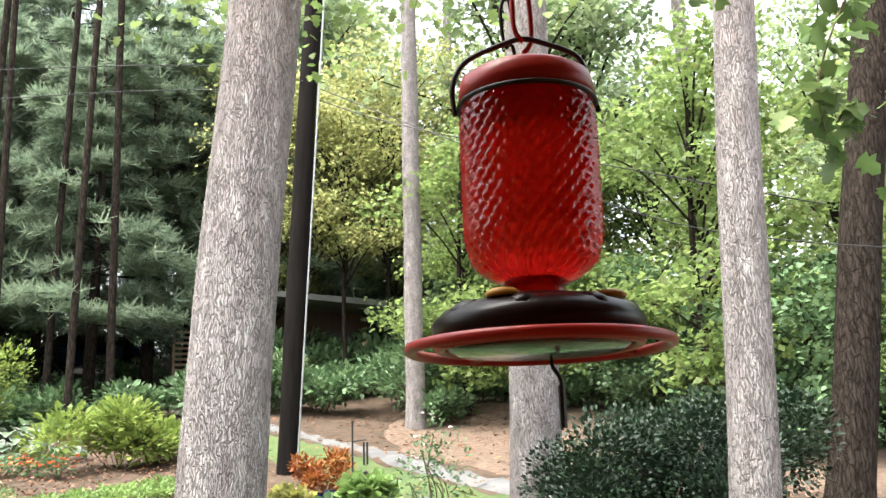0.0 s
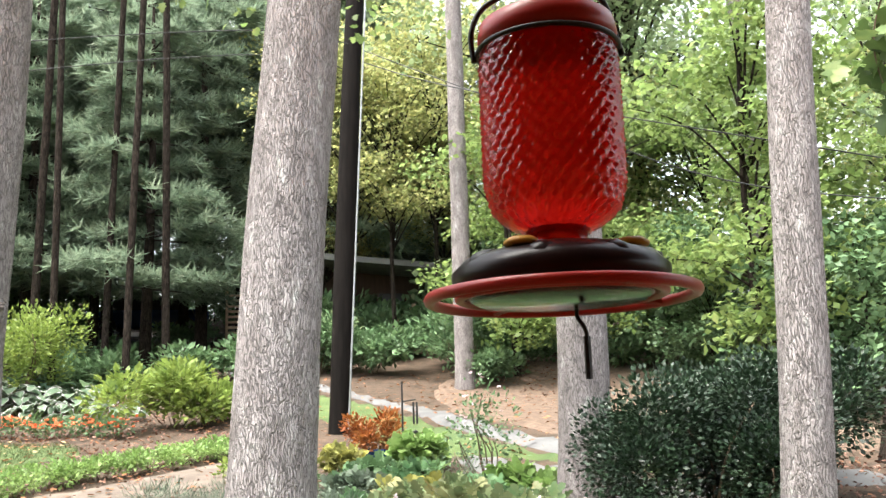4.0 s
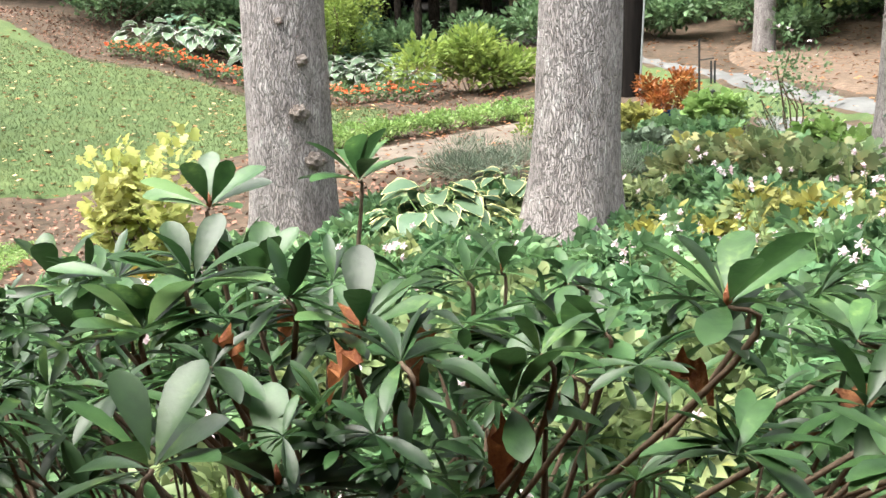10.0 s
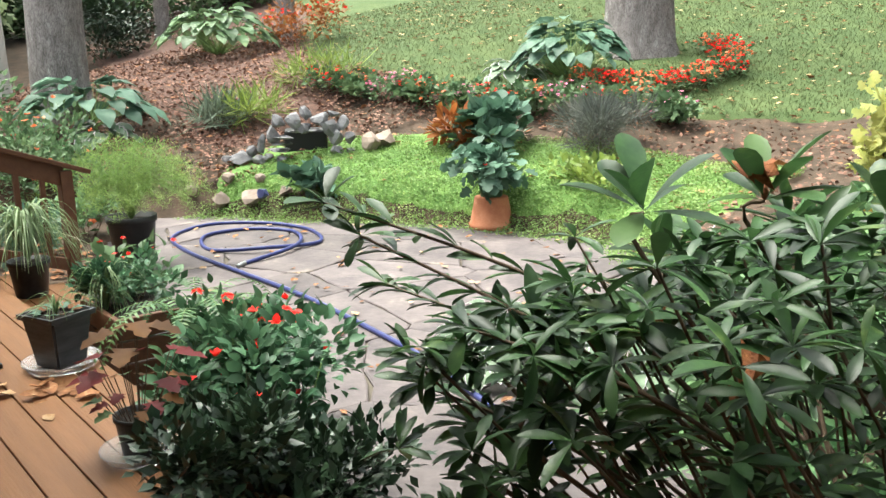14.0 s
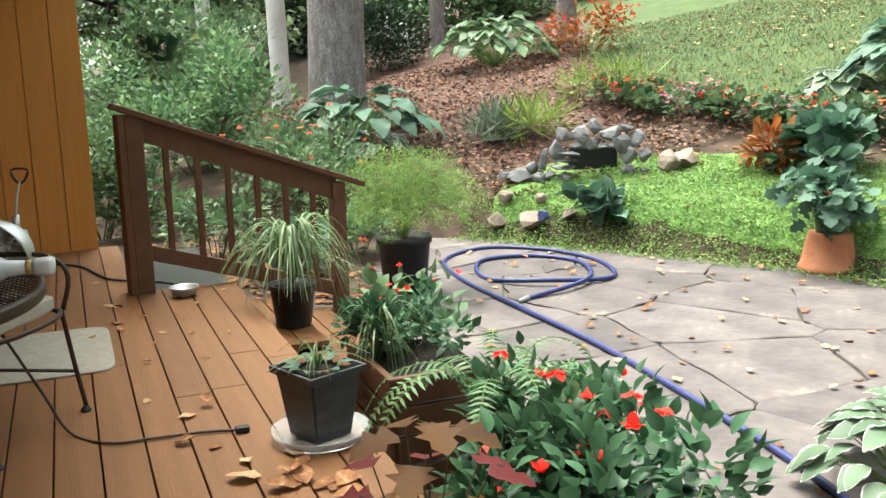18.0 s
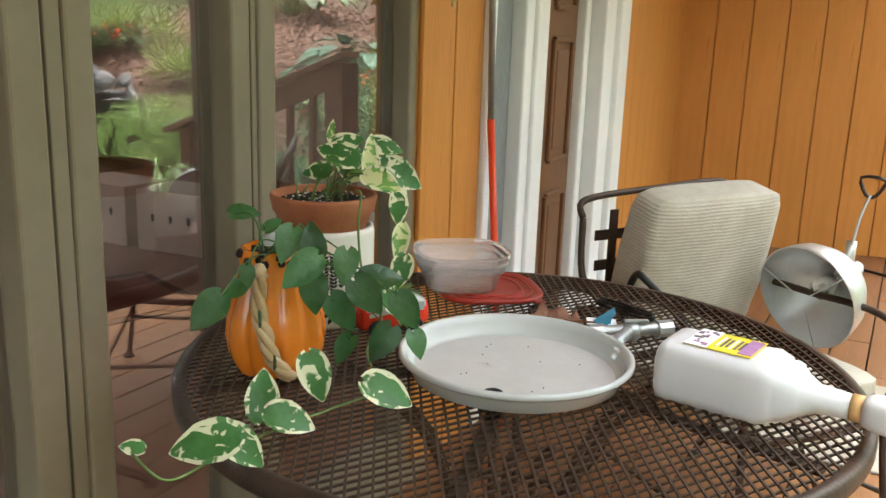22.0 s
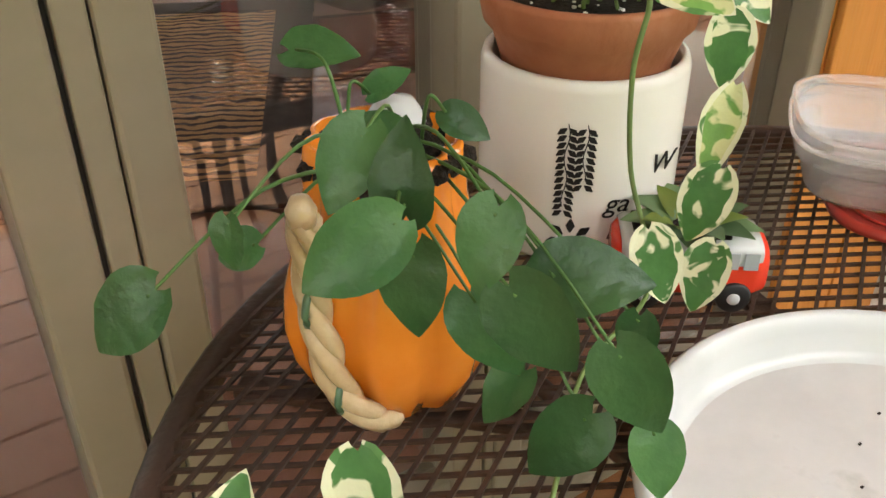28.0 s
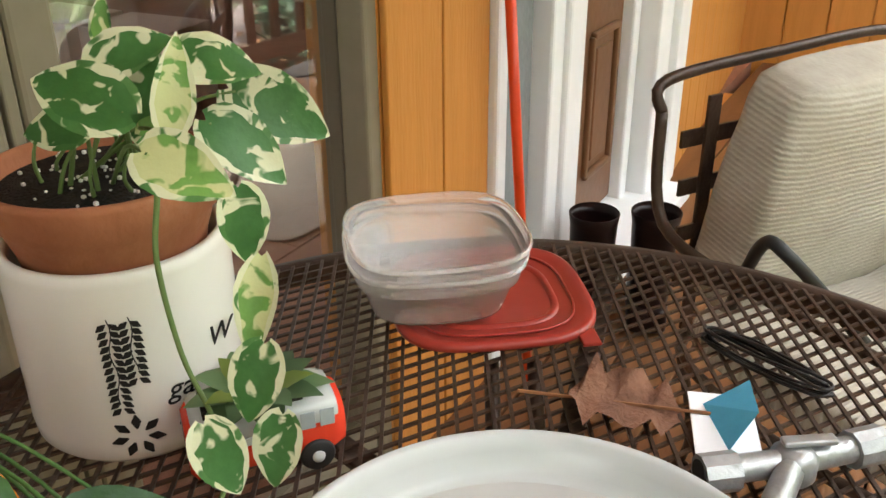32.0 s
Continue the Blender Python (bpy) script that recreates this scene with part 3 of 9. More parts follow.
T6 = tree("hill_tree", (-12.9, 3.5), (0.36, 0.34, 0.33, 0.3), (-0.1, 0.1, 0), 13, M_BARK, "thick grey tree trunk rising from hostas", 0.12)
for tx, tz, s in ((-1.871, 2.363, 0.05), (-2.002, 1.338, 0.055), (-1.921, 0.983, 0.06), (-2.318, 0.997, 0.05), (-1.96, 1.717, 0.035), (-2.1, 2.0, 0.025)):
    knob = bmesh.new()
    bmesh.ops.create_icosphere(knob, subdivisions=4, radius=s * 1.3)
    for v in knob.verts:
        v.co *= 1 + 0.45 * noise.noise(v.co * 30 + Vector((tx, tz, 0))) + 0.25 * noise.noise(v.co * 90)
        v.co.y *= 0.6
        v.co.z *= 0.8
    yy = 6.75 - math.sqrt(max(0.312 ** 2 - (tx + 2.12) ** 2, 0.0))
    k = part("knob", knob, M_KNOB, T1, "gnarled branch scar", True)
    k.location = (tx + 2.18, yy - 6.75 + 0.02, tz - T1.location.z)
rng_l = random.Random(17)
for t, lean, height in ((T1, (0.25, 0.25), 12), (T2, (0.9, 0.2), 12), (T3, (0.2, 0.1), 12), (T4, (1.0, 0.2), 12), (T5, (0.55, 0.2), 14), (T6, (-0.1, 0.1), 13)):
    for k in range(4):
        f, a = rng_l.uniform(0.62, 0.95), rng_l.uniform(0, math.tau)
        p = Vector((lean[0] * f, lean[1] * f, height * f))
        q = p + Vector((math.cos(a), math.sin(a), 0.5)) * 2.2
        part("limb", tubed(curve_pts([p, p.lerp(q, 0.5) + Vector((0, 0, 0.25)), q], 5), 0.07, 7, 0.02), M_BARK, t, smooth=True)
POLE = tree("utility_pole", (0.95, 13.4), (0.155, 0.15, 0.14, 0.13), (0.55, 0.0, 0), 11, M_POLE, "dark creosoted wooden utility pole with cables", 0.0)

# ---- foliage ----
def fast_mesh(name, v, f, mat, parent=None, label="", flat=True):
    """A mesh from arrays of places and of faces with equal corner counts."""
    me = bpy.data.meshes.new(name)
    n, k = f.shape
    me.vertices.add(len(v))
    me.vertices.foreach_set("co", np.ascontiguousarray(v, np.float32).ravel())
    me.loops.add(n * k)
    me.loops.foreach_set("vertex_index", np.ascontiguousarray(f, np.int32).ravel())
    me.polygons.add(n)
    me.polygons.foreach_set("loop_start", np.arange(0, n * k, k, dtype=np.int32))
    me.update(calc_edges=True)
    if not flat:
        me.shade_smooth()
    me.materials.append(mat)
    ob = new(name, me)
    if parent:
        ob.parent = parent
    if label:
        ob["label"] = label
    return ob


def blade(rows, widths, droop=0.15, fold=0.12, wave=0.0):
    """A leaf along +x, one unit long: cross-sections of given half-widths, folded at the midrib, drooping to its tip."""
    v, f = [], []
    for k, (x, w) in enumerate(zip(rows, widths)):
        z = -droop * x * x
        wv = wave * math.sin(k * 2.1)
        v += [(x, -w, z + fold * w + wv * w), (x, 0, z), (x, w, z + fold * w - wv * w)]
    for k in range(len(rows) - 1):
        a = 3 * k
        f += [(a, a + 3, a + 4, a + 1), (a + 1, a + 4, a + 5, a + 2)]
    return np.array(v, float), np.array(f)


L_PLAIN = blade((0, 0.45, 1), (0.03, 0.30, 0.02), 0.12, 0.25)
L_DIA = (np.array([(0, 0, 0), (0.45, -0.33, 0.05), (1, 0, -0.08), (0.45, 0.33, 0.05)]), np.array([(0, 1, 2, 3)]))
L_TRIO = (np.array([(0, 0, 0), (0.55, -0.34, 0.06), (1, 0, -0.05), (0.55, 0.34, 0.06), (0.05, -0.55, 0.08), (0.6, -0.85, 0.0), (0.55, -0.3, 0.05), (0.05, 0.55, 0.08), (0.6, 0.85, 0.0), (0.55, 0.3, 0.05)]), np.array([(0, 1, 2, 3), (0, 4, 5, 6), (0, 9, 8, 7)]))
L_ROUND = blade((0, 0.12, 0.5, 0.85, 1), (0.05, 0.36, 0.46, 0.24, 0.03), 0.15, 0.2)
L_LONG = blade((0, 0.15, 0.45, 0.75, 0.93, 1), (0.02, 0.09, 0.165, 0.165, 0.09, 0.01), 0.18, 0.22)
L_HOSTA = blade((0, 0.12, 0.35, 0.65, 0.88, 1), (0.04, 0.24, 0.36, 0.28, 0.12, 0.01), 0.35, 0.25, 0.08)
L_STRAP = blade((0, 0.25, 0.5, 0.75, 1), (0.022, 0.028, 0.026, 0.018, 0.003), 0.0, 0.3)
L_LOBED = blade((0, 0.1, 0.3, 0.45, 0.6, 0.8, 1), (0.04, 0.42, 0.28, 0.55, 0.26, 0.3, 0.02), 0.12, 0.2, 0.05)


def frames(d, rng, roll=0.5, up=(0, 0, 1)):
    x = d / np.maximum(np.linalg.norm(d, axis=1, keepdims=True), 1e-9)
    u = np.tile(np.array(up, float), (len(d), 1)) + rng.normal(0, roll, d.shape)
    y = np.cross(u, x)
    y /= np.maximum(np.linalg.norm(y, axis=1, keepdims=True), 1e-9)
    return np.stack([x, y, np.cross(x, y)], 1)


def spread(name, leaf, p, d, size, mat, parent=None, rng=None, roll=0.5, label="", kind=""):
    """One mesh of many leaves: leaf at each place p, along d, of the given sizes."""
    rng = rng or np.random.default_rng(1)
    lv, lf = leaf
    m = frames(np.asarray(d, float), rng, roll)
    size = np.broadcast_to(np.asarray(size, float), (len(p),))
    v = np.asarray(p)[:, None] + size[:, None, None] * np.einsum("ki,nij->nkj", lv, m)
    f = lf[None] + (np.arange(len(p)) * len(lv))[:, None, None]
    ob = fast_mesh(name, v.reshape(-1, 3), f.reshape(-1, lf.shape[1]), mat, parent, label)
    if kind:
        ob["kind"] = kind
    return ob


def ball(rng, n, flat=1.0):
    d = rng.normal(size=(n, 3))
    d /= np.linalg.norm(d, axis=1, keepdims=True)
    return d * (1, 1, flat)


def stems(name, foot, tips, r, mat, parent, bend=0.15, seg=5):
    """Thin branching stems from the foot to each tip, as one part."""
    bm = bmesh.new()
    for k, t in enumerate(tips):
        t = Vector(t)
        f = Vector(foot[k % len(foot)])
        mid = f.lerp(t, 0.55) + Vector((bend * math.sin(k * 2.3), bend * math.cos(k * 1.7), bend * 0.4)) * (t - f).length
        tube(bm, curve_pts([f, mid, t], 4), r, seg, r * 0.45)
    return part(name, bm, mat, parent, smooth=True)


G_MAPLE = leafy("maple leaves", (0.12, 0.22, 0.045), (0.20, 0.31, 0.07), through=0.55, c=(0.29, 0.37, 0.09))
G_WOOD = leafy("forest leaves", (0.16, 0.27, 0.09), (0.27, 0.39, 0.14), through=0.6, c=(0.33, 0.42, 0.16))
G_PALE = leafy("yellowing forest leaves", (0.22, 0.31, 0.08), (0.35, 0.41, 0.115), through=0.6, c=(0.43, 0.44, 0.14))
G_PINE = leafy("pine needles", (0.13, 0.22, 0.10), (0.21, 0.315, 0.145), 0.6, through=0.45, c=(0.24, 0.33, 0.16))
G_HOLLY = leafy("holly leaves", (0.010, 0.028, 0.009), (0.022, 0.050, 0.016), 0.4, through=0.06, c=(0.045, 0.08, 0.028))
G_HOLLY.node_tree.nodes["Principled BSDF"].inputs["Specular IOR Level"].default_value = 0.35
G_SHRUB = leafy("shrub leaves", (0.061, 0.135, 0.041), (0.115, 0.216, 0.068), through=0.3, c=(0.162, 0.257, 0.081))
G_LIME = leafy("lime leaves", (0.13, 0.225, 0.035), (0.20, 0.31, 0.05), through=0.4, c=(0.27, 0.36, 0.065))
G_YELLOW = leafy("golden leaves", (0.27, 0.37, 0.07), (0.40, 0.46, 0.11), through=0.4, c=(0.22, 0.34, 0.08))
G_ANEM = leafy("anemone leaves", (0.060, 0.150, 0.045), (0.125, 0.240, 0.070), 0.45, 0.5, through=0.35, c=(0.26, 0.36, 0.12))
G_ORANGE = leafy("orange leaves", (0.24, 0.07, 0.02), (0.28, 0.12, 0.035), through=0.3, c=(0.13, 0.14, 0.04))
G_SILVER = leafy("grey-green leaves", (0.075, 0.125, 0.055), (0.12, 0.175, 0.085), 0.6, through=0.2)
G_CREEP = leafy("creeping groundcover", (0.12, 0.24, 0.045), (0.19, 0.33, 0.07), through=0.35, c=(0.28, 0.41, 0.10))
G_HOSTA = leafy("hosta leaves", (0.05, 0.125, 0.055), (0.085, 0.18, 0.08), 0.5, through=0.25)
G_BROWN = leafy("dead leaves", (0.15, 0.065, 0.03), (0.28, 0.13, 0.06), 0.8, through=0.15, c=(0.42, 0.25, 0.13))
G_RED = leafy("red petals", (0.74, 0.022, 0.018), (0.82, 0.045, 0.03), 0.5, 0.15, through=0.3)
G_SALMON = leafy("orange petals", (0.75, 0.16, 0.06), (0.80, 0.25, 0.12), 0.5, 0.2, through=0.3)
G_PINK = leafy("pale pink petals", (0.62, 0.46, 0.50), (0.72, 0.62, 0.65), 0.5, 0.15, through=0.3)
G_PINKD = leafy("pink petals", (0.70, 0.22, 0.38), (0.78, 0.35, 0.48), 0.5, 0.15, through=0.3)
M_STEM = material("brown stems", (0.07, 0.045, 0.028), (0.11, 0.075, 0.05), 0.8, 20, 0.3)
M_GREENSTEM = material("green stems", (0.10, 0.17, 0.05), (0.14, 0.21, 0.07), 0.6, 20, 0.1)


def broadleaf(name, rng, h, r, n, mat, bark, leaf, label, low=0.25, trunk_r=0.09):
    """A tree or tall shrub: tapered trunk and limbs, and a crown of clumps of leaves with gaps between."""
    t = thing(name, (0, 0, 0), label, "tree")
    bm = bmesh.new()
    tube(bm, curve_pts([(0, 0, -0.2), (rng.normal(0, .1), rng.normal(0, .1), h * 0.4), (rng.normal(0, .25), rng.normal(0, .25), h * 0.92)], 6), trunk_r, 8, trunk_r * 0.2)
    clumps = []
    for k in range(34):
        a, z = rng.uniform(0, math.tau), h * rng.uniform(low, 1.0)
        reach = r * rng.uniform(0.35, 1.0) * (1 - 0.55 * abs(z / h - low - 0.3))
        tip = Vector((reach * math.cos(a), reach * math.sin(a), z))
        tube(bm, curve_pts([(0, 0, z * 0.72), tip * 0.5 + Vector((0, 0, z * 0.44)), tip], 3), trunk_r * 0.3, 5, trunk_r * 0.06)
        clumps += [tip, tip * 0.62 + Vector((0, 0, z * 0.36))]
    part("trunk", bm, bark, t, smooth=True)
    c = np.array(clumps)
    i = rng.integers(0, len(c), n)
    p = c[i] + ball(rng, n, 0.5) * (r * 0.36) * rng.uniform(0.1, 1, (n, 1)) ** 0.5
    d = ball(rng, n, 0.5) + (0, 0, -0.25)
    spread("crown", leaf, p, d, rng.uniform(0.7, 1.3, n) * 0.15, mat, t, rng, 0.6)
    return t


def pine(name, rng, h, n_whorl, label, low=0.15):
    """A white pine: straight trunk, level branches in storeys, each carrying flat sprays of needle tufts."""
    t = thing(name, (0, 0, 0), label, "pine tree")
    bm = bmesh.new()
    tube(bm, [(0, 0, -0.2), (0.1, 0, h * 0.5), (0.05, 0.1, h)], 0.17, 8, 0.03)
    ps, ds = [], []
    for k in range(n_whorl):
        z = h * (low + (1 - low) * k / n_whorl)
        reach = (1 - 0.75 * (z / h) ** 1.3) * h * 0.24 + 0.4
        for j in range(5):
            a = j * math.tau / 5 + rng.uniform(-0.5, 0.5) + k
            rr = reach * rng.uniform(0.6, 1.1)
            e = Vector((math.cos(a), math.sin(a), 0))
            tip = e * rr + Vector((0, 0, z + rr * rng.uniform(-0.12, 0.12)))
            tube(bm, [(0, 0, z), tip.lerp(Vector((0, 0, z)), 0.5) + Vector((0, 0, 0.08)), tip], 0.03, 4, 0.008)
            m = int(38 * rr)
            s = rng.uniform(0.3, 1.03, m) ** 0.8
            side = rng.normal(0, 0.16 * rr, m) * (0.3 + s)
            q = np.array([[e.x * rr * u - e.y * w, e.y * rr * u + e.x * w, z + (tip.z - z) * u + rng.normal(0, 0.06)] for u, w in zip(s, side)])
            ps.append(q)
            ds.append(np.array([[e.x - e.y * w * 0.9 / rr, e.y + e.x * w * 0.9 / rr, 0.25] for w in side]))
    part("trunk", bm, M_BARKD, t, smooth=True)
    p, d = np.concatenate(ps), np.concatenate(ds)
    spread("needles", TUFT, p, d, rng.uniform(0.26, 0.46, len(p)), G_PINE, t, rng, 0.5)
    return t


def tuft(n, w):
    """A spray of thin needles fanned about +x."""
    v, f = [], []
    for k in range(n):
        a, e = (k / (n - 1) - 0.5) * 2.3, 0.5 * math.sin(k * 2.6)
        d = Vector((math.cos(a), math.sin(a), e)).normalized()
        s = d.cross(Vector((0, 0, 1))).normalized() * w
        i = len(v)
        v += [tuple(-s), tuple(s), tuple(d + s * 0.3), tuple(d - s * 0.3)]
        f.append((i, i + 1, i + 2, i + 3))
    return np.array(v), np.array(f)


TUFT = tuft(6, 0.055)
rng = np.random.default_rng(5)
woods = [
    broadleaf("understory_tree", rng, 7.5, 2.6, 9500, G_MAPLE, M_BARKD, L_DIA, "bright green maple with airy spreading foliage", 0.12, 0.10),
    broadleaf("understory_tree", rng, 9.5, 3.0, 9500, G_WOOD, M_BARKD, L_DIA, "leafy green forest tree with a dark trunk", 0.1, 0.13),
    broadleaf("understory_tree", rng, 6.5, 2.8, 9500, G_PALE, M_BARKD, L_DIA, "yellow-green forest tree turning for autumn", 0.08, 0.09),
]
tall_maple = broadleaf("understory_tree", rng, 10.5, 3.2, 9500, G_PALE, M_BARKD, L_DIA, "tall yellow-green tree with a high open crown", 0.42, 0.10)
pines = [pine("white_pine", rng, 11, 13, "dark green white pine with layered branches", 0.2), pine("white_pine", rng, 14, 15, "tall dark white pine with level boughs", 0.32)]


def plant_copies(source, places, seed, group, sizes=(0.85, 1.2)):
    """The source at the first place, copies of it at the others."""
    r = random.Random(seed)
    # a gap in the wood shows the neighbours' house
    places = [q for q in places if not (0.056 < q[0] / q[1] < 0.19 and 0 < q[1] < 27)]
    for k, (x, y) in enumerate(places):
        s = r.uniform(*sizes)
        m = pose(x, y, ground_z(x, y) - 0.05, 0, 0, r.uniform(0, 360)) @ Matrix.Diagonal((s, s, s, 1))
        if k == 0:
            source.matrix_world = m
            tagged(source, group=group)
        else:
            source_scale = source.scale.copy()
            source.scale = (1, 1, 1)
            copy_thing(source, m)
            source.scale = source_scale


def arc(a0, a1, r0, r1, n, seed, centre=(0, 0)):
    r = random.Random(seed)
    out = []
    for k in range(n):
        a = radians(a0 + (a1 - a0) * (k + r.random()) / n)
        d = r0 + (r1 - r0) * r.random()
        out.append((centre[0] + d * math.sin(a), centre[1] + d * math.cos(a)))
    return out


# angles are from +y towards +x; the woods stand behind the garden on all sides that are seen
plant_copies(woods[0], arc(4, 62, 17, 27, 9, 1), 1, "bright maples of the wood")
plant_copies(woods[1], arc(-70, 75, 32, 46, 18, 2) + arc(0, 70, 24, 32, 6, 12) + [(-22.5, 1.5), (-25, -1.5), (-27.5, 4.0), (-29, 0.5)], 2, "green trees of the wood", (1.0, 1.9))
plant_copies(woods[2], arc(4, 60, 26, 40, 9, 3) + [(-17, 33), (-24, 30)], 3, "yellowing trees of the wood", (0.9, 1.6))
for k, (x, y, q) in enumerate([(2.2, 24.5, 0.85), (4.4, 24.0, 0.9), (3.3, 31.5, 1.2), (1.2, 30.5, 1.1), (3.2, 23.6, 0.8), (1.5, 25.6, 0.55), (4.9, 25.4, 0.6)]):
    m = pose(x, y, ground_z(x, y) - 0.1, 0, 0, 70 * k) @ Matrix.Diagonal((q, q, q, 1))
    if k:
        copy_thing(tall_maple, m)
    else:
        tagged(tall_maple, group="tall yellow-green trees")
        first_pose = m
tall_maple.matrix_world = first_pose
plant_copies(pines[0], [(-3.2, 24), (-6.5, 25.5), (-9, 23.5), (-11.5, 27), (1.8, 27), (-1.0, 29), (-14, 25), (-5.0, 26.8), (-8.0, 27.6), (-2.0, 26.3), (-12.8, 23.6)], 4, "white pines", (0.9, 1.15))
plant_copies(pines[1], [(-5.0, 29), (-8.2, 31), (-12.5, 31), (0.2, 33), (-17, 29), (3.5, 35), (-6.5, 34), (-3.0, 32), (-10.5, 34), (-14.5, 33.5)], 5, "white pines", (0.9, 1.2))
# far side of the house end
plant_copies(broadleaf("hill_shrub", np.random.default_rng(8), 3.4, 2.0, 5200, G_SHRUB, M_BARKD, L_DIA, "dense green shrub at the edge of the wood", 0.05, 0.05), arc(-88, -62, 19, 30, 9, 6) + arc(-62, 60, 27, 36, 18, 7) + arc(-50, 20, 36, 46, 14, 17) + [(6.2, 22), (9, 19), (12.5, 17), (4.4, 24), (9.0, 12.5), (10.5, 14), (11.5, 12), (13, 14), (8.5, 16.5), (11, 17.5)], 6, "shrubs at the wood's edge", (0.7, 1.2))
for k, (x, y, r, b) in enumerate([(3.78, 17.8, 0.2, M_BARK), (5.6, 27.5, 0.17, M_BARK), (8.6, 24, 0.26, M_BARK), (13, 22, 0.24, M_BARK), (6.78, 9.0, 0.26, M_BARKD), (-3.2, 21, 0.088, M_BARKD), (-2.4, 21.6, 0.095, M_BARKD), (-4.6, 20.5, 0.082, M_BARKD), (-5.4, 22, 0.102, M_BARKD), (-6.6, 21.4, 0.088, M_BARKD), (-3.9, 22.4, 0.088, M_BARKD), (-16.5, 3.6, 0.16, M_BARKW), (-17.8, 4.6, 0.15, M_BARKW), (-19, 2.8, 0.14, M_BARKW), (-15.2, 8.2, 0.17, M_BARK), (-19.5, 7.6, 0.16, M_BARK), (-24, 6.5, 0.2, M_BARK), (-22, 3.4, 0.18, M_BARKD), (-28, 8, 0.2, M_BARKD), (7.5, 30, 0.25, M_BARK), (-14, 34, 0.2, M_BARKD)]):
    tree("forest_tree", (x, y), (r, r * 0.92, r * 0.85, r * 0.6), ((3.3, 0.0, 0) if x == 6.78 else (random.uniform(-0.35, 0.6), random.uniform(-0.4, 0.4), 0)), 15, b, {M_BARKW: "pale smooth-barked tree trunk in the wood", M_BARK: "grey-barked tree trunk in the wood", M_BARKD: "dark slim tree trunk in the wood"}[b], 0.04, (), 12)


# ---- garden plants ----
def mound(name, x, y, r, h, n, mat, leaf, size, label, category="shrub", seed=1, up=0.5, group="", ry=None, petals=None, petal_mat=None, petal_size=0.05, base=None, stem_mat=None, roll=0.5):
    """A plant of leaves on stems: dense outside, uneven outline; with flowers where it has them."""
    rng = np.random.default_rng(seed)
    z = ground_z(x, y) if base is None else base
    t = thing(name, (x, y, z - 0.01), label, category, group)
    ry = ry or r
    # lumps give an uneven outline
    c = np.column_stack([rng.uniform(-0.62, 0.62, 14), rng.uniform(-0.62, 0.62, 14), rng.uniform(0.25, 0.72, 14)])
    i = rng.integers(0, 14, n)
    o = ball(rng, n, 0.8)
    p = c[i] + o * 0.34 * rng.uniform(0.35, 1.0, (n, 1))
    p[:, 2] = np.abs(p[:, 2])
    p = p * (r, ry, h)
    d = o + (0, 0, up) + rng.normal(0, 0.3, (n, 3))
    spread("foliage", leaf, p, d, size * rng.uniform(0.65, 1.25, n), mat, t, rng, roll)["kind"] = "stuff"
    tips = (c * (r, ry, h))[:10]
    stems("stem_tuft", [(q[0] * 0.15, q[1] * 0.15, -0.05) for q in tips], tips, max(0.004, h * 0.008), stem_mat or M_STEM, t)["kind"] = "stuff"
    if petals:
        up_o = ball(rng, petals, 0.9)
        up_o[:, 2] = 0.25 + 0.75 * np.abs(up_o[:, 2])
        q = c[rng.integers(0, 14, petals)] + up_o * 0.35
        q *= (r, ry, h)
        k = 5
        p5 = np.repeat(q, k, 0)
        a = np.tile(np.arange(k) * math.tau / k, petals)
        d5 = np.column_stack([np.cos(a), np.sin(a), 0.35 + 0 * a]) + np.repeat(rng.normal(0, 0.6, (petals, 3)), k, 0)
        if base is not None and petals < 20:
            for j in range(petals):
                spread("flower", L_ROUND, p5[k * j:k * j + k], d5[k * j:k * j + k], petal_size, petal_mat or G_RED, t, rng, 0.2)
        else:
            spread("bloom", L_ROUND, p5, d5, petal_size, petal_mat or G_RED, t, rng, 0.2)["kind"] = "stuff"
    return t


def edged_blade(rows, widths, droop, fold, margin, wave=0.0, lobe=0.0):
    """A leaf of four strips; the outer two are its margin."""
    v, f, rim = [], [], []
    for k, (x, w) in enumerate(zip(rows, widths)):
        z = -droop * x * x
        inner = w * (1 - margin * (0.75 + 0.5 * math.sin(k * 4.1) ** 2))
        wv = wave * math.sin(k * 2.1) * w
        o, i = x - lobe * max(1 - x, 0) ** 3, x - 0.6 * lobe * max(1 - x, 0) ** 3
        v += [(o, -w, z + fold * w + wv), (i, -inner, z + fold * inner), (x, 0, z), (i, inner, z + fold * inner), (o, w, z + fold * w - wv)]
    for k in range(len(rows) - 1):
        for c in range(4):
            i = 5 * k + c
            f.append((i, i + 5, i + 6, i + 1))
            rim.append(c in (0, 3) or k == len(rows) - 2)
    return np.array(v, float), np.array(f), np.array(rim)


def edge(ob, rim, mat):
    """Gives the margin faces of every leaf in ob their own material."""
    ob.data.materials.append(mat)
    ob.data.polygons.foreach_set("material_index", np.resize(rim, len(ob.data.polygons)).astype(np.int32))
    ob.data.shade_smooth()


E_HOSTA = edged_blade((0, 0.06, 0.16, 0.3, 0.45, 0.6, 0.75, 0.88, 0.96, 1), (0.03, 0.15, 0.27, 0.345, 0.36, 0.32, 0.235, 0.13, 0.055, 0.005), 0.35, 0.25, 0.10, 0.10)


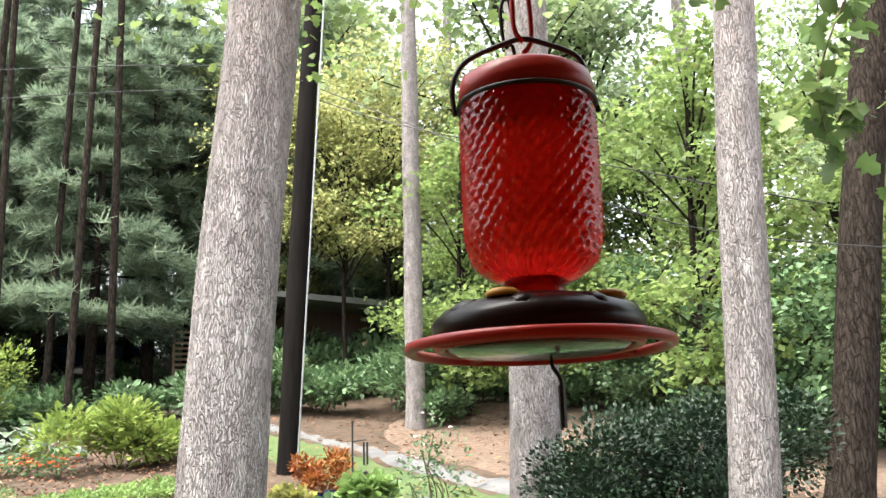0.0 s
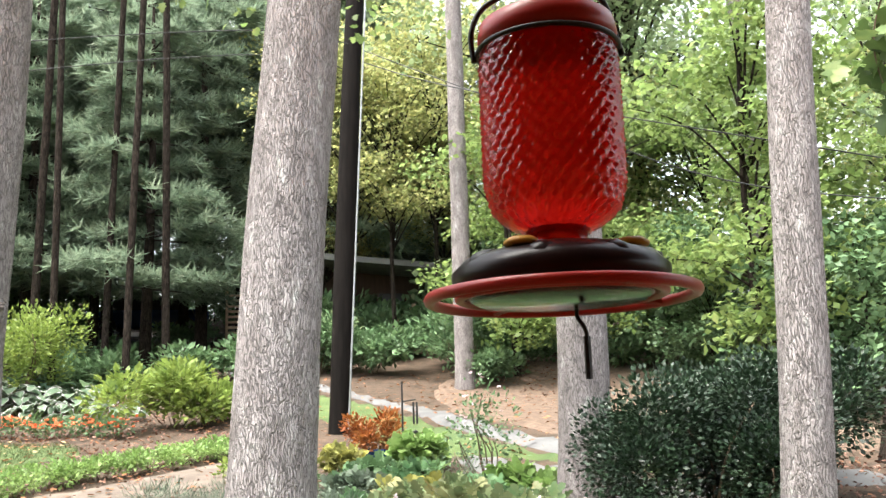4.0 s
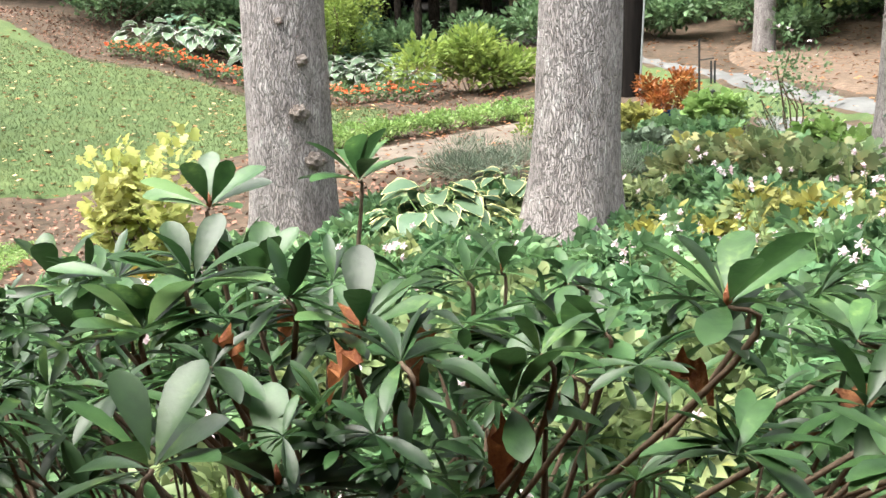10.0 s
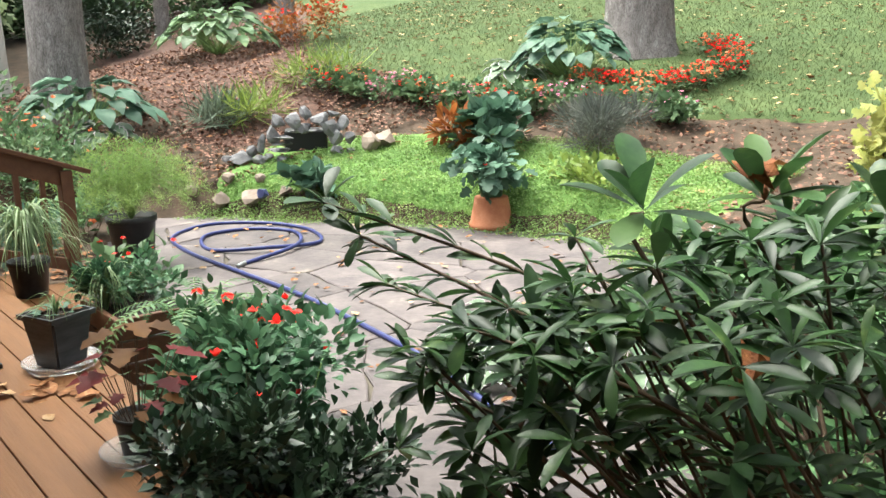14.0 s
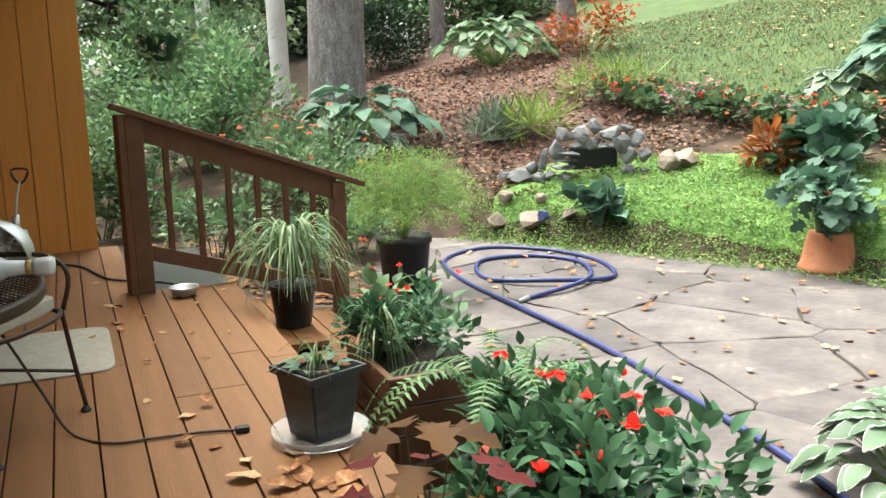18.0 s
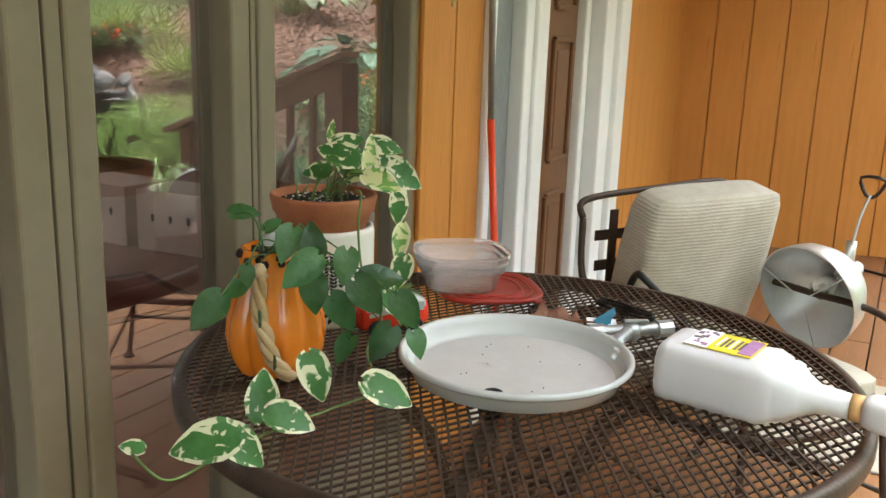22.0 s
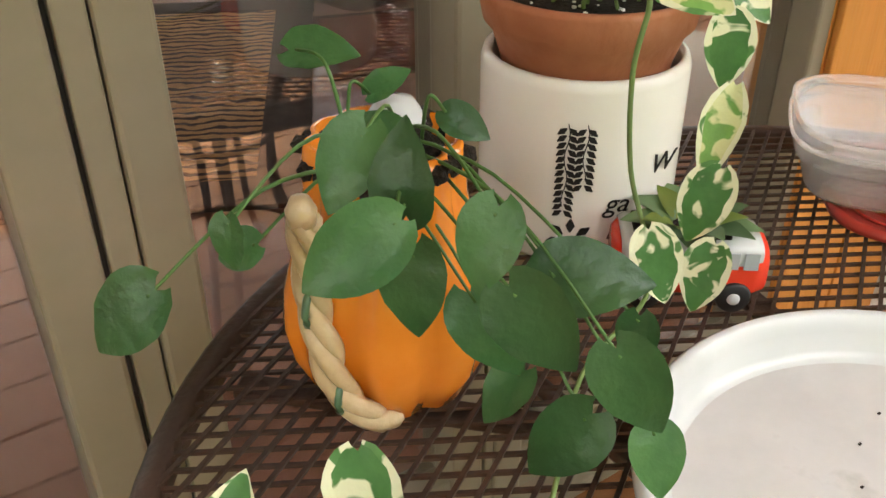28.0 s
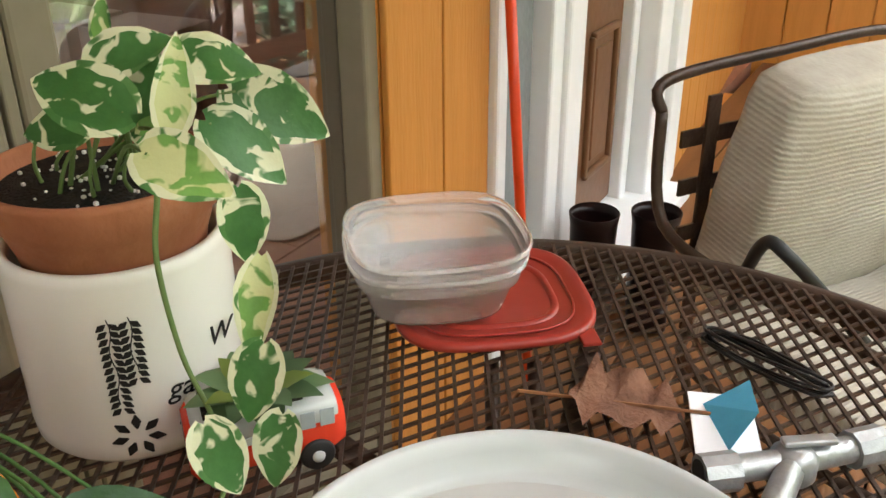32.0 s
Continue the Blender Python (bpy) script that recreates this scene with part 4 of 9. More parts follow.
def hosta(name, x, y, r, h, n, mat, label, seed=1, size=0.24, group="", base=None):
    """A rosette of broad leaves, each on an arching stalk; mat: one material, or leaf and margin."""
    rng = np.random.default_rng(seed)
    t = thing(name, (x, y, (ground_z(x, y) if base is None else base) - 0.01), label, "hosta", group)
    a = rng.uniform(0, math.tau, n)
    f = rng.uniform(0.15, 0.8, n) ** 0.7
    p = np.column_stack([np.cos(a) * f * r, np.sin(a) * f * r, h * (0.95 - 0.75 * f ** 1.6) * rng.uniform(0.85, 1.1, n)])
    d = np.column_stack([np.cos(a), np.sin(a), 0.45 - 0.9 * f])
    pair = mat if isinstance(mat, tuple) else (mat, mat)
    for k in range(n):
        o = spread("leaf", E_HOSTA[:2], p[k:k + 1], d[k:k + 1], size * rng.uniform(0.75, 1.15), pair[0], t, rng, 0.15)
        edge(o, E_HOSTA[2], pair[1])
    stems("stalk_tuft", [(0, 0, 0)], [tuple(q) for q in p], 0.005, M_GREENSTEM, t, 0.05)["kind"] = "stuff"
    return t


G_VARIEG = (leafy("dark hosta leaf", (0.06, 0.125, 0.05), (0.085, 0.16, 0.06), 0.4, 0.2), leafy("cream-yellow hosta margin", (0.48, 0.50, 0.17), (0.56, 0.56, 0.24), 0.4, 0.15))
G_VARIEGW = (leafy("green hosta leaf", (0.09, 0.17, 0.07), (0.13, 0.22, 0.09), 0.4, 0.2), leafy("white hosta margin", (0.42, 0.47, 0.31), (0.50, 0.54, 0.38), 0.4, 0.15))

mound("holly_bush", 3.28, 6.75, 1.22, 1.62, 30000, G_HOLLY, L_DIA, 0.045, "large dense dark green holly bush", "shrub", 21, 0.3, ry=1.0)
mound("holly_bush", 4.5, 7.6, 1.1, 1.5, 12000, G_HOLLY, L_DIA, 0.058, "dense dark green holly bush behind another", "shrub", 22, 0.3)
mound("azalea_bush", -5.1, 19.8, 1.75, 2.5, 6500, G_LIME, L_PLAIN, 0.10, "rounded yellow-green azalea bush", "shrub", 23)
mound("lime_shrub", -1.55, 15.6, 1.5, 1.15, 3800, G_LIME, L_PLAIN, 0.12, "bright lime-green spreading shrub", "shrub", 24, ry=1.0)
mound("golden_shrub", -2.75, 5.45, 0.40, 1.2, 800, G_YELLOW, L_LOBED, 0.085, "golden-yellow oakleaf shrub with lobed leaves", "shrub", 25)
mound("golden_heuchera", -2.6, 4.85, 0.28, 0.36, 220, leafy("amber leaves", (0.32, 0.20, 0.045), (0.42, 0.30, 0.07)), L_LOBED, 0.09, "amber-leaved mound under a golden shrub", "perennial", 26)
mound("orange_shrub", 1.2, 11.0, 0.42, 0.52, 1700, G_ORANGE, L_PLAIN, 0.06, "orange-red shrub in a blue pot", "shrub", 27, base=ground_z(1.15, 11.0) + 0.1)
mound("hellebore", 1.62, 10.2, 0.34, 0.36, 330, G_CREEP, L_LOBED, 0.13, "glossy green broad-leaved clump", "perennial", 28)
mound("rose_bush", 2.15, 9.1, 0.5, 1.25, 620, G_SHRUB, L_PLAIN, 0.05, "thin upright green shrub with airy twigs", "shrub", 29, petals=14, petal_mat=G_PINK, petal_size=0.03)
mound("juniper", -0.75, 7.9, 0.75, 0.42, 5200, G_SILVER, L_STRAP, 0.08, "low grey-green feathery juniper", "shrub", 30)
mound("juniper", 0.35, 7.6, 0.5, 0.35, 3000, G_SILVER, L_STRAP, 0.075, "low grey-green feathery juniper", "shrub", 31)
mound("fading_peony", 1.05, 7.2, 0.7, 0.5, 900, leafy("fading leaves", (0.12, 0.20, 0.06), (0.24, 0.28, 0.09), c=(0.46, 0.30, 0.10)), L_LOBED, 0.105, "fading peony with yellow and brown leaves", "perennial", 32)
mound("fading_peony", 1.75, 6.7, 0.6, 0.5, 800, leafy("yellowing leaves", (0.11, 0.20, 0.06), (0.22, 0.28, 0.09), c=(0.42, 0.26, 0.10)), L_LOBED, 0.105, "fading peony with yellow and brown leaves", "perennial", 33)

# three-lobed leaf with toothed lobes, each lobe folded
lobe = blade((0, 0.3, 0.55, 0.78, 1), (0.05, 0.24, 0.27, 0.15, 0.01), 0.2, 0.3, 0.12)
lv, lf = [], []
for k, (a, q) in enumerate(((0.0, 1.0), (1.15, 0.8), (-1.15, 0.8))):
    lf += (lobe[1] + len(lobe[0]) * k).tolist()
    lv += [(q * (x * math.cos(a) - y * math.sin(a)), q * (x * math.sin(a) + y * math.cos(a)), q * z) for x, y, z in lobe[0]]
L_LOBE3 = (np.array(lv), np.array(lf))
G_ANEMY = leafy("pale anemone leaves", (0.13, 0.21, 0.06), (0.22, 0.30, 0.09), 0.45, 0.4, through=0.35, c=(0.34, 0.34, 0.10))
M_EYE = material("yellow flower eye", (0.62, 0.42, 0.05), (0.7, 0.5, 0.08), 0.7, 30, 0.2)


def anemone_blooms(bush, high, n, seed):
    """Open five-petalled flowers in loose heads on thin stalks above the leaves."""
    q = np.random.default_rng(seed)
    for k in range(n):
        top = Vector((q.uniform(-0.34, 0.34), q.uniform(-0.34, 0.34), high * q.uniform(0.85, 1.1)))
        part("flower_stalk", tubed([(top.x * 0.7, top.y * 0.7, high * 0.3), top], 0.0025, 4), M_GREENSTEM, bush)
        m = int(q.integers(1, 4))
        c = np.array([tuple(top)]) + q.normal(0, 0.035, (m, 3))
        a = np.tile(np.arange(5) * math.tau / 5, m)
        lean = np.repeat(q.normal(0, 0.35, (m, 3)) + (0, -0.45, 0.0), 5, 0)
        d = np.column_stack([np.cos(a), 0.35 * np.sin(a), 0.9 * np.sin(a)]) + lean * 0.5
        spread("flower_head", L_ROUND, np.repeat(c, 5, 0), d, 0.025, G_PINK, bush, q, 0.2)["kind"] = "stuff"


# perennials between the tulip tree and the drive
G_FADE = leafy("yellowing perennial leaves", (0.17, 0.21, 0.05), (0.33, 0.31, 0.075), 0.5, 0.5, through=0.35, c=(0.46, 0.27, 0.075))
for k, (x, y, w, h, mat, leaf, size, label) in enumerate([
        (0.72, 10.2, 0.36, 0.34, G_FADE, L_LOBED, 0.085, "low yellow and orange fading clump"),
        (0.95, 9.5, 0.38, 0.32, G_SHRUB, L_LOBED, 0.09, "leafy green clump beside a tree"),
        (0.78, 8.75, 0.36, 0.30, G_SILVER, L_LOBED, 0.085, "grey-green leafy clump beside a tree"),
        (1.35, 9.1, 0.34, 0.34, G_ANEM, L_LOBED, 0.085, "fresh green leafy clump"),
        (1.75, 8.7, 0.30, 0.52, G_SILVER, L_STRAP, 0.09, "upright grey-green spiky clump"),
        (1.25, 8.3, 0.42, 0.30, G_FADE, L_LOBED, 0.10, "fading yellow-brown leafy clump"),
        (1.85, 8.0, 0.42, 0.32, G_ANEM, L_LOBED, 0.10, "green leafy clump in the bed"),
        (0.75, 7.9, 0.34, 0.28, G_ANEM, L_LOBED, 0.09, "green leafy clump beside a tree"),
        (2.3, 8.35, 0.34, 0.36, G_CREEP, L_LOBED, 0.10, "bright green leafy clump by the drive"),
        (0.35, 8.6, 0.36, 0.24, G_SILVER, L_STRAP, 0.08, "low grey-green feathery clump"),
        (0.2, 9.6, 0.34, 0.26, G_SHRUB, L_PLAIN, 0.06, "low dark green clump by the path"),
        (-0.3, 10.3, 0.34, 0.30, G_LIME, L_PLAIN, 0.06, "low yellow-green clump by the path")]):
    mound("perennial_clump", x, y, w, h, 330, mat, leaf, size, label, "perennial", 500 + k, 0.4, "perennials by the drive", stem_mat=M_GREENSTEM, roll=0.7)
pot = thing("glazed_pot", (1.2, 10.98, ground_z(1.2, 10.98) - 0.05), "squat deep blue glazed pot on the soil", "pot")
pb = bmesh.new()
lathe(pb, [(0.001, 0.0), (0.11, 0.0), (0.15, 0.06), (0.165, 0.15), (0.175, 0.155), (0.175, 0.175), (0.15, 0.175), (0.145, 0.14), (0.001, 0.135)], 20)
part("bowl", pb, material("blue glazed pot", (0.015, 0.035, 0.12), (0.03, 0.06, 0.18), 0.25, 8, 0.05, coat=0.4), pot, smooth=True)
# the anemone bed below the two tulip trees, in clumps that run into one another
r = random.Random(6)
kk = 0
for i in range(13):
    for j in range(9):
        x, y = -2.9 + 0.52 * i + r.uniform(-0.18, 0.18), 2.5 + 0.52 * j + r.uniform(-0.18, 0.18)
        if math.hypot(x + 2.18, y - 6.75) < 0.5 or math.hypot(x + 0.06, y - 6.02) < 0.62 or (x > 2.3 and y > 5.7) or (x < -1.3 and y > 6.1) or (x < -1.9 and y < 3.3):
            continue
        kk += 1
        high = float(np.interp(y, (2.5, 4.2, 5.4, 7.0), (0.55, 0.46, 0.20, 0.18))) if x < 0.8 else float(np.interp(y, (2.5, 5.0, 7.0), (0.55, 0.48, 0.40)))
        bush = mound("anemone", x, y, 0.5, high * r.uniform(0.75, 1.25), 430, G_FADE if x > 0.4 and y > 5.6 and kk % 3 == 0 else G_ANEM if kk % 5 else G_ANEMY, L_LOBE3, 0.088, "leafy green anemone with pale pink flowers", "perennial", 100 + kk, 0.35, "anemones of the bed", stem_mat=M_GREENSTEM, roll=0.7)
        anemone_blooms(bush, high, r.choice((0, 1, 1, 2)) if x < 0.2 else r.choice((1, 3, 4, 5)), 900 + kk)
hosta("variegated_hosta", -0.95, 6.15, 0.5, 0.42, 46, G_VARIEG, "dark green hosta with cream-yellow leaf margins", 41, 0.25)
hosta("variegated_hosta", -0.45, 6.75, 0.4, 0.35, 26, G_VARIEG, "dark green hosta with cream-yellow leaf margins", 42, 0.22)
hosta("white_edged_hosta", -3.85, 3.05, 0.40, 0.42, 90, G_VARIEGW, "fresh green hosta with white leaf margins beside the terrace", 43, 0.15)
hosta("white_edged_hosta", -3.25, 3.35, 0.42, 0.42, 90, G_VARIEGW, "fresh green hosta with white leaf margins beside the terrace", 44, 0.15)
hosta("blue_hosta", -9.05, 9.05, 0.78, 0.95, 130, G_HOSTA, "large blue-green hosta at the foot of a tree", 45, 0.27)
hosta("white_edged_hosta", -9.55, 8.45, 0.34, 0.42, 22, G_VARIEGW, "pale white-leaved hosta at the lawn's edge", 46, 0.3)
hosta("hosta", -14.9, 6.7, 1.0, 0.85, 110, G_SHRUB, "large bright green hosta on the mulch", 47, 0.3)
hosta("hosta", -11.9, 3.5, 0.8, 0.7, 50, G_HOSTA, "broad-leaved green hosta under the trees", 48, 0.34)
hosta("hosta", -11.4, 3.5, 0.32, 0.32, 26, G_VARIEGW, "pale-edged hosta under the trees", 49, 0.26)
for k in range(9):
    a = -8.8 + 0.62 * k
    hosta("border_hosta", a, 19.2 - 0.05 * (a + 6) ** 2 * 0.6, 0.62, 0.66, 34, G_VARIEGW, "white-edged hosta in the border row", 60 + k, 0.36, "hostas of the far border")
for k in range(8):
    a = -8.4 + 0.66 * k
    hosta("border_hosta", a, 20.1 - 0.05 * (a + 6) ** 2 * 0.6, 0.6, 0.75, 24, (G_HOSTA, G_SHRUB)[k % 2], "broad green hosta in the border's back row", 660 + k, 0.36, "hostas of the far border")
for k, (x, y) in enumerate([(-4.4, 18.3), (-3.5, 17.6), (-2.7, 17.1)]):
    hosta("border_hosta", x, y, 0.5, 0.45, 22, G_VARIEGW, "white-edged hosta in the border row", 80 + k, 0.3, "hostas of the far border")
# red flowers along the borders
for k in range(16):
    t = k / 15
    x, y = -9.0 + 6.6 * t, 18.1 - 3.2 * t ** 2 - 0.4 * math.sin(3 * t)
    mound("border_impatiens", x, y, 0.36, 0.34, 150, G_SHRUB, L_PLAIN, 0.085, "low orange-flowered plant of the lawn border", "flower", 200 + k, group="orange flowers of the lawn border", petals=30, petal_mat=G_SALMON, petal_size=0.05)
for k in range(13):
    a = radians(-95 + 15 * k)
    x, y = -8.55 + 1.0 * math.cos(a), 10.1 + 1.25 * math.sin(a)
    mound("red_impatiens", x, y, 0.33, 0.32, 170, G_SHRUB, L_PLAIN, 0.075, "red impatiens ringing the lawn tree", "flower", 230 + k, group="red impatiens round the tree", petals=60, petal_mat=G_RED if k % 3 else G_SALMON, petal_size=0.035)
for k in range(12):
    t = k / 11
    x, y = -11.1 + 4.1 * t, 6.45 + 2.1 * t + 0.12 * math.sin(9 * t)
    mound("mixed_flowers", x, y, 0.36, 0.40, 190, G_SHRUB, L_TRIO if k % 2 else L_PLAIN, 0.09, "mixed border plant with red and orange flowers", "flower", 250 + k, group="flowers along the lower lawn edge", petals=34, petal_mat=(G_RED, G_SALMON, G_PINKD)[k % 3], petal_size=0.035)
mound("red_azalea", -14.3, 8.0, 0.9, 0.9, 700, G_ORANGE, L_PLAIN, 0.09, "red-leaved shrub below a slim tree", "shrub", 280, petals=40, petal_mat=G_RED)
mound("pink_shrub", -10.5, 21.0, 1.6, 2.0, 2400, G_SHRUB, L_PLAIN, 0.12, "tall green shrub with pink flowers", "shrub", 281, petals=80, petal_mat=G_PINKD, petal_size=0.07)
mound("grey_santolina", -7.0, 7.4, 0.75, 0.6, 2600, leafy("dull green sprays", (0.06, 0.085, 0.05), (0.10, 0.125, 0.07)), L_STRAP, 0.16, "rounded dull-green feathery shrub", "shrub", 282)
mound("broad_perennial", -7.9, 6.7, 0.5, 0.6, 260, G_HOSTA, L_ROUND, 0.16, "broad-leaved green perennial above the terrace", "perennial", 283)
mound("croton", -8.3, 6.4, 0.3, 0.42, 120, G_ORANGE, L_LONG, 0.2, "bronze and orange strap-leaved plant", "perennial", 284)
mound("broad_perennial", -6.25, 6.5, 0.5, 0.3, 300, G_LIME, L_PLAIN, 0.1, "low lime-green plant at the terrace edge", "perennial", 285)
mound("golden_fern", -10.9, 5.3, 0.5, 0.4, 340, G_LIME, L_STRAP, 0.3, "yellow-green fern beside the rocks", "fern", 286)
mound("golden_fern", -11.4, 6.6, 0.55, 0.45, 340, G_LIME, L_STRAP, 0.3, "yellow-green fern above the rocks", "fern", 287)
mound("blue_grass_clump", -11.0, 4.7, 0.45, 0.4, 420, G_SILVER, L_STRAP, 0.3, "blue-green grassy clump by the path", "perennial", 288)
mound("hillside_shrub", -10.6, 2.3, 1.0, 1.3, 3400, G_SHRUB, L_PLAIN, 0.075, "light green shrub behind the stair railing", "shrub", 289, petals=24, petal_mat=G_SALMON, petal_size=0.04)
mound("hillside_shrub", -12.4, 1.6, 1.3, 1.7, 3800, G_ANEM, L_PLAIN, 0.09, "light green shrub behind the stair railing", "shrub", 290)
mound("hillside_shrub", -14.4, 2.2, 1.4, 1.9, 3600, G_SHRUB, L_PLAIN, 0.10, "dark green shrub on the wooded slope", "shrub", 291)
mound("dark_shrub", -18.5, 6.0, 1.5, 1.3, 2600, G_HOLLY, L_PLAIN, 0.11, "low dark shrub on the mulched slope", "shrub", 292)
mound("dark_shrub", 4.2, 19.6, 1.6, 1.7, 2800, G_SHRUB, L_PLAIN, 0.13, "dark green shrub by the driveway", "shrub", 293)
mound("dark_shrub", 1.0, 20.5, 1.3, 1.4, 2600, G_SHRUB, L_PLAIN, 0.13, "dark green shrub by the driveway", "shrub", 294)
mound("dark_shrub", 1.2, 23.5, 1.1, 1.5, 2800, G_WOOD, L_PLAIN, 0.14, "tall green shrub by the driveway", "shrub", 295)
mound("waterside_hosta", -8.7, 4.75, 0.33, 0.3, 60, G_HOSTA, L_HOSTA, 0.2, "leafy green clump before the rock pile", "perennial", 296)
for k in range(10):
    t = k / 9
    mound("creeping_edge", -2.9 + 2.3 * t, 10.1 + 2.1 * t, 0.40, 0.27, 700, G_CREEP, L_PLAIN, 0.05, "low bright green creeping plant edging the path", "groundcover", 300 + k, group="creeping plants along the path")

# low green undergrowth at the foot of the wood
brush = mound("undergrowth", 0.0, 0.0, 1.3, 1.0, 1500, G_SHRUB, L_PLAIN, 0.15, "loose green undergrowth at the foot of the wood", "shrub", 611, group="undergrowth below the wood", base=0.0)
r = random.Random(19)
spots = [(-16 + 1.55 * k + r.uniform(-0.5, 0.5), 22.5 + r.uniform(-1.0, 3.0)) for k in range(9)] + [(-13 + 1.5 * k, 27 + r.uniform(-1.2, 1.5)) for k in range(8)] + [(0.2, 22.8), (2.2, 20.6), (3.0, 22.6), (4.6, 21.2), (1.6, 25.0), (5.8, 20.2), (7.4, 19.2), (6.6, 22.0), (9.5, 18.0), (4.6, 18.4), (-1.2, 20.4), (-0.4, 21.6), (-4.2, 21.2), (2.1, 24.9), (2.9, 25.9), (3.9, 25.7), (4.7, 25.2), (1.3, 26.0)]
for k, (x, y) in enumerate(spots):
    q = 1.5 if k > 29 else r.uniform(0.75, 1.25)
    m = pose(x, y, ground_z(x, y) - 0.05, 0, 0, r.uniform(0, 360)) @ Matrix.Diagonal((q, q, q, 1))
    if k < len(spots) - 1:
        copy_thing(brush, m)
    else:
        brush.matrix_world = m

patch("garden_path", [(-3.4, 8.9), (-2.3, 9.1), (-1.5, 8.8), (-0.5, 9.4), (0.3, 11.0), (-0.5, 11.6), (-1.3, 10.8), (-2.2, 10.1), (-3.3, 9.7)], material("worn path paving", (0.085, 0.066, 0.052), (0.13, 0.102, 0.082), 0.9, 4, 0.6, c=(0.17, 0.14, 0.115)), 0.02, "worn pale paving of the garden path", "path")
# groundcover between terrace and lawn
rng = np.random.default_rng(12)
moss = patch("moss_bank", [(-9.6, 4.0), (-9.0, 4.55), (-7.0, 5.7), (-5.7, 6.1), (-4.7, 5.6), (-4.5, 6.4), (-5.3, 7.4), (-7.0, 7.4), (-9.0, 6.6), (-10.2, 5.2)], M_MOSS, 0.012, "bright green mossy bank", "moss")
n = 110000
x, y = rng.uniform(-9.6, -4.6, n), rng.uniform(3.4, 7.6, n)
b = np.interp(x, BANK_X, BANK_Y)
keep = (y > b - 0.22 + rng.normal(0, 0.05, n)) & (y < b + 2.1)
x, y = x[keep], y[keep]
n = len(x)
cover = spread("groundcover", L_DIA, np.column_stack([x, y, lie(x, y) + rng.uniform(-0.005, 0.045, n)]), ball(rng, n, 0.4) + (0, 0, 0.4), rng.uniform(0.016, 0.034, n), G_CREEP, None, rng, 0.5)
tagged(cover, "bright green mossy creeping groundcover below the rocks", "groundcover", kind="stuff")

# bare earth and low plants between the stair rail and the wing of the house
patch("earth_bed", [(-10.5, -0.3), (-9.3, 0.6), (-7.42, 0.95), (-7.42, 2.1), (-8.6, 2.5), (-9.6, 3.2), (-10.6, 2.6), (-11.2, 1.0)], M_SOIL, 0.07, "dark earth strewn with brown leaves behind the rail", "soil", 0.15)
mound("shade_plant", -8.5, 1.75, 0.42, 0.5, 420, G_HOSTA, L_PLAIN, 0.10, "low shade plant behind the stair railing", "perennial", 501, base=-0.30)
mound("shade_plant", -9.4, 1.35, 0.5, 0.7, 520, G_SHRUB, L_PLAIN, 0.09, "low shade plant behind the stair railing", "perennial", 502, base=-0.30)
mound("shade_plant", -9.1, 2.5, 0.45, 0.5, 420, G_ANEM, L_PLAIN, 0.09, "low shade plant behind the stair railing", "perennial", 503, base=-0.30)
mound("hillside_shrub", -11.3, 0.5, 0.9, 1.5, 2400, G_SHRUB, L_PLAIN, 0.085, "light green shrub behind the stair railing", "shrub", 504)
mound("hillside_shrub", -13.6, 0.2, 1.3, 2.0, 2600, G_ANEM, L_PLAIN, 0.10, "light green shrub behind the stair railing", "shrub", 505)

# ---- rhododendron before the camera ----
G_RHODO = leafy("rhododendron leaves", (0.015, 0.046, 0.010), (0.036, 0.092, 0.019), 0.40, 0.65, through=0.26, c=(0.10, 0.19, 0.038), scale=9)
G_RHODO.node_tree.nodes["Principled BSDF"].inputs["Specular IOR Level"].default_value = 0.32
G_RHODON = leafy("young rhododendron leaves", (0.08, 0.18, 0.045), (0.12, 0.23, 0.06), 0.3, 0.2, through=0.35, scale=9)
G_RUST = leafy("rust-brown dead leaves", (0.11, 0.035, 0.016), (0.22, 0.085, 0.032), 0.8, 0.6, through=0.15, c=(0.36, 0.17, 0.07), scale=30, bump=0.5)
M_BUD = material("rust-brown bud", (0.16, 0.045, 0.02), (0.26, 0.10, 0.04), 0.7, 30, 0.5)
L_RHODO = blade((0, 0.06, 0.22, 0.45, 0.68, 0.86, 0.96, 1), (0.012, 0.014, 0.075, 0.145, 0.19, 0.165, 0.085, 0.008), 0.22, 0.28)
L_RHODOS = blade((0, 0.06, 0.22, 0.45, 0.68, 0.86, 0.96, 1), (0.012, 0.014, 0.06, 0.112, 0.132, 0.10, 0.045, 0.005), 0.28, 0.35, 0.06)
L_CURL = blade((0, 0.08, 0.2, 0.32, 0.44, 0.56, 0.68, 0.8, 0.9, 1), (0.03, 0.16, 0.30, 0.26, 0.36, 0.30, 0.34, 0.24, 0.18, 0.02), 0.75, 1.1, 0.7)

# whorl tips: place; the bush runs on before and below them
WHORLS = [(-1.29, 1.40, 1.10), (-0.83, 1.38, 1.03), (-0.72, 1.64, 1.05), (-0.59, 1.99, 1.22), (-0.29, 2.35, 0.93), (-0.21, 1.21, 0.95), (-0.52, 1.06, 0.89), (-1.17, 1.74, 0.91), (-0.45, 1.32, 1.04), (-0.13, 1.56, 0.95), (-0.87, 1.78, 1.19), (-1.37, 1.15, 1.10), (0.10, 1.25, 1.09), (-0.05, 2.12, 0.79), (0.42, 1.05, 1.06), (0.55, 1.5, 0.95), (0.85, 1.25, 1.0)]
rng = np.random.default_rng(77)


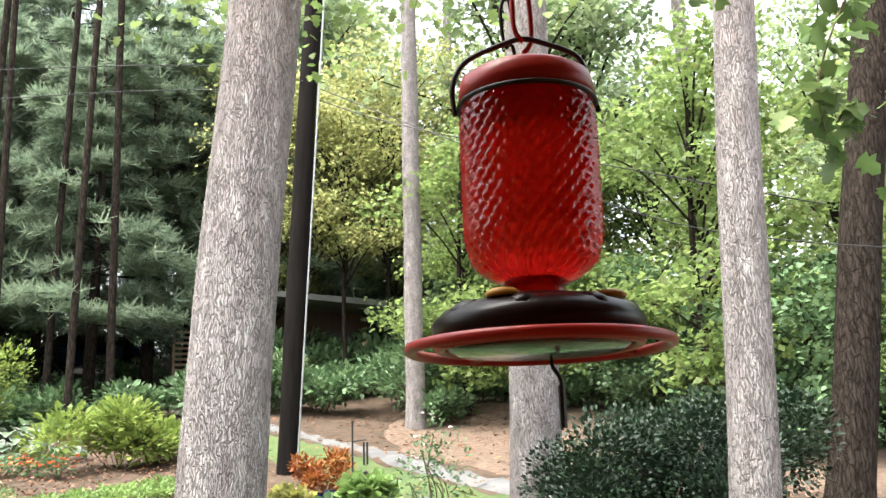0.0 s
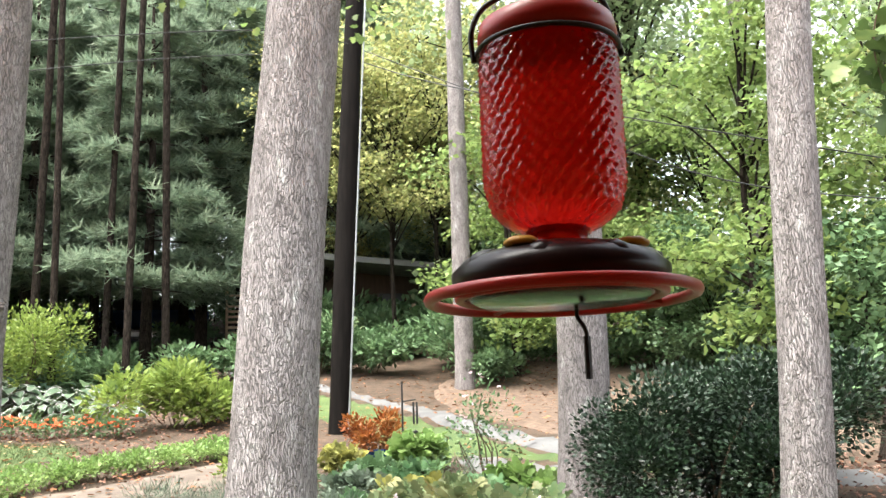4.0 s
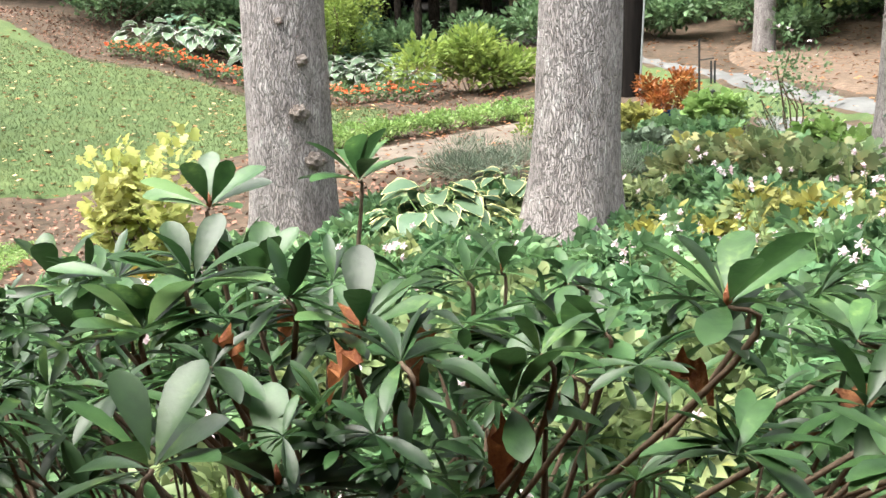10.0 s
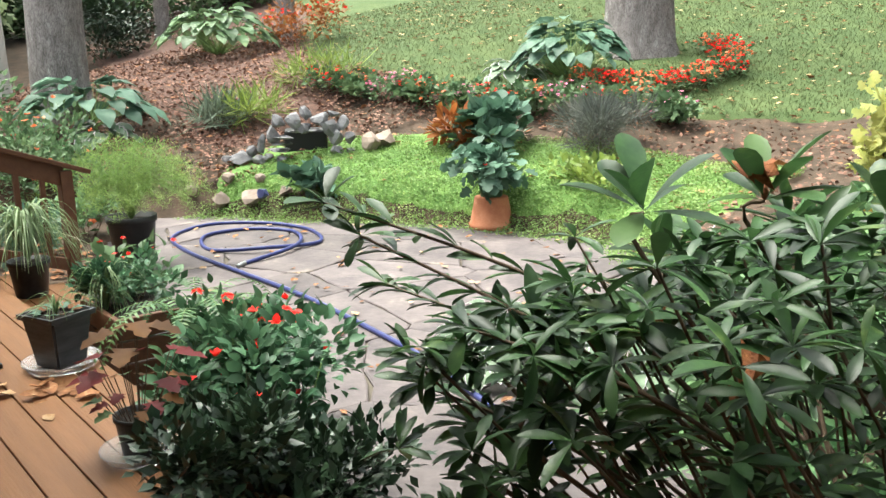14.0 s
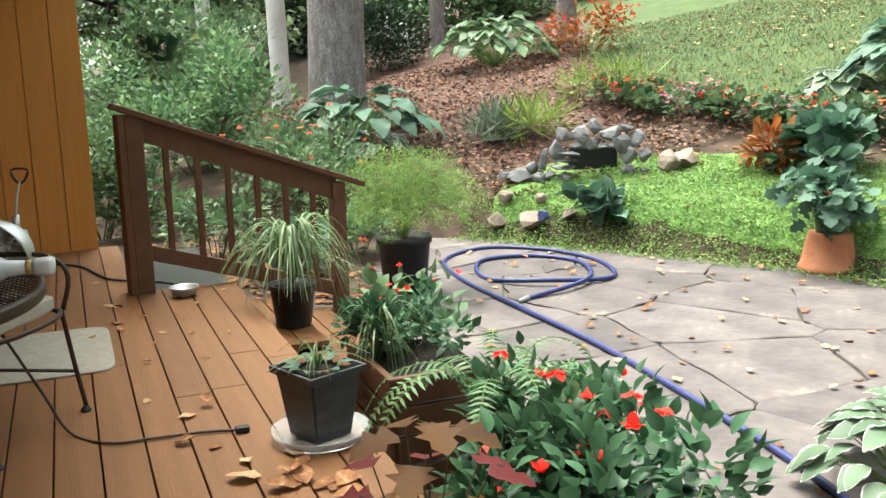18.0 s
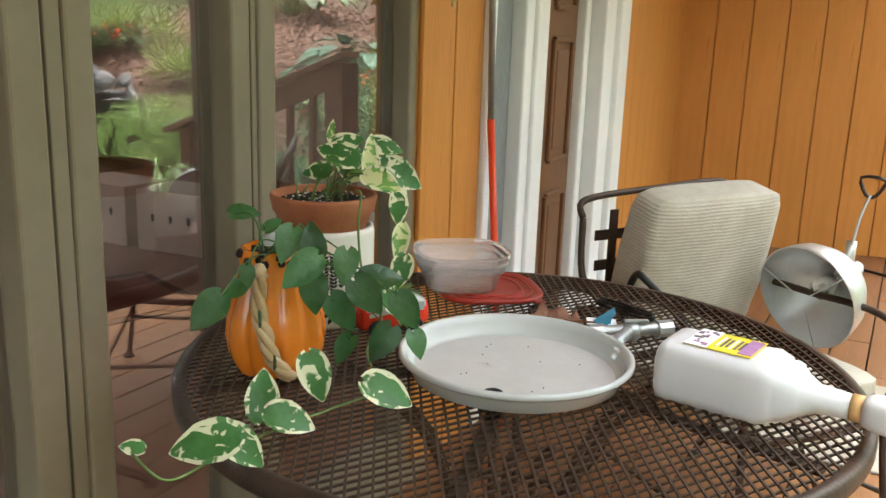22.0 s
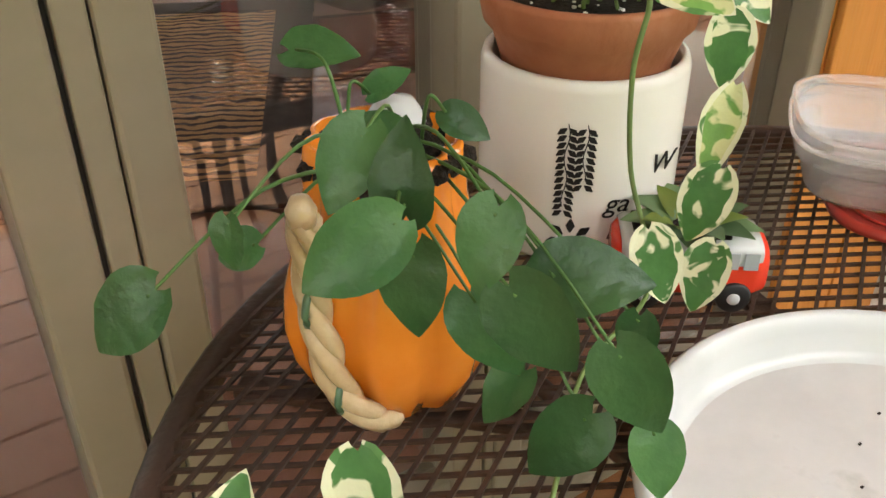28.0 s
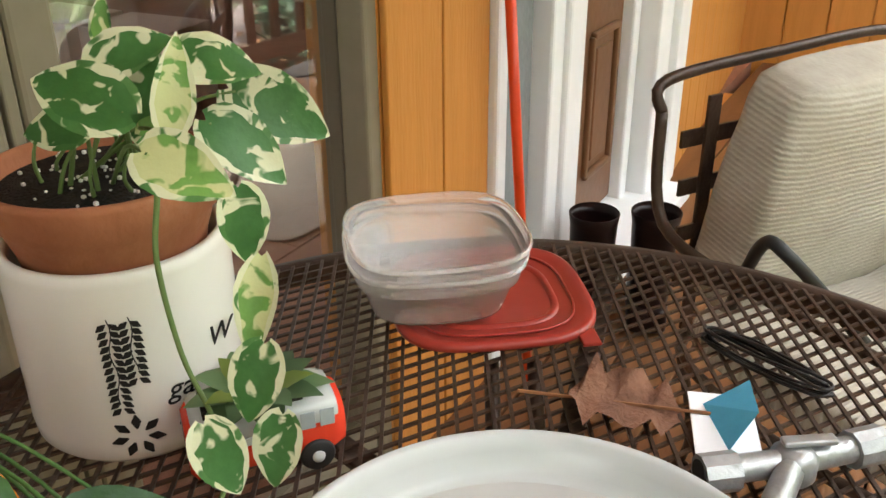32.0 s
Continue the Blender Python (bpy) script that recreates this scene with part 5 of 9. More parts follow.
def whorl_leaves(bush, tip, n, rng, size, mats, droop=0.0):
    """Single leaves in a ring about a shoot's tip, the inner ones steeper."""
    a0 = rng.uniform(0, math.tau)
    for k in range(n):
        a = a0 + k * math.tau * 0.382 + rng.normal(0, 0.15)
        lift = rng.uniform(0.7, 1.9) if k < n * 0.5 else rng.uniform(-0.1, 0.75)
        d = np.array([[math.cos(a), math.sin(a), lift - droop]])
        spread("leaf", L_RHODO, np.array([tip]) + d * 0.006, d, size * rng.uniform(0.8, 1.2), mats[1] if rng.random() < 0.10 else mats[0], bush, rng, 0.18)


rhodo = thing("rhododendron", (0, 0, 0), "rhododendron with glossy dark leaves in whorls and some dead brown ones", "shrub")
tips = list(WHORLS)
# the crown of the bush, highest in its middle; most shoots end near its top
CROWN_X, CROWN_Z = (-1.9, -1.5, -1.1, -0.6, 0.0, 0.6, 1.15), (0.70, 0.98, 1.12, 1.10, 1.06, 1.06, 1.0)
for k in range(185):
    x = rng.uniform(-1.8, 1.15)
    y = rng.uniform(0.95, 2.1) if x < -0.4 else rng.uniform(0.85, 1.9)
    crown = float(np.interp(x, CROWN_X, CROWN_Z)) - 0.12 * abs(y - 1.4)
    tips.append((x, y, crown * (1 - rng.random() ** 2.6 * 0.62)))
for k, tip in enumerate(tips):
    if k < 34:
        whorl_leaves(rhodo, tip, 10, rng, 0.13, (G_RHODO, G_RHODON))
    else:
        n = 11
        d = ball(rng, n, 0.5) + (0, 0, 0.25)
        tagged(spread("leaf_whorl", L_RHODOS, np.repeat([tip], n, 0), d, (0.105 if k % 3 else 0.085) * rng.uniform(0.75, 1.25, n), G_RHODO, rhodo, rng, 0.2), kind="stuff")
    if k < 17 and k % 2 == 0:
        bud = bmesh.new()
        lathe(bud, [(0.001, 0.0), (0.006, 0.006), (0.007, 0.016), (0.001, 0.034)], 8, (0, 0, 0), pose(*tip))
        part("bud", bud, M_BUD, rhodo, "rust-brown pointed flower bud", True)
    if k > 100:
        continue
    foot = Vector((-0.55 + 0.35 * math.sin(k * 1.9), 1.75 + 0.2 * math.cos(k * 2.7), -0.37))
    if tip[0] < -1.5:
        foot.x -= 0.4
    t = Vector(tip)
    mid = foot.lerp(t, 0.5) + Vector((0.12 * math.sin(k), 0.1 * math.cos(k * 1.3), 0.02))
    part("stem", tubed(curve_pts([foot, mid, t - Vector((0.01 * math.sin(k), 0, 0.09)), t], 5), 0.0085, 6, 0.0035), M_STEM, rhodo, smooth=True)
for k in range(165):
    n = 10
    x = rng.uniform(-1.75, 0.4)
    tip = (x, rng.uniform(1.0, 2.0), 0.34 + 0.66 * math.sqrt(rng.random()))
    tagged(spread("leaf_whorl", L_RHODOS, np.repeat([tip], n, 0), ball(rng, n, 0.5) + (0, 0, 0.2), 0.076 * rng.uniform(0.7, 1.25, n), G_RHODO, rhodo, rng, 0.25), kind="stuff")
    if k % 3 == 0:
        foot = Vector((x * 0.75 - 0.1, 1.6 + 0.15 * math.sin(k), -0.36))
        part("stem", tubed(curve_pts([foot, foot.lerp(Vector(tip), 0.5) + Vector((0.06 * math.sin(k), 0.05, 0.05)), tip], 4), 0.006, 5, 0.0025), M_STEM, rhodo, smooth=True)
# dense side of the bush towards the terrace
for k in range(120):
    x = rng.uniform(-1.8, -0.95)
    y = rng.uniform(0.85, 1.5)
    tip = (x, y, (float(np.interp(x, CROWN_X, CROWN_Z)) - 0.02) * (1 - 0.55 * rng.random() ** 1.6))
    n = 10
    tagged(spread("leaf_whorl", L_RHODOS, np.repeat([tip], n, 0), ball(rng, n, 0.5) + (0, 0, 0.2), 0.082 * rng.uniform(0.7, 1.25, n), G_RHODO, rhodo, rng, 0.3), kind="stuff")
    if k % 3 == 0:
        foot = Vector((x * 0.6 - 0.4, 1.65, -0.36))
        part("stem", tubed(curve_pts([foot, foot.lerp(Vector(tip), 0.5) + Vector((0.05 * math.sin(k), 0.05, 0.05)), tip], 4), 0.006, 5, 0.0025), M_STEM, rhodo, smooth=True)
# long arching shoots towards the terrace
SHOOTS = [[(-1.2, 1.4, 0.65), (-1.55, 1.12, 0.93), (-1.92, 0.83, 1.09)], [(-1.2, 1.35, 0.55), (-1.5, 1.1, 0.84), (-1.84, 0.86, 1.03)], [(-1.2, 1.45, 0.4), (-1.62, 1.25, 0.72), (-2.03, 1.05, 0.86)], [(-1.1, 1.4, 0.25), (-1.5, 1.2, 0.55), (-1.85, 1.0, 0.68)], [(-1.0, 1.4, 0.1), (-1.3, 1.1, 0.4), (-1.6, 0.85, 0.52)], [(-1.0, 1.4, 0.0), (-1.35, 1.2, 0.25), (-1.75, 1.02, 0.40)], [(-0.9, 1.3, 0.5), (-1.2, 1.05, 0.8), (-1.5, 0.85, 0.92)]]
for j, shoot in enumerate(SHOOTS):
    part("stem", tubed(curve_pts(shoot, 6), 0.006, 6, 0.0025), M_STEM, rhodo, smooth=True)
    for k, p in enumerate(curve_pts(shoot, 8)[5:]):
        s = 1 if k % 2 else -1
        for q in (s, -0.5 * s, 0.3 * s):
            d = np.array([[-0.8, -0.45 + 0.75 * q, 0.3 + 0.25 * rng.normal()]])
            spread("leaf", L_RHODOS, np.array([p]), d, rng.uniform(0.07, 0.10), G_RHODO, rhodo, rng, 0.35)
    whorl_leaves(rhodo, shoot[-1], 5, rng, 0.08, (G_RHODO, G_RHODON), 0.6)
for p in [(-1.20, 1.36, 0.83), (-1.25, 1.36, 1.18), (-1.03, 1.04, 0.93), (-0.45, 1.37, 1.07), (-0.35, 1.45, 1.0), (-0.2, 1.2, 0.90), (-0.62, 1.55, 1.02), (0.02, 1.3, 0.98), (-0.9, 1.3, 0.7), (-0.42, 1.18, 1.03), (-0.66, 1.22, 1.05), (0.22, 1.15, 1.0), (-0.8, 1.12, 0.62), (-1.35, 1.2, 0.95), (0.5, 1.2, 0.98), (-0.1, 1.05, 0.82)]:
    spread("dead_leaf", L_CURL, np.array([p]), np.array([[rng.normal(), rng.normal(), -0.5]]), rng.uniform(0.06, 0.095), G_RUST, rhodo, rng, 0.5, "curled dead orange-brown leaf")

# ---- hummingbird feeder ----
FX, FY = 0.181, 0.517
M_REDGLASS = material("red glass full of nectar", (0.60, 0.010, 0.006), (0.70, 0.018, 0.010), 0.08, 9, 0.0, through_light=0.22)
M_REDGLASS.node_tree.nodes["Principled BSDF"].inputs["Transmission Weight"].default_value = 0.8
M_REDPLASTIC = material("red plastic", (0.30, 0.012, 0.010), (0.36, 0.02, 0.014), 0.35, 10, 0.03)
M_BLACKISH = material("dark maroon plastic", (0.008, 0.004, 0.004), (0.014, 0.006, 0.006), 0.3, 10, 0.03, spec=0.15)
M_WIRE = material("black wire", (0.012, 0.011, 0.011), (0.02, 0.018, 0.017), 0.45, 30, 0.1)
M_PORT = material("yellow port", (0.36, 0.17, 0.02), (0.42, 0.22, 0.03), 0.45, 20, 0.05)
feeder = thing("hummingbird_feeder", (FX, FY, 1.5955), "hanging hummingbird feeder with a red diamond-cut glass jar", "bird feeder")
bm = bmesh.new()
seg, rows = 120, 60
prof = [(0.020, 0.038), (0.026, 0.040), (0.036, 0.050), (0.0405, 0.066), (0.0408, 0.150), (0.0405, 0.158)]
rings = []
for j in range(rows):
    f = j / (rows - 1)
    z = 0.036 + 0.122 * f
    r = np.interp(z, [q[1] for q in prof], [q[0] for q in prof])
    ring = []
    for k in range(seg):
        a = math.tau * k / seg
        cut = 0.0036 * abs(math.cos(15 * a + 310 * z) * math.cos(15 * a - 310 * z)) ** 0.7 * float(smooth(f, 0.0, 0.08) * smooth(1 - f, 0.04, 0.12))
        ring.append(bm.verts.new(((r + cut) * math.cos(a), (r + cut) * math.sin(a), z)))
    rings.append(ring)
for a, b in zip(rings, rings[1:]):
    for k in range(seg):
        bm.faces.new((a[k], a[(k + 1) % seg], b[(k + 1) % seg], b[k]))
bm.faces.new(rings[0][::-1])
bm.faces.new(rings[-1])
part("jar", bm, M_REDGLASS, feeder, "red diamond-textured glass jar", True)
part("lid", lathe(bmesh.new(), [(0.0405, 0.154), (0.0435, 0.155), (0.0435, 0.162), (0.042, 0.169), (0.036, 0.173), (0.001, 0.174)], 48), M_REDPLASTIC, feeder, "red screw lid", True)
part("neck", lathe(bmesh.new(), [(0.018, 0.014), (0.018, 0.040)], 32), M_REDGLASS, feeder, smooth=True)
part("base", lathe(bmesh.new(), [(0.060, 0.002), (0.0645, 0.004), (0.0650, 0.013), (0.058, 0.020), (0.040, 0.026), (0.018, 0.029)], 48), M_BLACKISH, feeder, "dark maroon domed base", True)
bm = bmesh.new()
tube(bm, [(0.0785 * math.cos(math.tau * k / 64), 0.0785 * math.sin(math.tau * k / 64), -0.002) for k in range(64)], 0.0036, 8, None, True)
tube(bm, [(0.0605 * math.cos(math.tau * k / 64), 0.0605 * math.sin(math.tau * k / 64), -0.001) for k in range(64)], 0.003, 8, None, True)
for k in range(8):
    a = k * math.pi / 4 + 0.3
    lobe = bmesh.new()
    bmesh.ops.create_icosphere(lobe, subdivisions=2, radius=1)
    lobe.transform(Matrix.Rotation(a, 4, "Z") @ Matrix.Translation((0.045, 0, 0.016)) @ Matrix.Diagonal((0.017, 0.012, 0.009, 1)))
    part("petal_lobe", lobe, M_BLACKISH, feeder, "", True)
perch = part("perch", bm, M_REDPLASTIC, feeder, "round red perch ring", True)
for k in range(4):
    a = k * math.pi / 2 + 0.3
    part("spoke", tubed([(0.06 * math.cos(a), 0.06 * math.sin(a), -0.001), (0.079 * math.cos(a), 0.079 * math.sin(a), -0.002)], 0.003), M_REDPLASTIC, perch)
    part("port", lathe(bmesh.new(), [(0.010, 0), (0.0105, 0.002), (0.007, 0.0045), (0.003, 0.0045)], 16, (0.046 * math.cos(a + 0.5), 0.046 * math.sin(a + 0.5), 0.023)), M_PORT, feeder, "yellow flower-shaped port", True)
part("tray", lathe(bmesh.new(), [(0.001, -0.006), (0.05, -0.005), (0.0595, -0.001)], 48), glass("clear plastic", (0.93, 0.95, 0.90), 0.12), feeder, "clear plastic tray", True)
part("band", tubed([(0.0440 * math.cos(math.tau * k / 48), 0.0440 * math.sin(math.tau * k / 48), 0.152) for k in range(48)], 0.0016, 6, None, True), M_WIRE, feeder, smooth=True)
hx, hy = math.cos(radians(14)), -math.sin(radians(14))
bail = [(-0.046 * hx, -0.046 * hy, 0.148), (-0.047 * hx, -0.047 * hy, 0.168), (-0.038 * hx, -0.038 * hy, 0.185), (-0.015 * hx, -0.015 * hy, 0.196), (0, 0, 0.200), (0.015 * hx, 0.015 * hy, 0.196), (0.035 * hx, 0.035 * hy, 0.186), (0.042 * hx, 0.042 * hy, 0.165), (0.046 * hx, 0.046 * hy, 0.148)]
part("bail", tubed(curve_pts(bail, 6), 0.0019, 6), M_WIRE, feeder, "black wire bail", True)
hook = thing("feeder_hook", (FX, FY, 1.7855), "red S-hook hanging from a long wire", "hook")
part("hook", tubed(curve_pts([(0.0, 0, 0.0), (0.006, 0, 0.012), (0.004, 0, 0.05), (-0.004, 0, 0.06), (-0.006, 0, 0.02), (0, 0, 0.008)], 6), 0.0018, 6), M_REDPLASTIC, hook, smooth=True)
part("wire", tubed([(0, 0, 0.055), (0, 0.03, 0.85)], 0.0015, 6), M_WIRE, hook)
guard = thing("wire_hook", (FX + 0.034, FY + 0.055, 1.555), "black wire with looped ends behind the feeder", "hook")
part("wire", tubed(curve_pts([(0.0, 0, -0.005), (0.0, 0, 0.022), (-0.006, 0, 0.034), (-0.004, 0, 0.05), (-0.012, 0.0, 0.10), (-0.02, 0, 0.25), (-0.028, 0, 0.262), (-0.03, 0, 0.29), (-0.024, 0, 0.30), (-0.02, 0, 0.275)], 5), 0.0015, 6), M_WIRE, guard, smooth=True)
part("tip", tubed([(0, 0, -0.008), (0, 0, 0.02)], 0.0024, 6), M_WIRE, guard)
part("wire", tubed([(-0.026, 0, 0.298), (-0.02, -0.02, 1.10)], 0.0015, 6), M_WIRE, guard)

# ---- the table and what stands on it ----
TX, TY, TZ, TR = -4.195, -0.405, 0.722, 0.56
table = thing("patio_table", (TX, TY, 0), "round bronze-brown wrought-iron table with a diamond mesh top", "table")


def lattice(radius, pitch, angle, w, h, z):
    """Flat bars at two slants, cut to a disc: expanded metal."""
    bm = bmesh.new()
    for s in (1, -1):
        m = Matrix.Rotation(s * angle, 4, "Z")
        k = int(radius / pitch)
        for j in range(-k, k + 1):
            o = j * pitch
            half = math.sqrt(max(radius ** 2 - o ** 2, 0))
            if half < 0.02:
                continue
            n = 2
            box(bm, (2 * half, w, h), (0, o, z + 0.0012 * s), 0.0, m)
    return bm


part("mesh_top", lattice(TR - 0.015, 0.0168, radians(31), 0.0036, 0.0028, TZ - 0.003), M_IRON, table, "diamond-patterned expanded metal top")
part("rim", lathe(bmesh.new(), [(TR - 0.016, TZ - 0.030), (TR - 0.004, TZ - 0.034), (TR, TZ - 0.028), (TR, TZ - 0.006), (TR - 0.006, TZ), (TR - 0.018, TZ), (TR - 0.022, TZ - 0.004), (TR - 0.018, TZ - 0.03), (TR - 0.016, TZ - 0.030)], 96, caps=False), M_IRON, table, "rolled rim", True)
for k in range(6):
    a = math.tau * k / 6 + 0.25
    part("spoke", boxed((TR - 0.06, 0.024, 0.008), ((TR - 0.02) / 2, 0, TZ - 0.014), 0.002, Matrix.Rotation(a, 4, "Z")), M_IRON, table)
for k in range(4):
    a = math.tau * k / 4 + 0.5
    c, s = math.cos(a), math.sin(a)
    for o in (-0.022, 0.022):
        pts = [(0.30, TZ - 0.02), (0.16, 0.60), (0.10, 0.45), (0.11, 0.28), (0.20, 0.13), (0.33, 0.04), (0.36, 0.012)]
        part("leg", tubed(curve_pts([(r * c - o * s, r * s + o * c, z) for r, z in pts], 5), 0.008, 8), M_IRON, table, smooth=True)
    part("foot", lathe(bmesh.new(), [(0.02, 0), (0.022, 0.006), (0.012, 0.016)], 12, (0.36 * c, 0.36 * s, 0)), M_DARK, table)
for z, r in ((0.45, 0.105), (0.20, 0.15)):
    part("ring", tubed([(r * math.cos(math.tau * k / 32), r * math.sin(math.tau * k / 32), z) for k in range(32)], 0.006, 8, None, True), M_IRON, table, smooth=True)

M_CERAMIC = material("white glazed plate", (0.43, 0.445, 0.435), (0.48, 0.495, 0.485), 0.10, 2, 0.03, c=(0.40, 0.415, 0.40))
dish = thing("basin", (-4.125, -0.378, TZ), "shallow round white basin with a grey dusty bottom", "dish")
part("bowl", lathe(bmesh.new(), [(0.001, 0.0), (0.158, 0.0), (0.170, 0.006), (0.177, 0.024), (0.182, 0.031), (0.186, 0.030), (0.189, 0.034), (0.188, 0.039), (0.184, 0.042), (0.179, 0.039), (0.174, 0.028), (0.169, 0.014), (0.163, 0.0085), (0.15, 0.006), (0.001, 0.006)], 96), M_CERAMIC, dish, "white glazed basin", True)
part("washer", tubed([(0.120 + 0.0115 * math.cos(math.tau * k / 24), 0.016 + 0.0115 * math.sin(math.tau * k / 24), 0.0125) for k in range(24)], 0.0036, 8, None, True), M_DARK, dish, "black rubber ring", True)
part("dusty_floor", lathe(bmesh.new(), [(0.160, 0.0080), (0.12, 0.0078), (0.001, 0.0078)], 64), material("dusty glaze", (0.43, 0.42, 0.40), (0.48, 0.47, 0.45), 0.35, 9, 0.02, c=(0.37, 0.355, 0.33)), dish, "greyish dusty bottom")
r = random.Random(4)
for k in range(12):
    part("speck", boxed((0.0022, 0.0016, 0.001), (r.uniform(-0.12, 0.12), r.uniform(-0.1, 0.1), 0.010), 0, None), M_BARKD, dish)

M_JUG = material("white plastic jug", (0.55, 0.55, 0.555), (0.60, 0.60, 0.605), 0.35, 4, 0.03)
jug = thing("bleach_jug", (-4.19, -0.15, TZ + 0.048), "white plastic jug lying on its side, yellow label", "bottle", turn=81)
def rounded_loft(secs, seg=28):
    """Loft of rounded rectangles: (x, half width, half height, squareness)."""
    bm = bmesh.new()
    rings = []
    for x, w, h, q in secs:
        ring = []
        for k in range(seg):
            a = math.tau * k / seg
            c, s = math.cos(a), math.sin(a)
            e = 2 / q
            ring.append(bm.verts.new((x, w * math.copysign(abs(c) ** e, c), h * math.copysign(abs(s) ** e, s))))
        rings.append(ring)
    for a, b in zip(rings, rings[1:]):
        for k in range(seg):
            bm.faces.new((a[k], a[(k + 1) % seg], b[(k + 1) % seg], b[k]))
    bm.faces.new(rings[0][::-1])
    bm.faces.new(rings[-1])
    return bm


ribs = [(0.02 + 0.0125 * k, 0.062 - 0.0016 * (k % 2), 0.047 - 0.0014 * (k % 2), 5) for k in range(10)]
part("body", rounded_loft([(0.0, 0.054, 0.040, 4), (0.006, 0.061, 0.046, 5)] + ribs + [(0.155, 0.062, 0.047, 5), (0.172, 0.056, 0.043, 4), (0.178, 0.052, 0.040, 3.2), (0.19, 0.052, 0.040, 3.0), (0.205, 0.036, 0.030, 2.4), (0.225, 0.022, 0.021, 2), (0.27, 0.018, 0.018, 2)]), M_JUG, jug, "ribbed white jug body", True)
part("collar", rounded_loft([(0.268, 0.0195, 0.0195, 2), (0.285, 0.0195, 0.0195, 2)]), material("tan collar", (0.55, 0.33, 0.13), (0.6, 0.38, 0.16), 0.5), jug, smooth=True)
part("cap", rounded_loft([(0.285, 0.022, 0.020, 3), (0.295, 0.026, 0.022, 3.5), (0.325, 0.030, 0.024, 4), (0.335, 0.026, 0.02, 4)]), M_JUG, jug, "white flared cap", True)
part("label", boxed((0.10, 0.082, 0.001), (0.085, 0.004, 0.0478), 0.0), material("yellow label", (0.72, 0.58, 0.03), (0.78, 0.64, 0.06), 0.4, 6), jug, "yellow paper label")
M_VIOLET = material("violet print", (0.32, 0.16, 0.34), (0.4, 0.2, 0.42), 0.5)
M_PRINT = material("dark small print", (0.10, 0.09, 0.10), (0.14, 0.12, 0.13), 0.5)
part("label_panel", boxed((0.034, 0.084, 0.0006), (0.052, 0.004, 0.0487)), M_WHITE, jug, "white panel of the label")
part("label_band", boxed((0.020, 0.070, 0.0006), (0.123, 0.004, 0.0487)), M_VIOLET, jug, "violet band of the label")
rj = random.Random(5)
for k in range(16):
    part("printed_motif", boxed((rj.uniform(0.004, 0.008), rj.uniform(0.004, 0.008), 0.0006), (0.052 + rj.uniform(-0.012, 0.012), 0.004 + rj.uniform(-0.034, 0.034), 0.0493), 0.0, None), (M_VIOLET, M_PRINT)[k % 2], jug)
for k in range(6):
    part("print_bar", boxed((0.0035, 0.05 - 0.006 * (k % 3), 0.0006), (0.078 + 0.0065 * k, 0.004, 0.0487)), M_PRINT if k % 3 else M_WHITE, jug)

M_CROCK = material("cream glazed crock", (0.66, 0.64, 0.58), (0.71, 0.69, 0.63), 0.18, 2, 0.03)
M_TERRA = material("terracotta", (0.30, 0.105, 0.05), (0.38, 0.15, 0.075), 0.8, 7, 0.3, c=(0.42, 0.20, 0.12))
M_POTSOIL = material("dark potting soil", (0.012, 0.009, 0.007), (0.03, 0.022, 0.016), 0.95, 40, 0.9, c=(0.05, 0.04, 0.03))
M_INK = material("black print", (0.01, 0.01, 0.01), rough=0.5, bump=0)
CX, CY = -4.208, -0.809
crock = thing("crock", (CX, CY, TZ), "cream glazed crock printed with black leaf sprays", "pot")
part("body", lathe(bmesh.new(), [(0.001, 0.0), (0.088, 0.0), (0.093, 0.006), (0.0945, 0.02), (0.0945, 0.168), (0.092, 0.176), (0.087, 0.178), (0.084, 0.172), (0.083, 0.03), (0.001, 0.03)], 64), M_CROCK, crock, smooth=True)
face = math.degrees(math.atan2(-0.27 - CY, -3.66 - CX))


def on_crock(u, z, deg=0.0):
    """A place on the crock's outside: u metres round from the middle of the print."""
    a = radians(face) + u / 0.0945
    return Vector((0.0952 * math.cos(a), 0.0952 * math.sin(a), z)), a


def print_leaf(u, z, turn, size):
    p, a = on_crock(u, z)
    m = Matrix.Translation(p) @ Matrix.Rotation(a, 4, "Z") @ Matrix.Rotation(radians(90), 4, "Y") @ Matrix.Rotation(turn, 4, "Z")
    v, f = blade((0, 0.5, 1), (0.06, 0.3, 0.05), 0, 0)
    v = [tuple(m @ Vector((x * size, y * size, 0))) for x, y, zz in v]
    return part("printed_leaf", (v, f.tolist()), M_INK, crock)


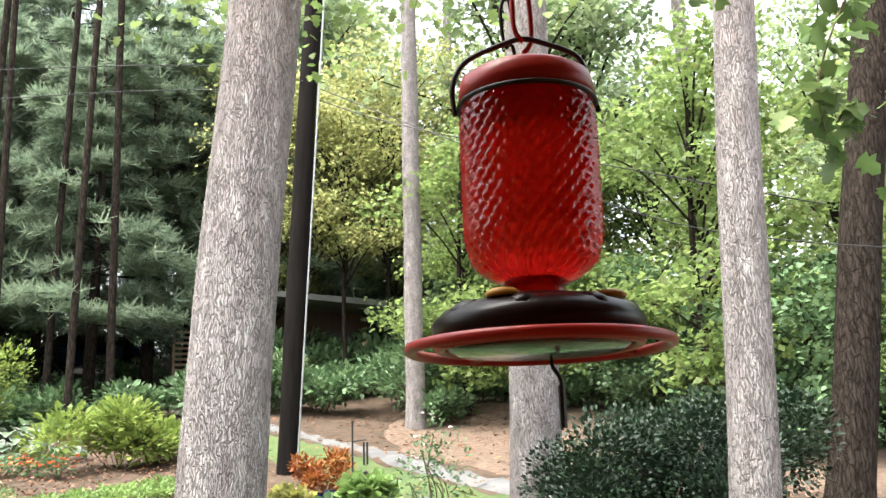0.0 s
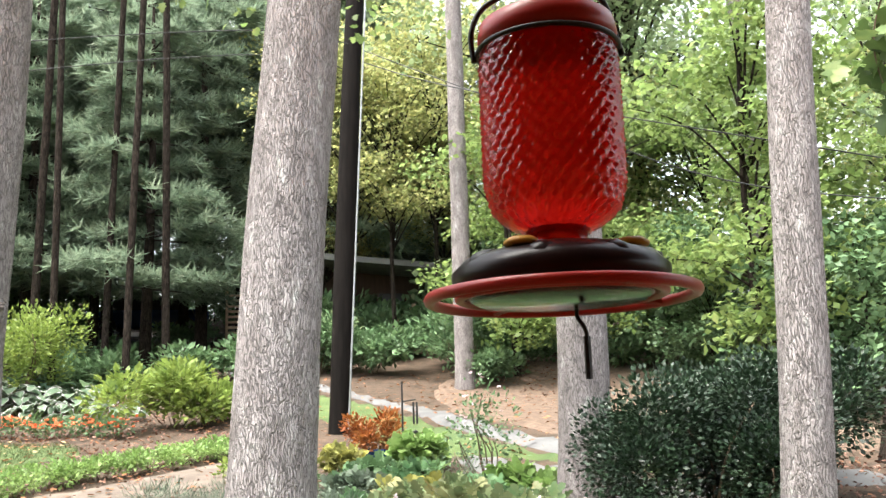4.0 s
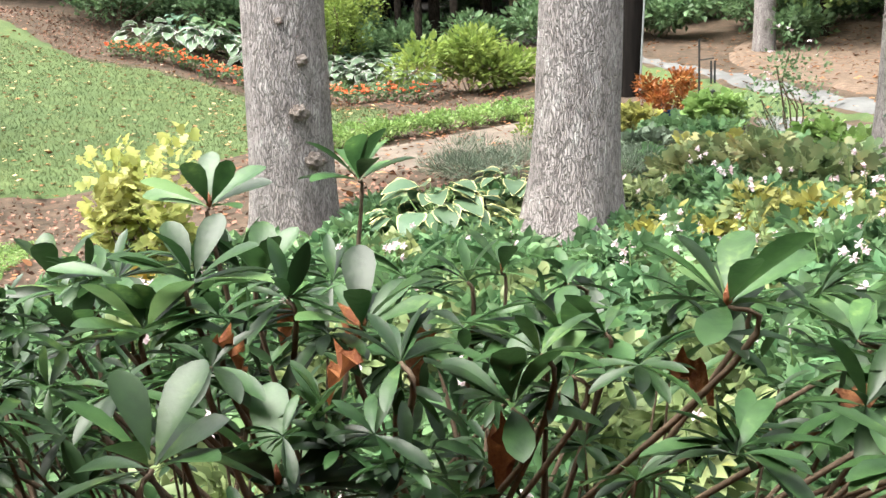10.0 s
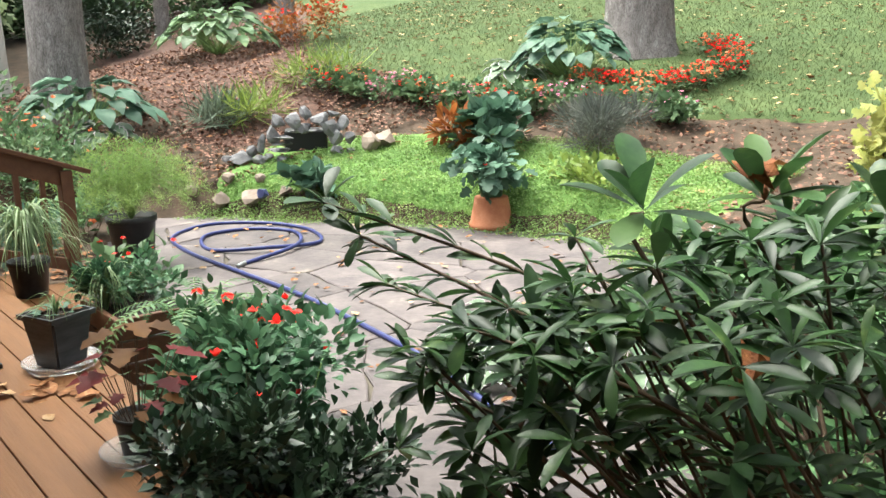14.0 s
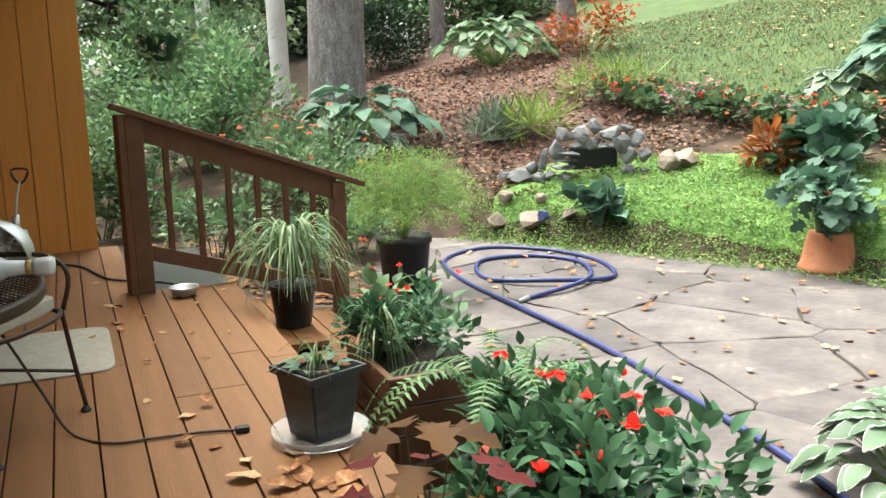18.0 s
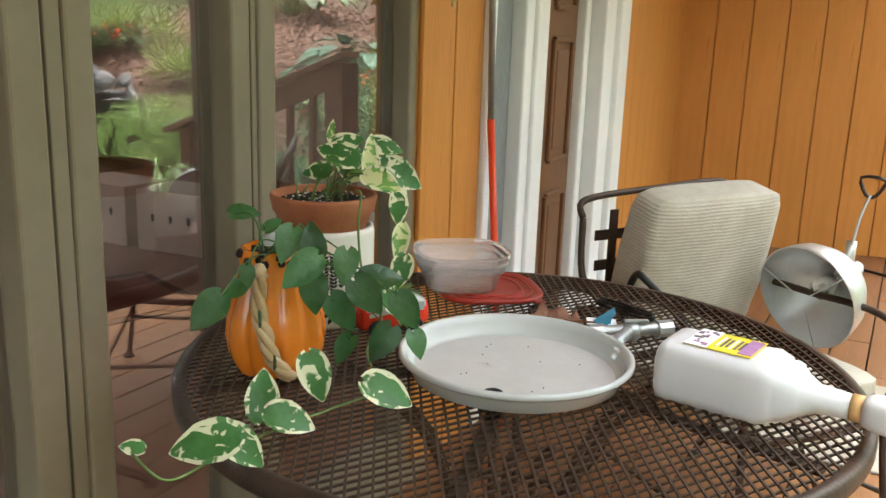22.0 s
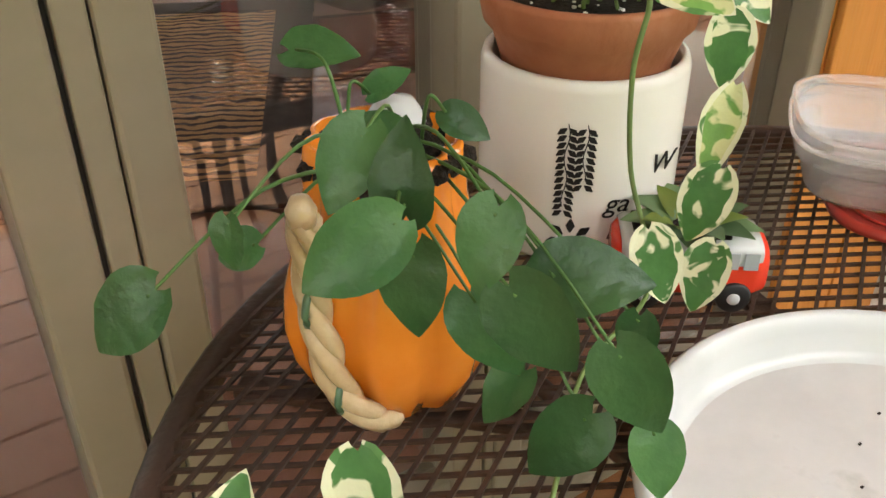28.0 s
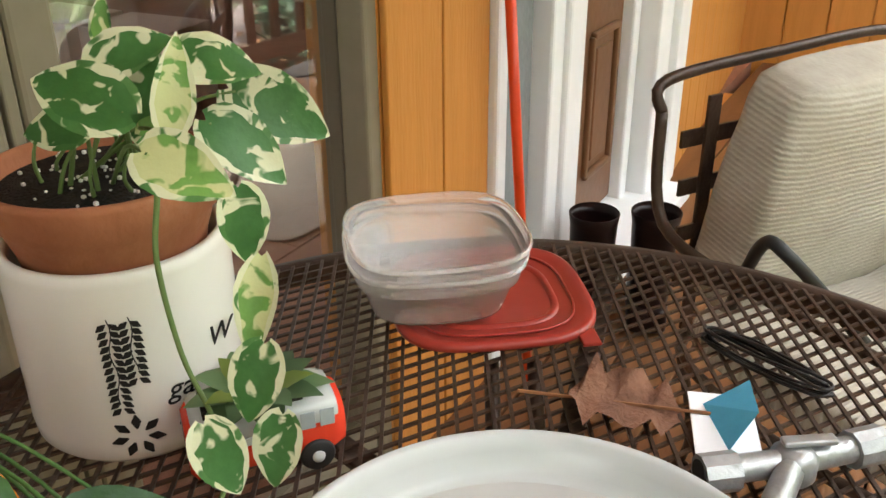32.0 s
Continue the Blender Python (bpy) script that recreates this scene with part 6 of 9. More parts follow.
for s, n, u0 in ((0, 13, -0.006), (1, 9, 0.010)):
    for k in range(n):
        z = 0.138 - 0.0066 * k
        for side in (-1, 1):
            print_leaf(u0 + side * 0.001, z, side * 0.9 if True else 0, 0.010)
    p = [on_crock(u0 + 0.002 * math.sin(k), 0.142 - 0.0066 * k)[0] for k in range(n)]
    part("printed_stem", tubed(p, 0.0006, 4), M_INK, crock)
for k in range(7):
    a = math.tau * k / 7
    print_leaf(0.002 + 0.008 * math.sin(a), 0.030 + 0.007 * math.cos(a), a * -1 + 3.14, 0.014)
for k, (txt, u, z, size) in enumerate([("ga", 0.030, 0.058, 0.026), ("ha", 0.034, 0.030, 0.026), ("W", 0.072, 0.088, 0.026)]):
    cu = bpy.data.curves.new("lettering", "FONT")
    cu.body, cu.size, cu.shear, cu.extrude = txt, size, 0.3, 0.0004
    cu.materials.append(M_INK)
    o = new("lettering", cu)
    o.parent = crock
    p, a = on_crock(u, z)
    o.matrix_local = Matrix.Translation(p) @ Matrix.Rotation(a, 4, "Z") @ Matrix.Rotation(radians(90), 4, "Y") @ Matrix.Rotation(radians(90), 4, "Z")
pot = thing("terracotta_pot", (CX, CY, TZ + 0.175), "terracotta pot of dark soil set in a cream crock", "pot")
part("pot", lathe(bmesh.new(), [(0.001, -0.10), (0.060, -0.10), (0.078, -0.002), (0.086, 0.022), (0.0935, 0.030), (0.0985, 0.055), (0.0975, 0.0595), (0.0925, 0.0605), (0.0895, 0.057), (0.086, 0.042), (0.001, 0.040)], 64), M_TERRA, pot, smooth=True)
soil = part("soil", lathe(bmesh.new(), [(0.0875, 0.041), (0.085, 0.046), (0.04, 0.051), (0.001, 0.048)], 32), M_POTSOIL, pot, "dark potting mix")
rp = random.Random(9)
M_PERL = material("white perlite", (0.75, 0.74, 0.70), (0.8, 0.79, 0.76), 0.9, 30, 0.1)
for k in range(70):
    a, d = rp.uniform(0, math.tau), 0.082 * math.sqrt(rp.random())
    s = rp.uniform(0.0018, 0.0036)
    part("perlite_grain", boxed((s, s, s), (d * math.cos(a), d * math.sin(a), 0.0505), s * 0.2), M_PERL, pot)


def variegated(name, green, cream, share=0.56):
    """Green leaf with sharp-edged cream patches."""
    m = material(name, green, (green[0] * 1.5, green[1] * 1.4, green[2] * 1.5), 0.35, 22, 0.1, vary=0.0, through_light=0.2, detail=1)
    n, l = m.node_tree.nodes, m.node_tree.links
    co, nz, rp2, mx = n.new("ShaderNodeTexCoord"), n.new("ShaderNodeTexNoise"), n.new("ShaderNodeValToRGB"), n.new("ShaderNodeMixRGB")
    nz.inputs["Scale"].default_value, nz.inputs["Detail"].default_value, nz.inputs["Distortion"].default_value = 42, 2.4, 0.9
    l.new(co.outputs["Object"], nz.inputs["Vector"])
    rp2.color_ramp.elements[0].position, rp2.color_ramp.elements[1].position = share - 0.01, share + 0.035
    l.new(nz.outputs[0], rp2.inputs[0])
    ramp = next(x for x in n if x.type == "VALTORGB" and x != rp2)
    mx.inputs["Color2"].default_value = rgb(*cream)
    l.new(rp2.outputs[0], mx.inputs[0])
    l.new(ramp.outputs[0], mx.inputs["Color1"])
    l.new(mx.outputs[0], n["Principled BSDF"].inputs["Base Color"])
    l.new(mx.outputs[0], next(x for x in n if x.type == "BSDF_TRANSLUCENT").inputs[0])
    return m


G_POTHOS = variegated("marbled pothos leaves", (0.045, 0.135, 0.036), (0.64, 0.65, 0.43), 0.585)
G_POTHOS2 = variegated("lime pothos leaves", (0.12, 0.26, 0.06), (0.58, 0.60, 0.30), 0.50)
G_CREAM = variegated("cream pothos margin", (0.06, 0.16, 0.045), (0.66, 0.67, 0.46), 0.43)
G_PHILO = leafy("heart leaves", (0.024, 0.094, 0.020), (0.046, 0.135, 0.030), 0.3, 0.5, through=0.16, scale=10, bump=0.25)
G_PHILO.node_tree.nodes["Principled BSDF"].inputs["Specular IOR Level"].default_value = 0.34
L_HEART = blade((-0.10, 0.0, 0.10, 0.28, 0.5, 0.72, 0.9, 1), (0.16, 0.34, 0.42, 0.44, 0.38, 0.25, 0.09, 0.005), 0.25, 0.16, 0.03)


E_HEART = edged_blade((-0.12, -0.06, 0.02, 0.10, 0.2, 0.32, 0.44, 0.56, 0.68, 0.8, 0.9, 0.96, 1), (0.10, 0.26, 0.355, 0.40, 0.42, 0.415, 0.385, 0.335, 0.265, 0.18, 0.10, 0.05, 0.004), 0.22, 0.22, 0.26, 0.05, 0.13)

E_OVAL = edged_blade((-0.07, -0.03, 0.04, 0.12, 0.22, 0.34, 0.46, 0.58, 0.7, 0.82, 0.91, 0.96, 1), (0.06, 0.18, 0.265, 0.315, 0.35, 0.36, 0.345, 0.31, 0.25, 0.17, 0.095, 0.05, 0.004), 0.18, 0.25, 0.26, 0.06, 0.08)
E_SLIM = edged_blade((-0.05, 0.05, 0.15, 0.3, 0.45, 0.6, 0.75, 0.88, 0.95, 1), (0.05, 0.13, 0.19, 0.22, 0.21, 0.18, 0.13, 0.07, 0.035, 0.004), 0.12, 0.5, 0.26, 0.05, 0.05)


def leaf_part(name, shape, p, d, size, mat, parent, up=(0, 0, 1), label="", rim=None):
    """One leaf, placed in the world, along d, its face towards up."""
    x = Vector(d).normalized()
    y = Vector(up).cross(x).normalized()
    z = x.cross(y)
    m = Matrix((x, y, z)).transposed()
    v = [tuple(Vector(p) - parent.matrix_world.translation + m @ Vector(q) * size) for q in shape[0]]
    o = part(name, (v, shape[1].tolist()), mat, parent, label, True)
    if rim:
        edge(o, shape[2], rim)
    return o


TOWARD = Vector((0.55, 0.62, 0.55))
pothos = thing("pothos", (CX, CY, TZ + 0.223), "variegated cream and green pothos trailing from its pot", "houseplant")
# leaf: middle, heading across and up as seen from the deck's end, length
SIDE, RISE, NEAR = Vector((-0.56, 0.80, 0.0)), Vector((-0.34, -0.23, 0.91)), Vector((0.75, 0.50, 0.42))
POTHOS = [(-4.138, -0.735, 1.045, -0.9, 0.4, 0.080), (-4.215, -0.760, 1.012, 0.05, -1, 0.078), (-4.200, -0.705, 1.040, 0.15, 1, 0.082), (-4.232, -0.808, 1.070, 0.15, 1, 0.045), (-4.232, -0.690, 1.050, 0.95, -0.15, 0.066), (-4.318, -0.705, 0.985, 0.9, -0.42, 0.096), (-4.245, -0.680, 0.978, 0.8, -0.6, 0.080), (-4.140, -0.640, 1.005, 0.85, -0.4, 0.072), (-4.155, -0.790, 1.005, -1, -0.05, 0.055), (-4.215, -0.760, 1.055, 0.8, 0.35, 0.066), (-4.178, -0.632, 0.950, 0.1, -1, 0.058), (-4.166, -0.620, 0.892, -0.15, -1, 0.082), (-4.135, -0.600, 0.852, -0.3, -1, 0.062), (-4.095, -0.597, 0.815, 0.4, -0.9, 0.060), (-4.150, -0.600, 0.782, -0.2, -1, 0.060)]
rp = random.Random(21)
core = Vector((CX, CY, TZ + 0.223))
for k, (x, y, z, across, rise, size) in enumerate(POTHOS):
    d = (SIDE * across + RISE * rise).normalized() + NEAR * rp.uniform(-0.15, 0.35)
    base = Vector((x, y, z)) - d.normalized() * size * 0.45
    face = NEAR + Vector((rp.uniform(-.35, .35), rp.uniform(-.35, .35), rp.uniform(0.1, 0.6)))
    narrow = k in (2, 3, 11)
    leaf_part("leaf", E_SLIM if narrow else E_OVAL, base, d, size * 0.9, G_POTHOS2 if narrow or k == 7 else G_POTHOS, pothos, face, "", G_CREAM)
    if k > 9:
        continue
    root = core + Vector((rp.uniform(-0.03, 0.03), rp.uniform(-0.03, 0.03), -0.005))
    part("stem", tubed([q - core for q in curve_pts([root, root.lerp(base, 0.55) + Vector((0, 0, 0.018)), base], 5)], 0.0022, 6, 0.0014), M_GREENSTEM, pothos, smooth=True)
for k in range(9):
    a = 0.7 * k
    root = core + Vector((0.045 * math.cos(a), 0.045 * math.sin(a), -0.004))
    tip = root + Vector((rp.uniform(-0.03, 0.03), rp.uniform(-0.03, 0.03), rp.uniform(0.03, 0.07)))
    part("stem", tubed([q - core for q in curve_pts([root, root.lerp(tip, 0.5) + Vector((0.008, 0, 0)), tip], 4)], 0.002, 6, 0.0012), M_GREENSTEM, pothos, smooth=True)
    if k % 3 == 0:
        leaf_part("leaf", E_HEART, tip, (math.cos(a), math.sin(a), 0.3), 0.03, G_POTHOS2, pothos, NEAR)
vine = [(CX + 0.03, CY + 0.09, 0.975), (-4.165, -0.700, 0.97), (-4.152, -0.697, 0.92), (-4.155, -0.690, 0.84), (-4.150, -0.66, 0.79), (-4.125, -0.63, 0.76), (-4.03, -0.60, 0.745), (-3.90, -0.50, 0.750), (-3.80, -0.51, 0.752), (-3.72, -0.535, 0.750), (-3.62, -0.555, 0.745), (-3.548, -0.565, 0.745), (-3.54, -0.61, 0.770)]
part("vine", tubed([Vector(q) - core for q in curve_pts(vine, 7)], 0.0024, 7, 0.0016), M_GREENSTEM, pothos, "long trailing green vine", True)
TRAIL = [(-3.750, -0.588, 0.772, 0.0, 1, 0.074), (-3.821, -0.552, 0.782, 0.35, -1, 0.074), (-3.837, -0.444, 0.778, 0.9, -0.4, 0.078), (-3.712, -0.513, 0.770, 0.95, -0.3, 0.068), (-3.600, -0.556, 0.772, -1, -0.15, 0.088), (-3.651, -0.540, 0.750, 0.75, -0.65, 0.070), (-3.546, -0.617, 0.774, -0.95, 0.2, 0.032)]
for k, (x, y, z, across, rise, size) in enumerate(TRAIL):
    d = (SIDE * across + RISE * rise).normalized()
    leaf_part("leaf", E_OVAL, Vector((x, y, z)) - d * size * 0.40, d, size * 0.9, G_POTHOS, pothos, NEAR + Vector((0, 0, 0.5)), "", G_CREAM)

M_PUMP = material("orange glazed ceramic", (0.62, 0.17, 0.015), (0.70, 0.23, 0.03), 0.18, 6, 0.05, c=(0.55, 0.13, 0.01), coat=0.4)
M_VINE = material("cream glazed vine", (0.42, 0.30, 0.16), (0.52, 0.40, 0.24), 0.3, 14, 0.2)
PX, PY = -3.932, -0.706
pumpkin = thing("pumpkin_planter", (PX, PY, TZ), "glazed orange ceramic pumpkin planter with a moulded cream vine", "planter")
part("body", lathe(bmesh.new(), [(0.001, 0.0), (0.045, 0.0), (0.063, 0.010), (0.075, 0.036), (0.079, 0.062), (0.076, 0.090), (0.069, 0.115), (0.061, 0.140), (0.056, 0.165), (0.055, 0.190), (0.052, 0.203), (0.048, 0.203), (0.046, 0.18), (0.001, 0.175)], 72, ribs=9, rib=0.11), M_PUMP, pumpkin, smooth=True)
part("soil", lathe(bmesh.new(), [(0.047, 0.188), (0.03, 0.200), (0.001, 0.197)], 24), M_POTSOIL, pumpkin)
pf = math.atan2(-0.25 - PY, -3.60 - PX) - 0.45
vp = [(0.084, 0.180, -0.10), (0.078, 0.150, -0.16), (0.079, 0.115, -0.14), (0.083, 0.085, -0.02), (0.084, 0.055, 0.08), (0.079, 0.030, 0.28), (0.066, 0.014, 0.45)]
spine = curve_pts([(r_ * math.cos(pf + a), r_ * math.sin(pf + a), z) for r_, z, a in vp], 8)
for strand in (0, 1, 2):
    line = []
    for k, q in enumerate(spine):
        ph = k * 0.26 + strand * math.tau / 3
        out = Vector((q.x, q.y, 0)).normalized()
        line.append(q + out * 0.0045 * math.cos(ph) + Vector((-out.y, out.x, 0)) * 0.0065 * math.sin(ph))
    part("vine", tubed(line, 0.0066, 8, 0.0075), M_VINE, pumpkin, "moulded twisting cream vine", True)
part("vine_knob", lathe(bmesh.new(), [(0.001, 0), (0.009, 0.002), (0.010, 0.012), (0.006, 0.02), (0.001, 0.021)], 14, (0.085 * math.cos(pf - 0.10), 0.085 * math.sin(pf - 0.10), 0.176)), M_VINE, pumpkin, smooth=True)
M_BAND = material("green glaze", (0.05, 0.10, 0.05), (0.08, 0.14, 0.07), 0.3)
for r_, z, a in ((0.081, 0.112, -0.14), (0.083, 0.048, 0.12)):
    part("vine_band", tubed([(r_ * math.cos(pf + a) + 0.0125 * math.cos(math.tau * k / 16) * 0.7, r_ * math.sin(pf + a) + 0.0125 * math.cos(math.tau * k / 16) * 0.7, z + 0.0125 * math.sin(math.tau * k / 16)) for k in range(16)], 0.0028, 6, None, True), M_BAND, pumpkin, smooth=True)
part("ghost_figure", lathe(bmesh.new(), [(0.001, 0.158), (0.016, 0.16), (0.025, 0.18), (0.024, 0.197), (0.013, 0.213), (0.001, 0.216)], 20, (-0.026, -0.026, 0.0)), M_CERAMIC, pumpkin, "rounded white ceramic figure", True)
clods = bmesh.new()
rs = random.Random(12)
for k in range(60):
    a, d = rs.uniform(0, math.tau), 0.058 * math.sqrt(rs.random())
    c = rs.uniform(0.004, 0.010)
    bmesh.ops.create_icosphere(clods, subdivisions=1, radius=c, matrix=pose(d * math.cos(a), d * math.sin(a), 0.186 + rs.uniform(0, 0.012), rs.uniform(0, 90), rs.uniform(0, 90), 0))
part("loose_soil", clods, M_POTSOIL, pumpkin, "crumbly dark soil heaped at the rim")["kind"] = "stuff"
philo = thing("heartleaf_philodendron", (PX, PY, TZ + 0.195), "heart-leaved dark green philodendron spilling from a pumpkin planter", "houseplant")
# middle of each leaf, heading across and up, length
PHILO = [(-3.913, -0.744, 0.977, 0.95, 0.15, 0.056), (-3.880, -0.600, 0.962, -0.15, 1, 0.064), (-3.840, -0.590, 0.925, -0.7, -0.7, 0.086), (-3.885, -0.600, 0.875, 0.1, -1, 0.070), (-3.908, -0.562, 0.917, -0.1, -1, 0.062), (-3.966, -0.531, 0.895, 1, 0.15, 0.076), (-3.926, -0.531, 0.873, 0.7, -0.75, 0.078), (-3.736, -0.673, 0.875, -0.65, -0.75, 0.072), (-3.814, -0.691, 0.885, -0.9, -0.4, 0.044), (-3.798, -0.650, 0.915, 0.1, -1, 0.038), (-3.923, -0.509, 0.806, -0.5, -0.8, 0.070), (-3.952, -0.480, 0.852, 0.55, -0.8, 0.070), (-3.931, -0.579, 0.838, 0.6, -0.75, 0.074), (-3.945, -0.590, 0.775, -0.5, -0.8, 0.058), (-3.862, -0.632, 0.950, -0.3, -1, 0.064), (-3.961, -0.654, 0.945, 0.95, -0.35, 0.044), (-3.965, -0.470, 0.800, 0.3, -0.95, 0.052), (-3.985, -0.515, 0.850, 0.05, -1, 0.042), (-3.945, -0.720, 0.955, 0.75, 0.65, 0.042), (-3.900, -0.660, 0.955, -0.6, 0.3, 0.05)]
M_PETIOLE = material("dark green petioles", (0.045, 0.11, 0.028), (0.075, 0.15, 0.04), 0.5, 20, 0.1)
core2 = Vector((PX, PY, TZ + 0.195))
for k, (x, y, z, across, rise, size) in enumerate(PHILO):
    d = (SIDE * across + RISE * rise).normalized() + NEAR * rp.uniform(-0.2, 0.25)
    base = Vector((x, y, z)) - d.normalized() * size * 0.34
    leaf_part("leaf", E_OVAL if k in (2, 15, 18) else E_HEART, base, d, size * 0.74, G_PHILO, philo, NEAR + Vector((rp.uniform(-.35, .35), rp.uniform(-.35, .35), rp.uniform(0.0, 0.5))))
    root = core2 + Vector((0.025 * math.cos(k), 0.025 * math.sin(k), 0.0))
    mid = root.lerp(base, 0.5) + Vector((0.008 * math.sin(k * 2.2), 0.008 * math.cos(k * 1.7), 0.028))
    part("stem", tubed([q - core2 for q in curve_pts([root, mid, base], 6)], 0.0015, 6, 0.0011), M_PETIOLE, philo, smooth=True)

BUSX, BUSY = -4.20, -0.655
bus = thing("bus_planter", (BUSX, BUSY, TZ), "red and white ceramic bus-shaped planter", "planter", turn=141)
M_REDGLAZE = material("red glaze", (0.62, 0.035, 0.015), (0.70, 0.06, 0.03), 0.2, 6, 0.05)
part("body", rounded_loft([(-0.065, 0.026, 0.022, 3), (-0.060, 0.029, 0.026, 4), (0.05, 0.029, 0.026, 4), (0.062, 0.026, 0.022, 3)]), M_REDGLAZE, bus, smooth=True).location = (0, 0, 0.036)
part("roof_band", rounded_loft([(-0.060, 0.0275, 0.011, 3), (-0.055, 0.0297, 0.013, 4), (0.045, 0.0297, 0.013, 4), (0.056, 0.0275, 0.010, 3)]), M_CERAMIC, bus, "white upper body", True).location = (0, 0, 0.053)
for s in (-1, 1):
    part("stripe", boxed((0.075, 0.001, 0.007), (-0.008, s * 0.0302, 0.046), 0, Matrix.Rotation(radians(-8), 4, "Y")), M_CERAMIC, bus)
    for x in (0.030, 0.046):
        part("window", boxed((0.012, 0.0012, 0.016), (x, s * 0.0302, 0.051), 0.0004), material("grey window", (0.30, 0.33, 0.34), (0.36, 0.39, 0.4), 0.3), bus)
    for x in (-0.038, 0.036):
        w = part("wheel", lathe(bmesh.new(), [(0.001, 0), (0.013, 0), (0.015, 0.003), (0.013, 0.006), (0.001, 0.006)], 24), M_DARK, bus, "black wheel", True)
        w.matrix_local = Matrix.Translation((x, s * 0.0275, 0.0155)) @ Matrix.Rotation(radians(-90 * s), 4, "X")
        h = part("hub", lathe(bmesh.new(), [(0.001, 0.004), (0.006, 0.005), (0.005, 0.0075), (0.001, 0.008)], 16), M_CERAMIC, w, "white hub", True)
part("soil", boxed((0.08, 0.04, 0.006), (-0.01, 0, 0.066), 0.002), M_POTSOIL, bus)
succ = thing("succulent", (BUSX + 0.005, BUSY - 0.005, TZ + 0.066), "green rosette succulent in a bus planter", "houseplant")
for k in range(16):
    a, e = k * 2.4, 0.25 + 0.055 * k
    leaf_part("leaf", L_HOSTA, Vector((BUSX + 0.005 + 0.012 * math.cos(a), BUSY + 0.012 * math.sin(a), TZ + 0.068)), (math.cos(a), math.sin(a), e), 0.05 - 0.001 * k, G_LIME if k > 12 else G_SHRUB, succ)

M_CLEAR = material("cloudy clear plastic", (0.96, 0.955, 0.95), (0.98, 0.975, 0.97), 0.2, 4, 0.03)
pl = M_CLEAR.node_tree.nodes["Principled BSDF"]
pl.inputs["Transmission Weight"].default_value, pl.inputs["IOR"].default_value, pl.inputs["Roughness"].default_value = 0.82, 1.12, 0.12
M_LIDRED = material("red translucent lid", (0.26, 0.028, 0.020), (0.32, 0.038, 0.027), 0.3, 4, 0.03)


def tray_loft(secs, seg=40):
    bm = bmesh.new()
    rings = []
    for w, z, q in secs:
        rings.append([bm.verts.new((w * math.copysign(abs(math.cos(a)) ** (2 / q), math.cos(a)), w * math.copysign(abs(math.sin(a)) ** (2 / q), math.sin(a)), z)) for a in [math.tau * k / seg for k in range(seg)]])
    for a, b in zip(rings, rings[1:]):
        for k in range(seg):
            bm.faces.new((a[k], a[(k + 1) % seg], b[(k + 1) % seg], b[k]))
    bm.faces.new(rings[0][::-1])
    bm.faces.new(rings[-1])
    return bm


lid = thing("plastic_lid", (-4.530, -0.615, TZ), "flat red plastic container lid lying on the table", "lid", turn=38)
part("lid", tray_loft([(0.104, 0.001, 3.4), (0.110, 0.004, 3.4), (0.110, 0.010, 3.4), (0.104, 0.013, 3.4), (0.097, 0.008, 3.4), (0.02, 0.0075, 3)]), M_LIDRED, lid, smooth=True)
ring_bm = tray_loft([(0.074, 0.0072, 3.2), (0.071, 0.0108, 3.2), (0.067, 0.0108, 3.2), (0.064, 0.0072, 3.2)])
bmesh.ops.delete(ring_bm, geom=[q for q in ring_bm.faces if len(q.verts) > 4], context="FACES_ONLY")
part("stacking_ring", ring_bm, M_LIDRED, lid, "", True)
part("rib_ring", tubed([(0.088 * math.copysign(abs(math.cos(a)) ** 0.62, math.cos(a)), 0.088 * math.copysign(abs(math.sin(a)) ** 0.62, math.sin(a)), 0.0095) for a in [math.tau * k / 48 for k in range(48)]], 0.0018, 5, None, True), M_LIDRED, lid, smooth=True)
part("pull_tab", boxed((0.03, 0.02, 0.004), (0.102, 0.085, 0.006), 0.0015), M_LIDRED, lid)
for k in range(2):
    c = thing("food_container", (-4.494 - 0.004 * k, -0.663, TZ + 0.013 + 0.013 * k), "clear square plastic food container, stacked in another" if k else "clear square plastic food container on a red lid", "container", "stacked food containers", turn=38 + 3 * k)
    part("tub", tray_loft([(0.066, 0.0, 3.2), (0.072, 0.004, 3.2), (0.084, 0.040, 3.2), (0.089, 0.042, 3.2), (0.091, 0.058, 3.2), (0.090, 0.0585, 3.2), (0.088, 0.0435, 3.2), (0.0825, 0.042, 3.2), (0.070, 0.006, 3.2), (0.064, 0.0025, 3.2)]), M_CLEAR, c, smooth=True)
    rim_bm = tray_loft([(0.0905, 0.0585, 3.2), (0.096, 0.060, 3.2), (0.097, 0.065, 3.2), (0.094, 0.0655, 3.2), (0.0895, 0.0605, 3.2), (0.0905, 0.0585, 3.2)])
    bmesh.ops.delete(rim_bm, geom=[q for q in rim_bm.faces if len(q.verts) > 4], context="FACES_ONLY")
    part("rim", rim_bm, M_CLEAR, c, "clear rolled rim", True)

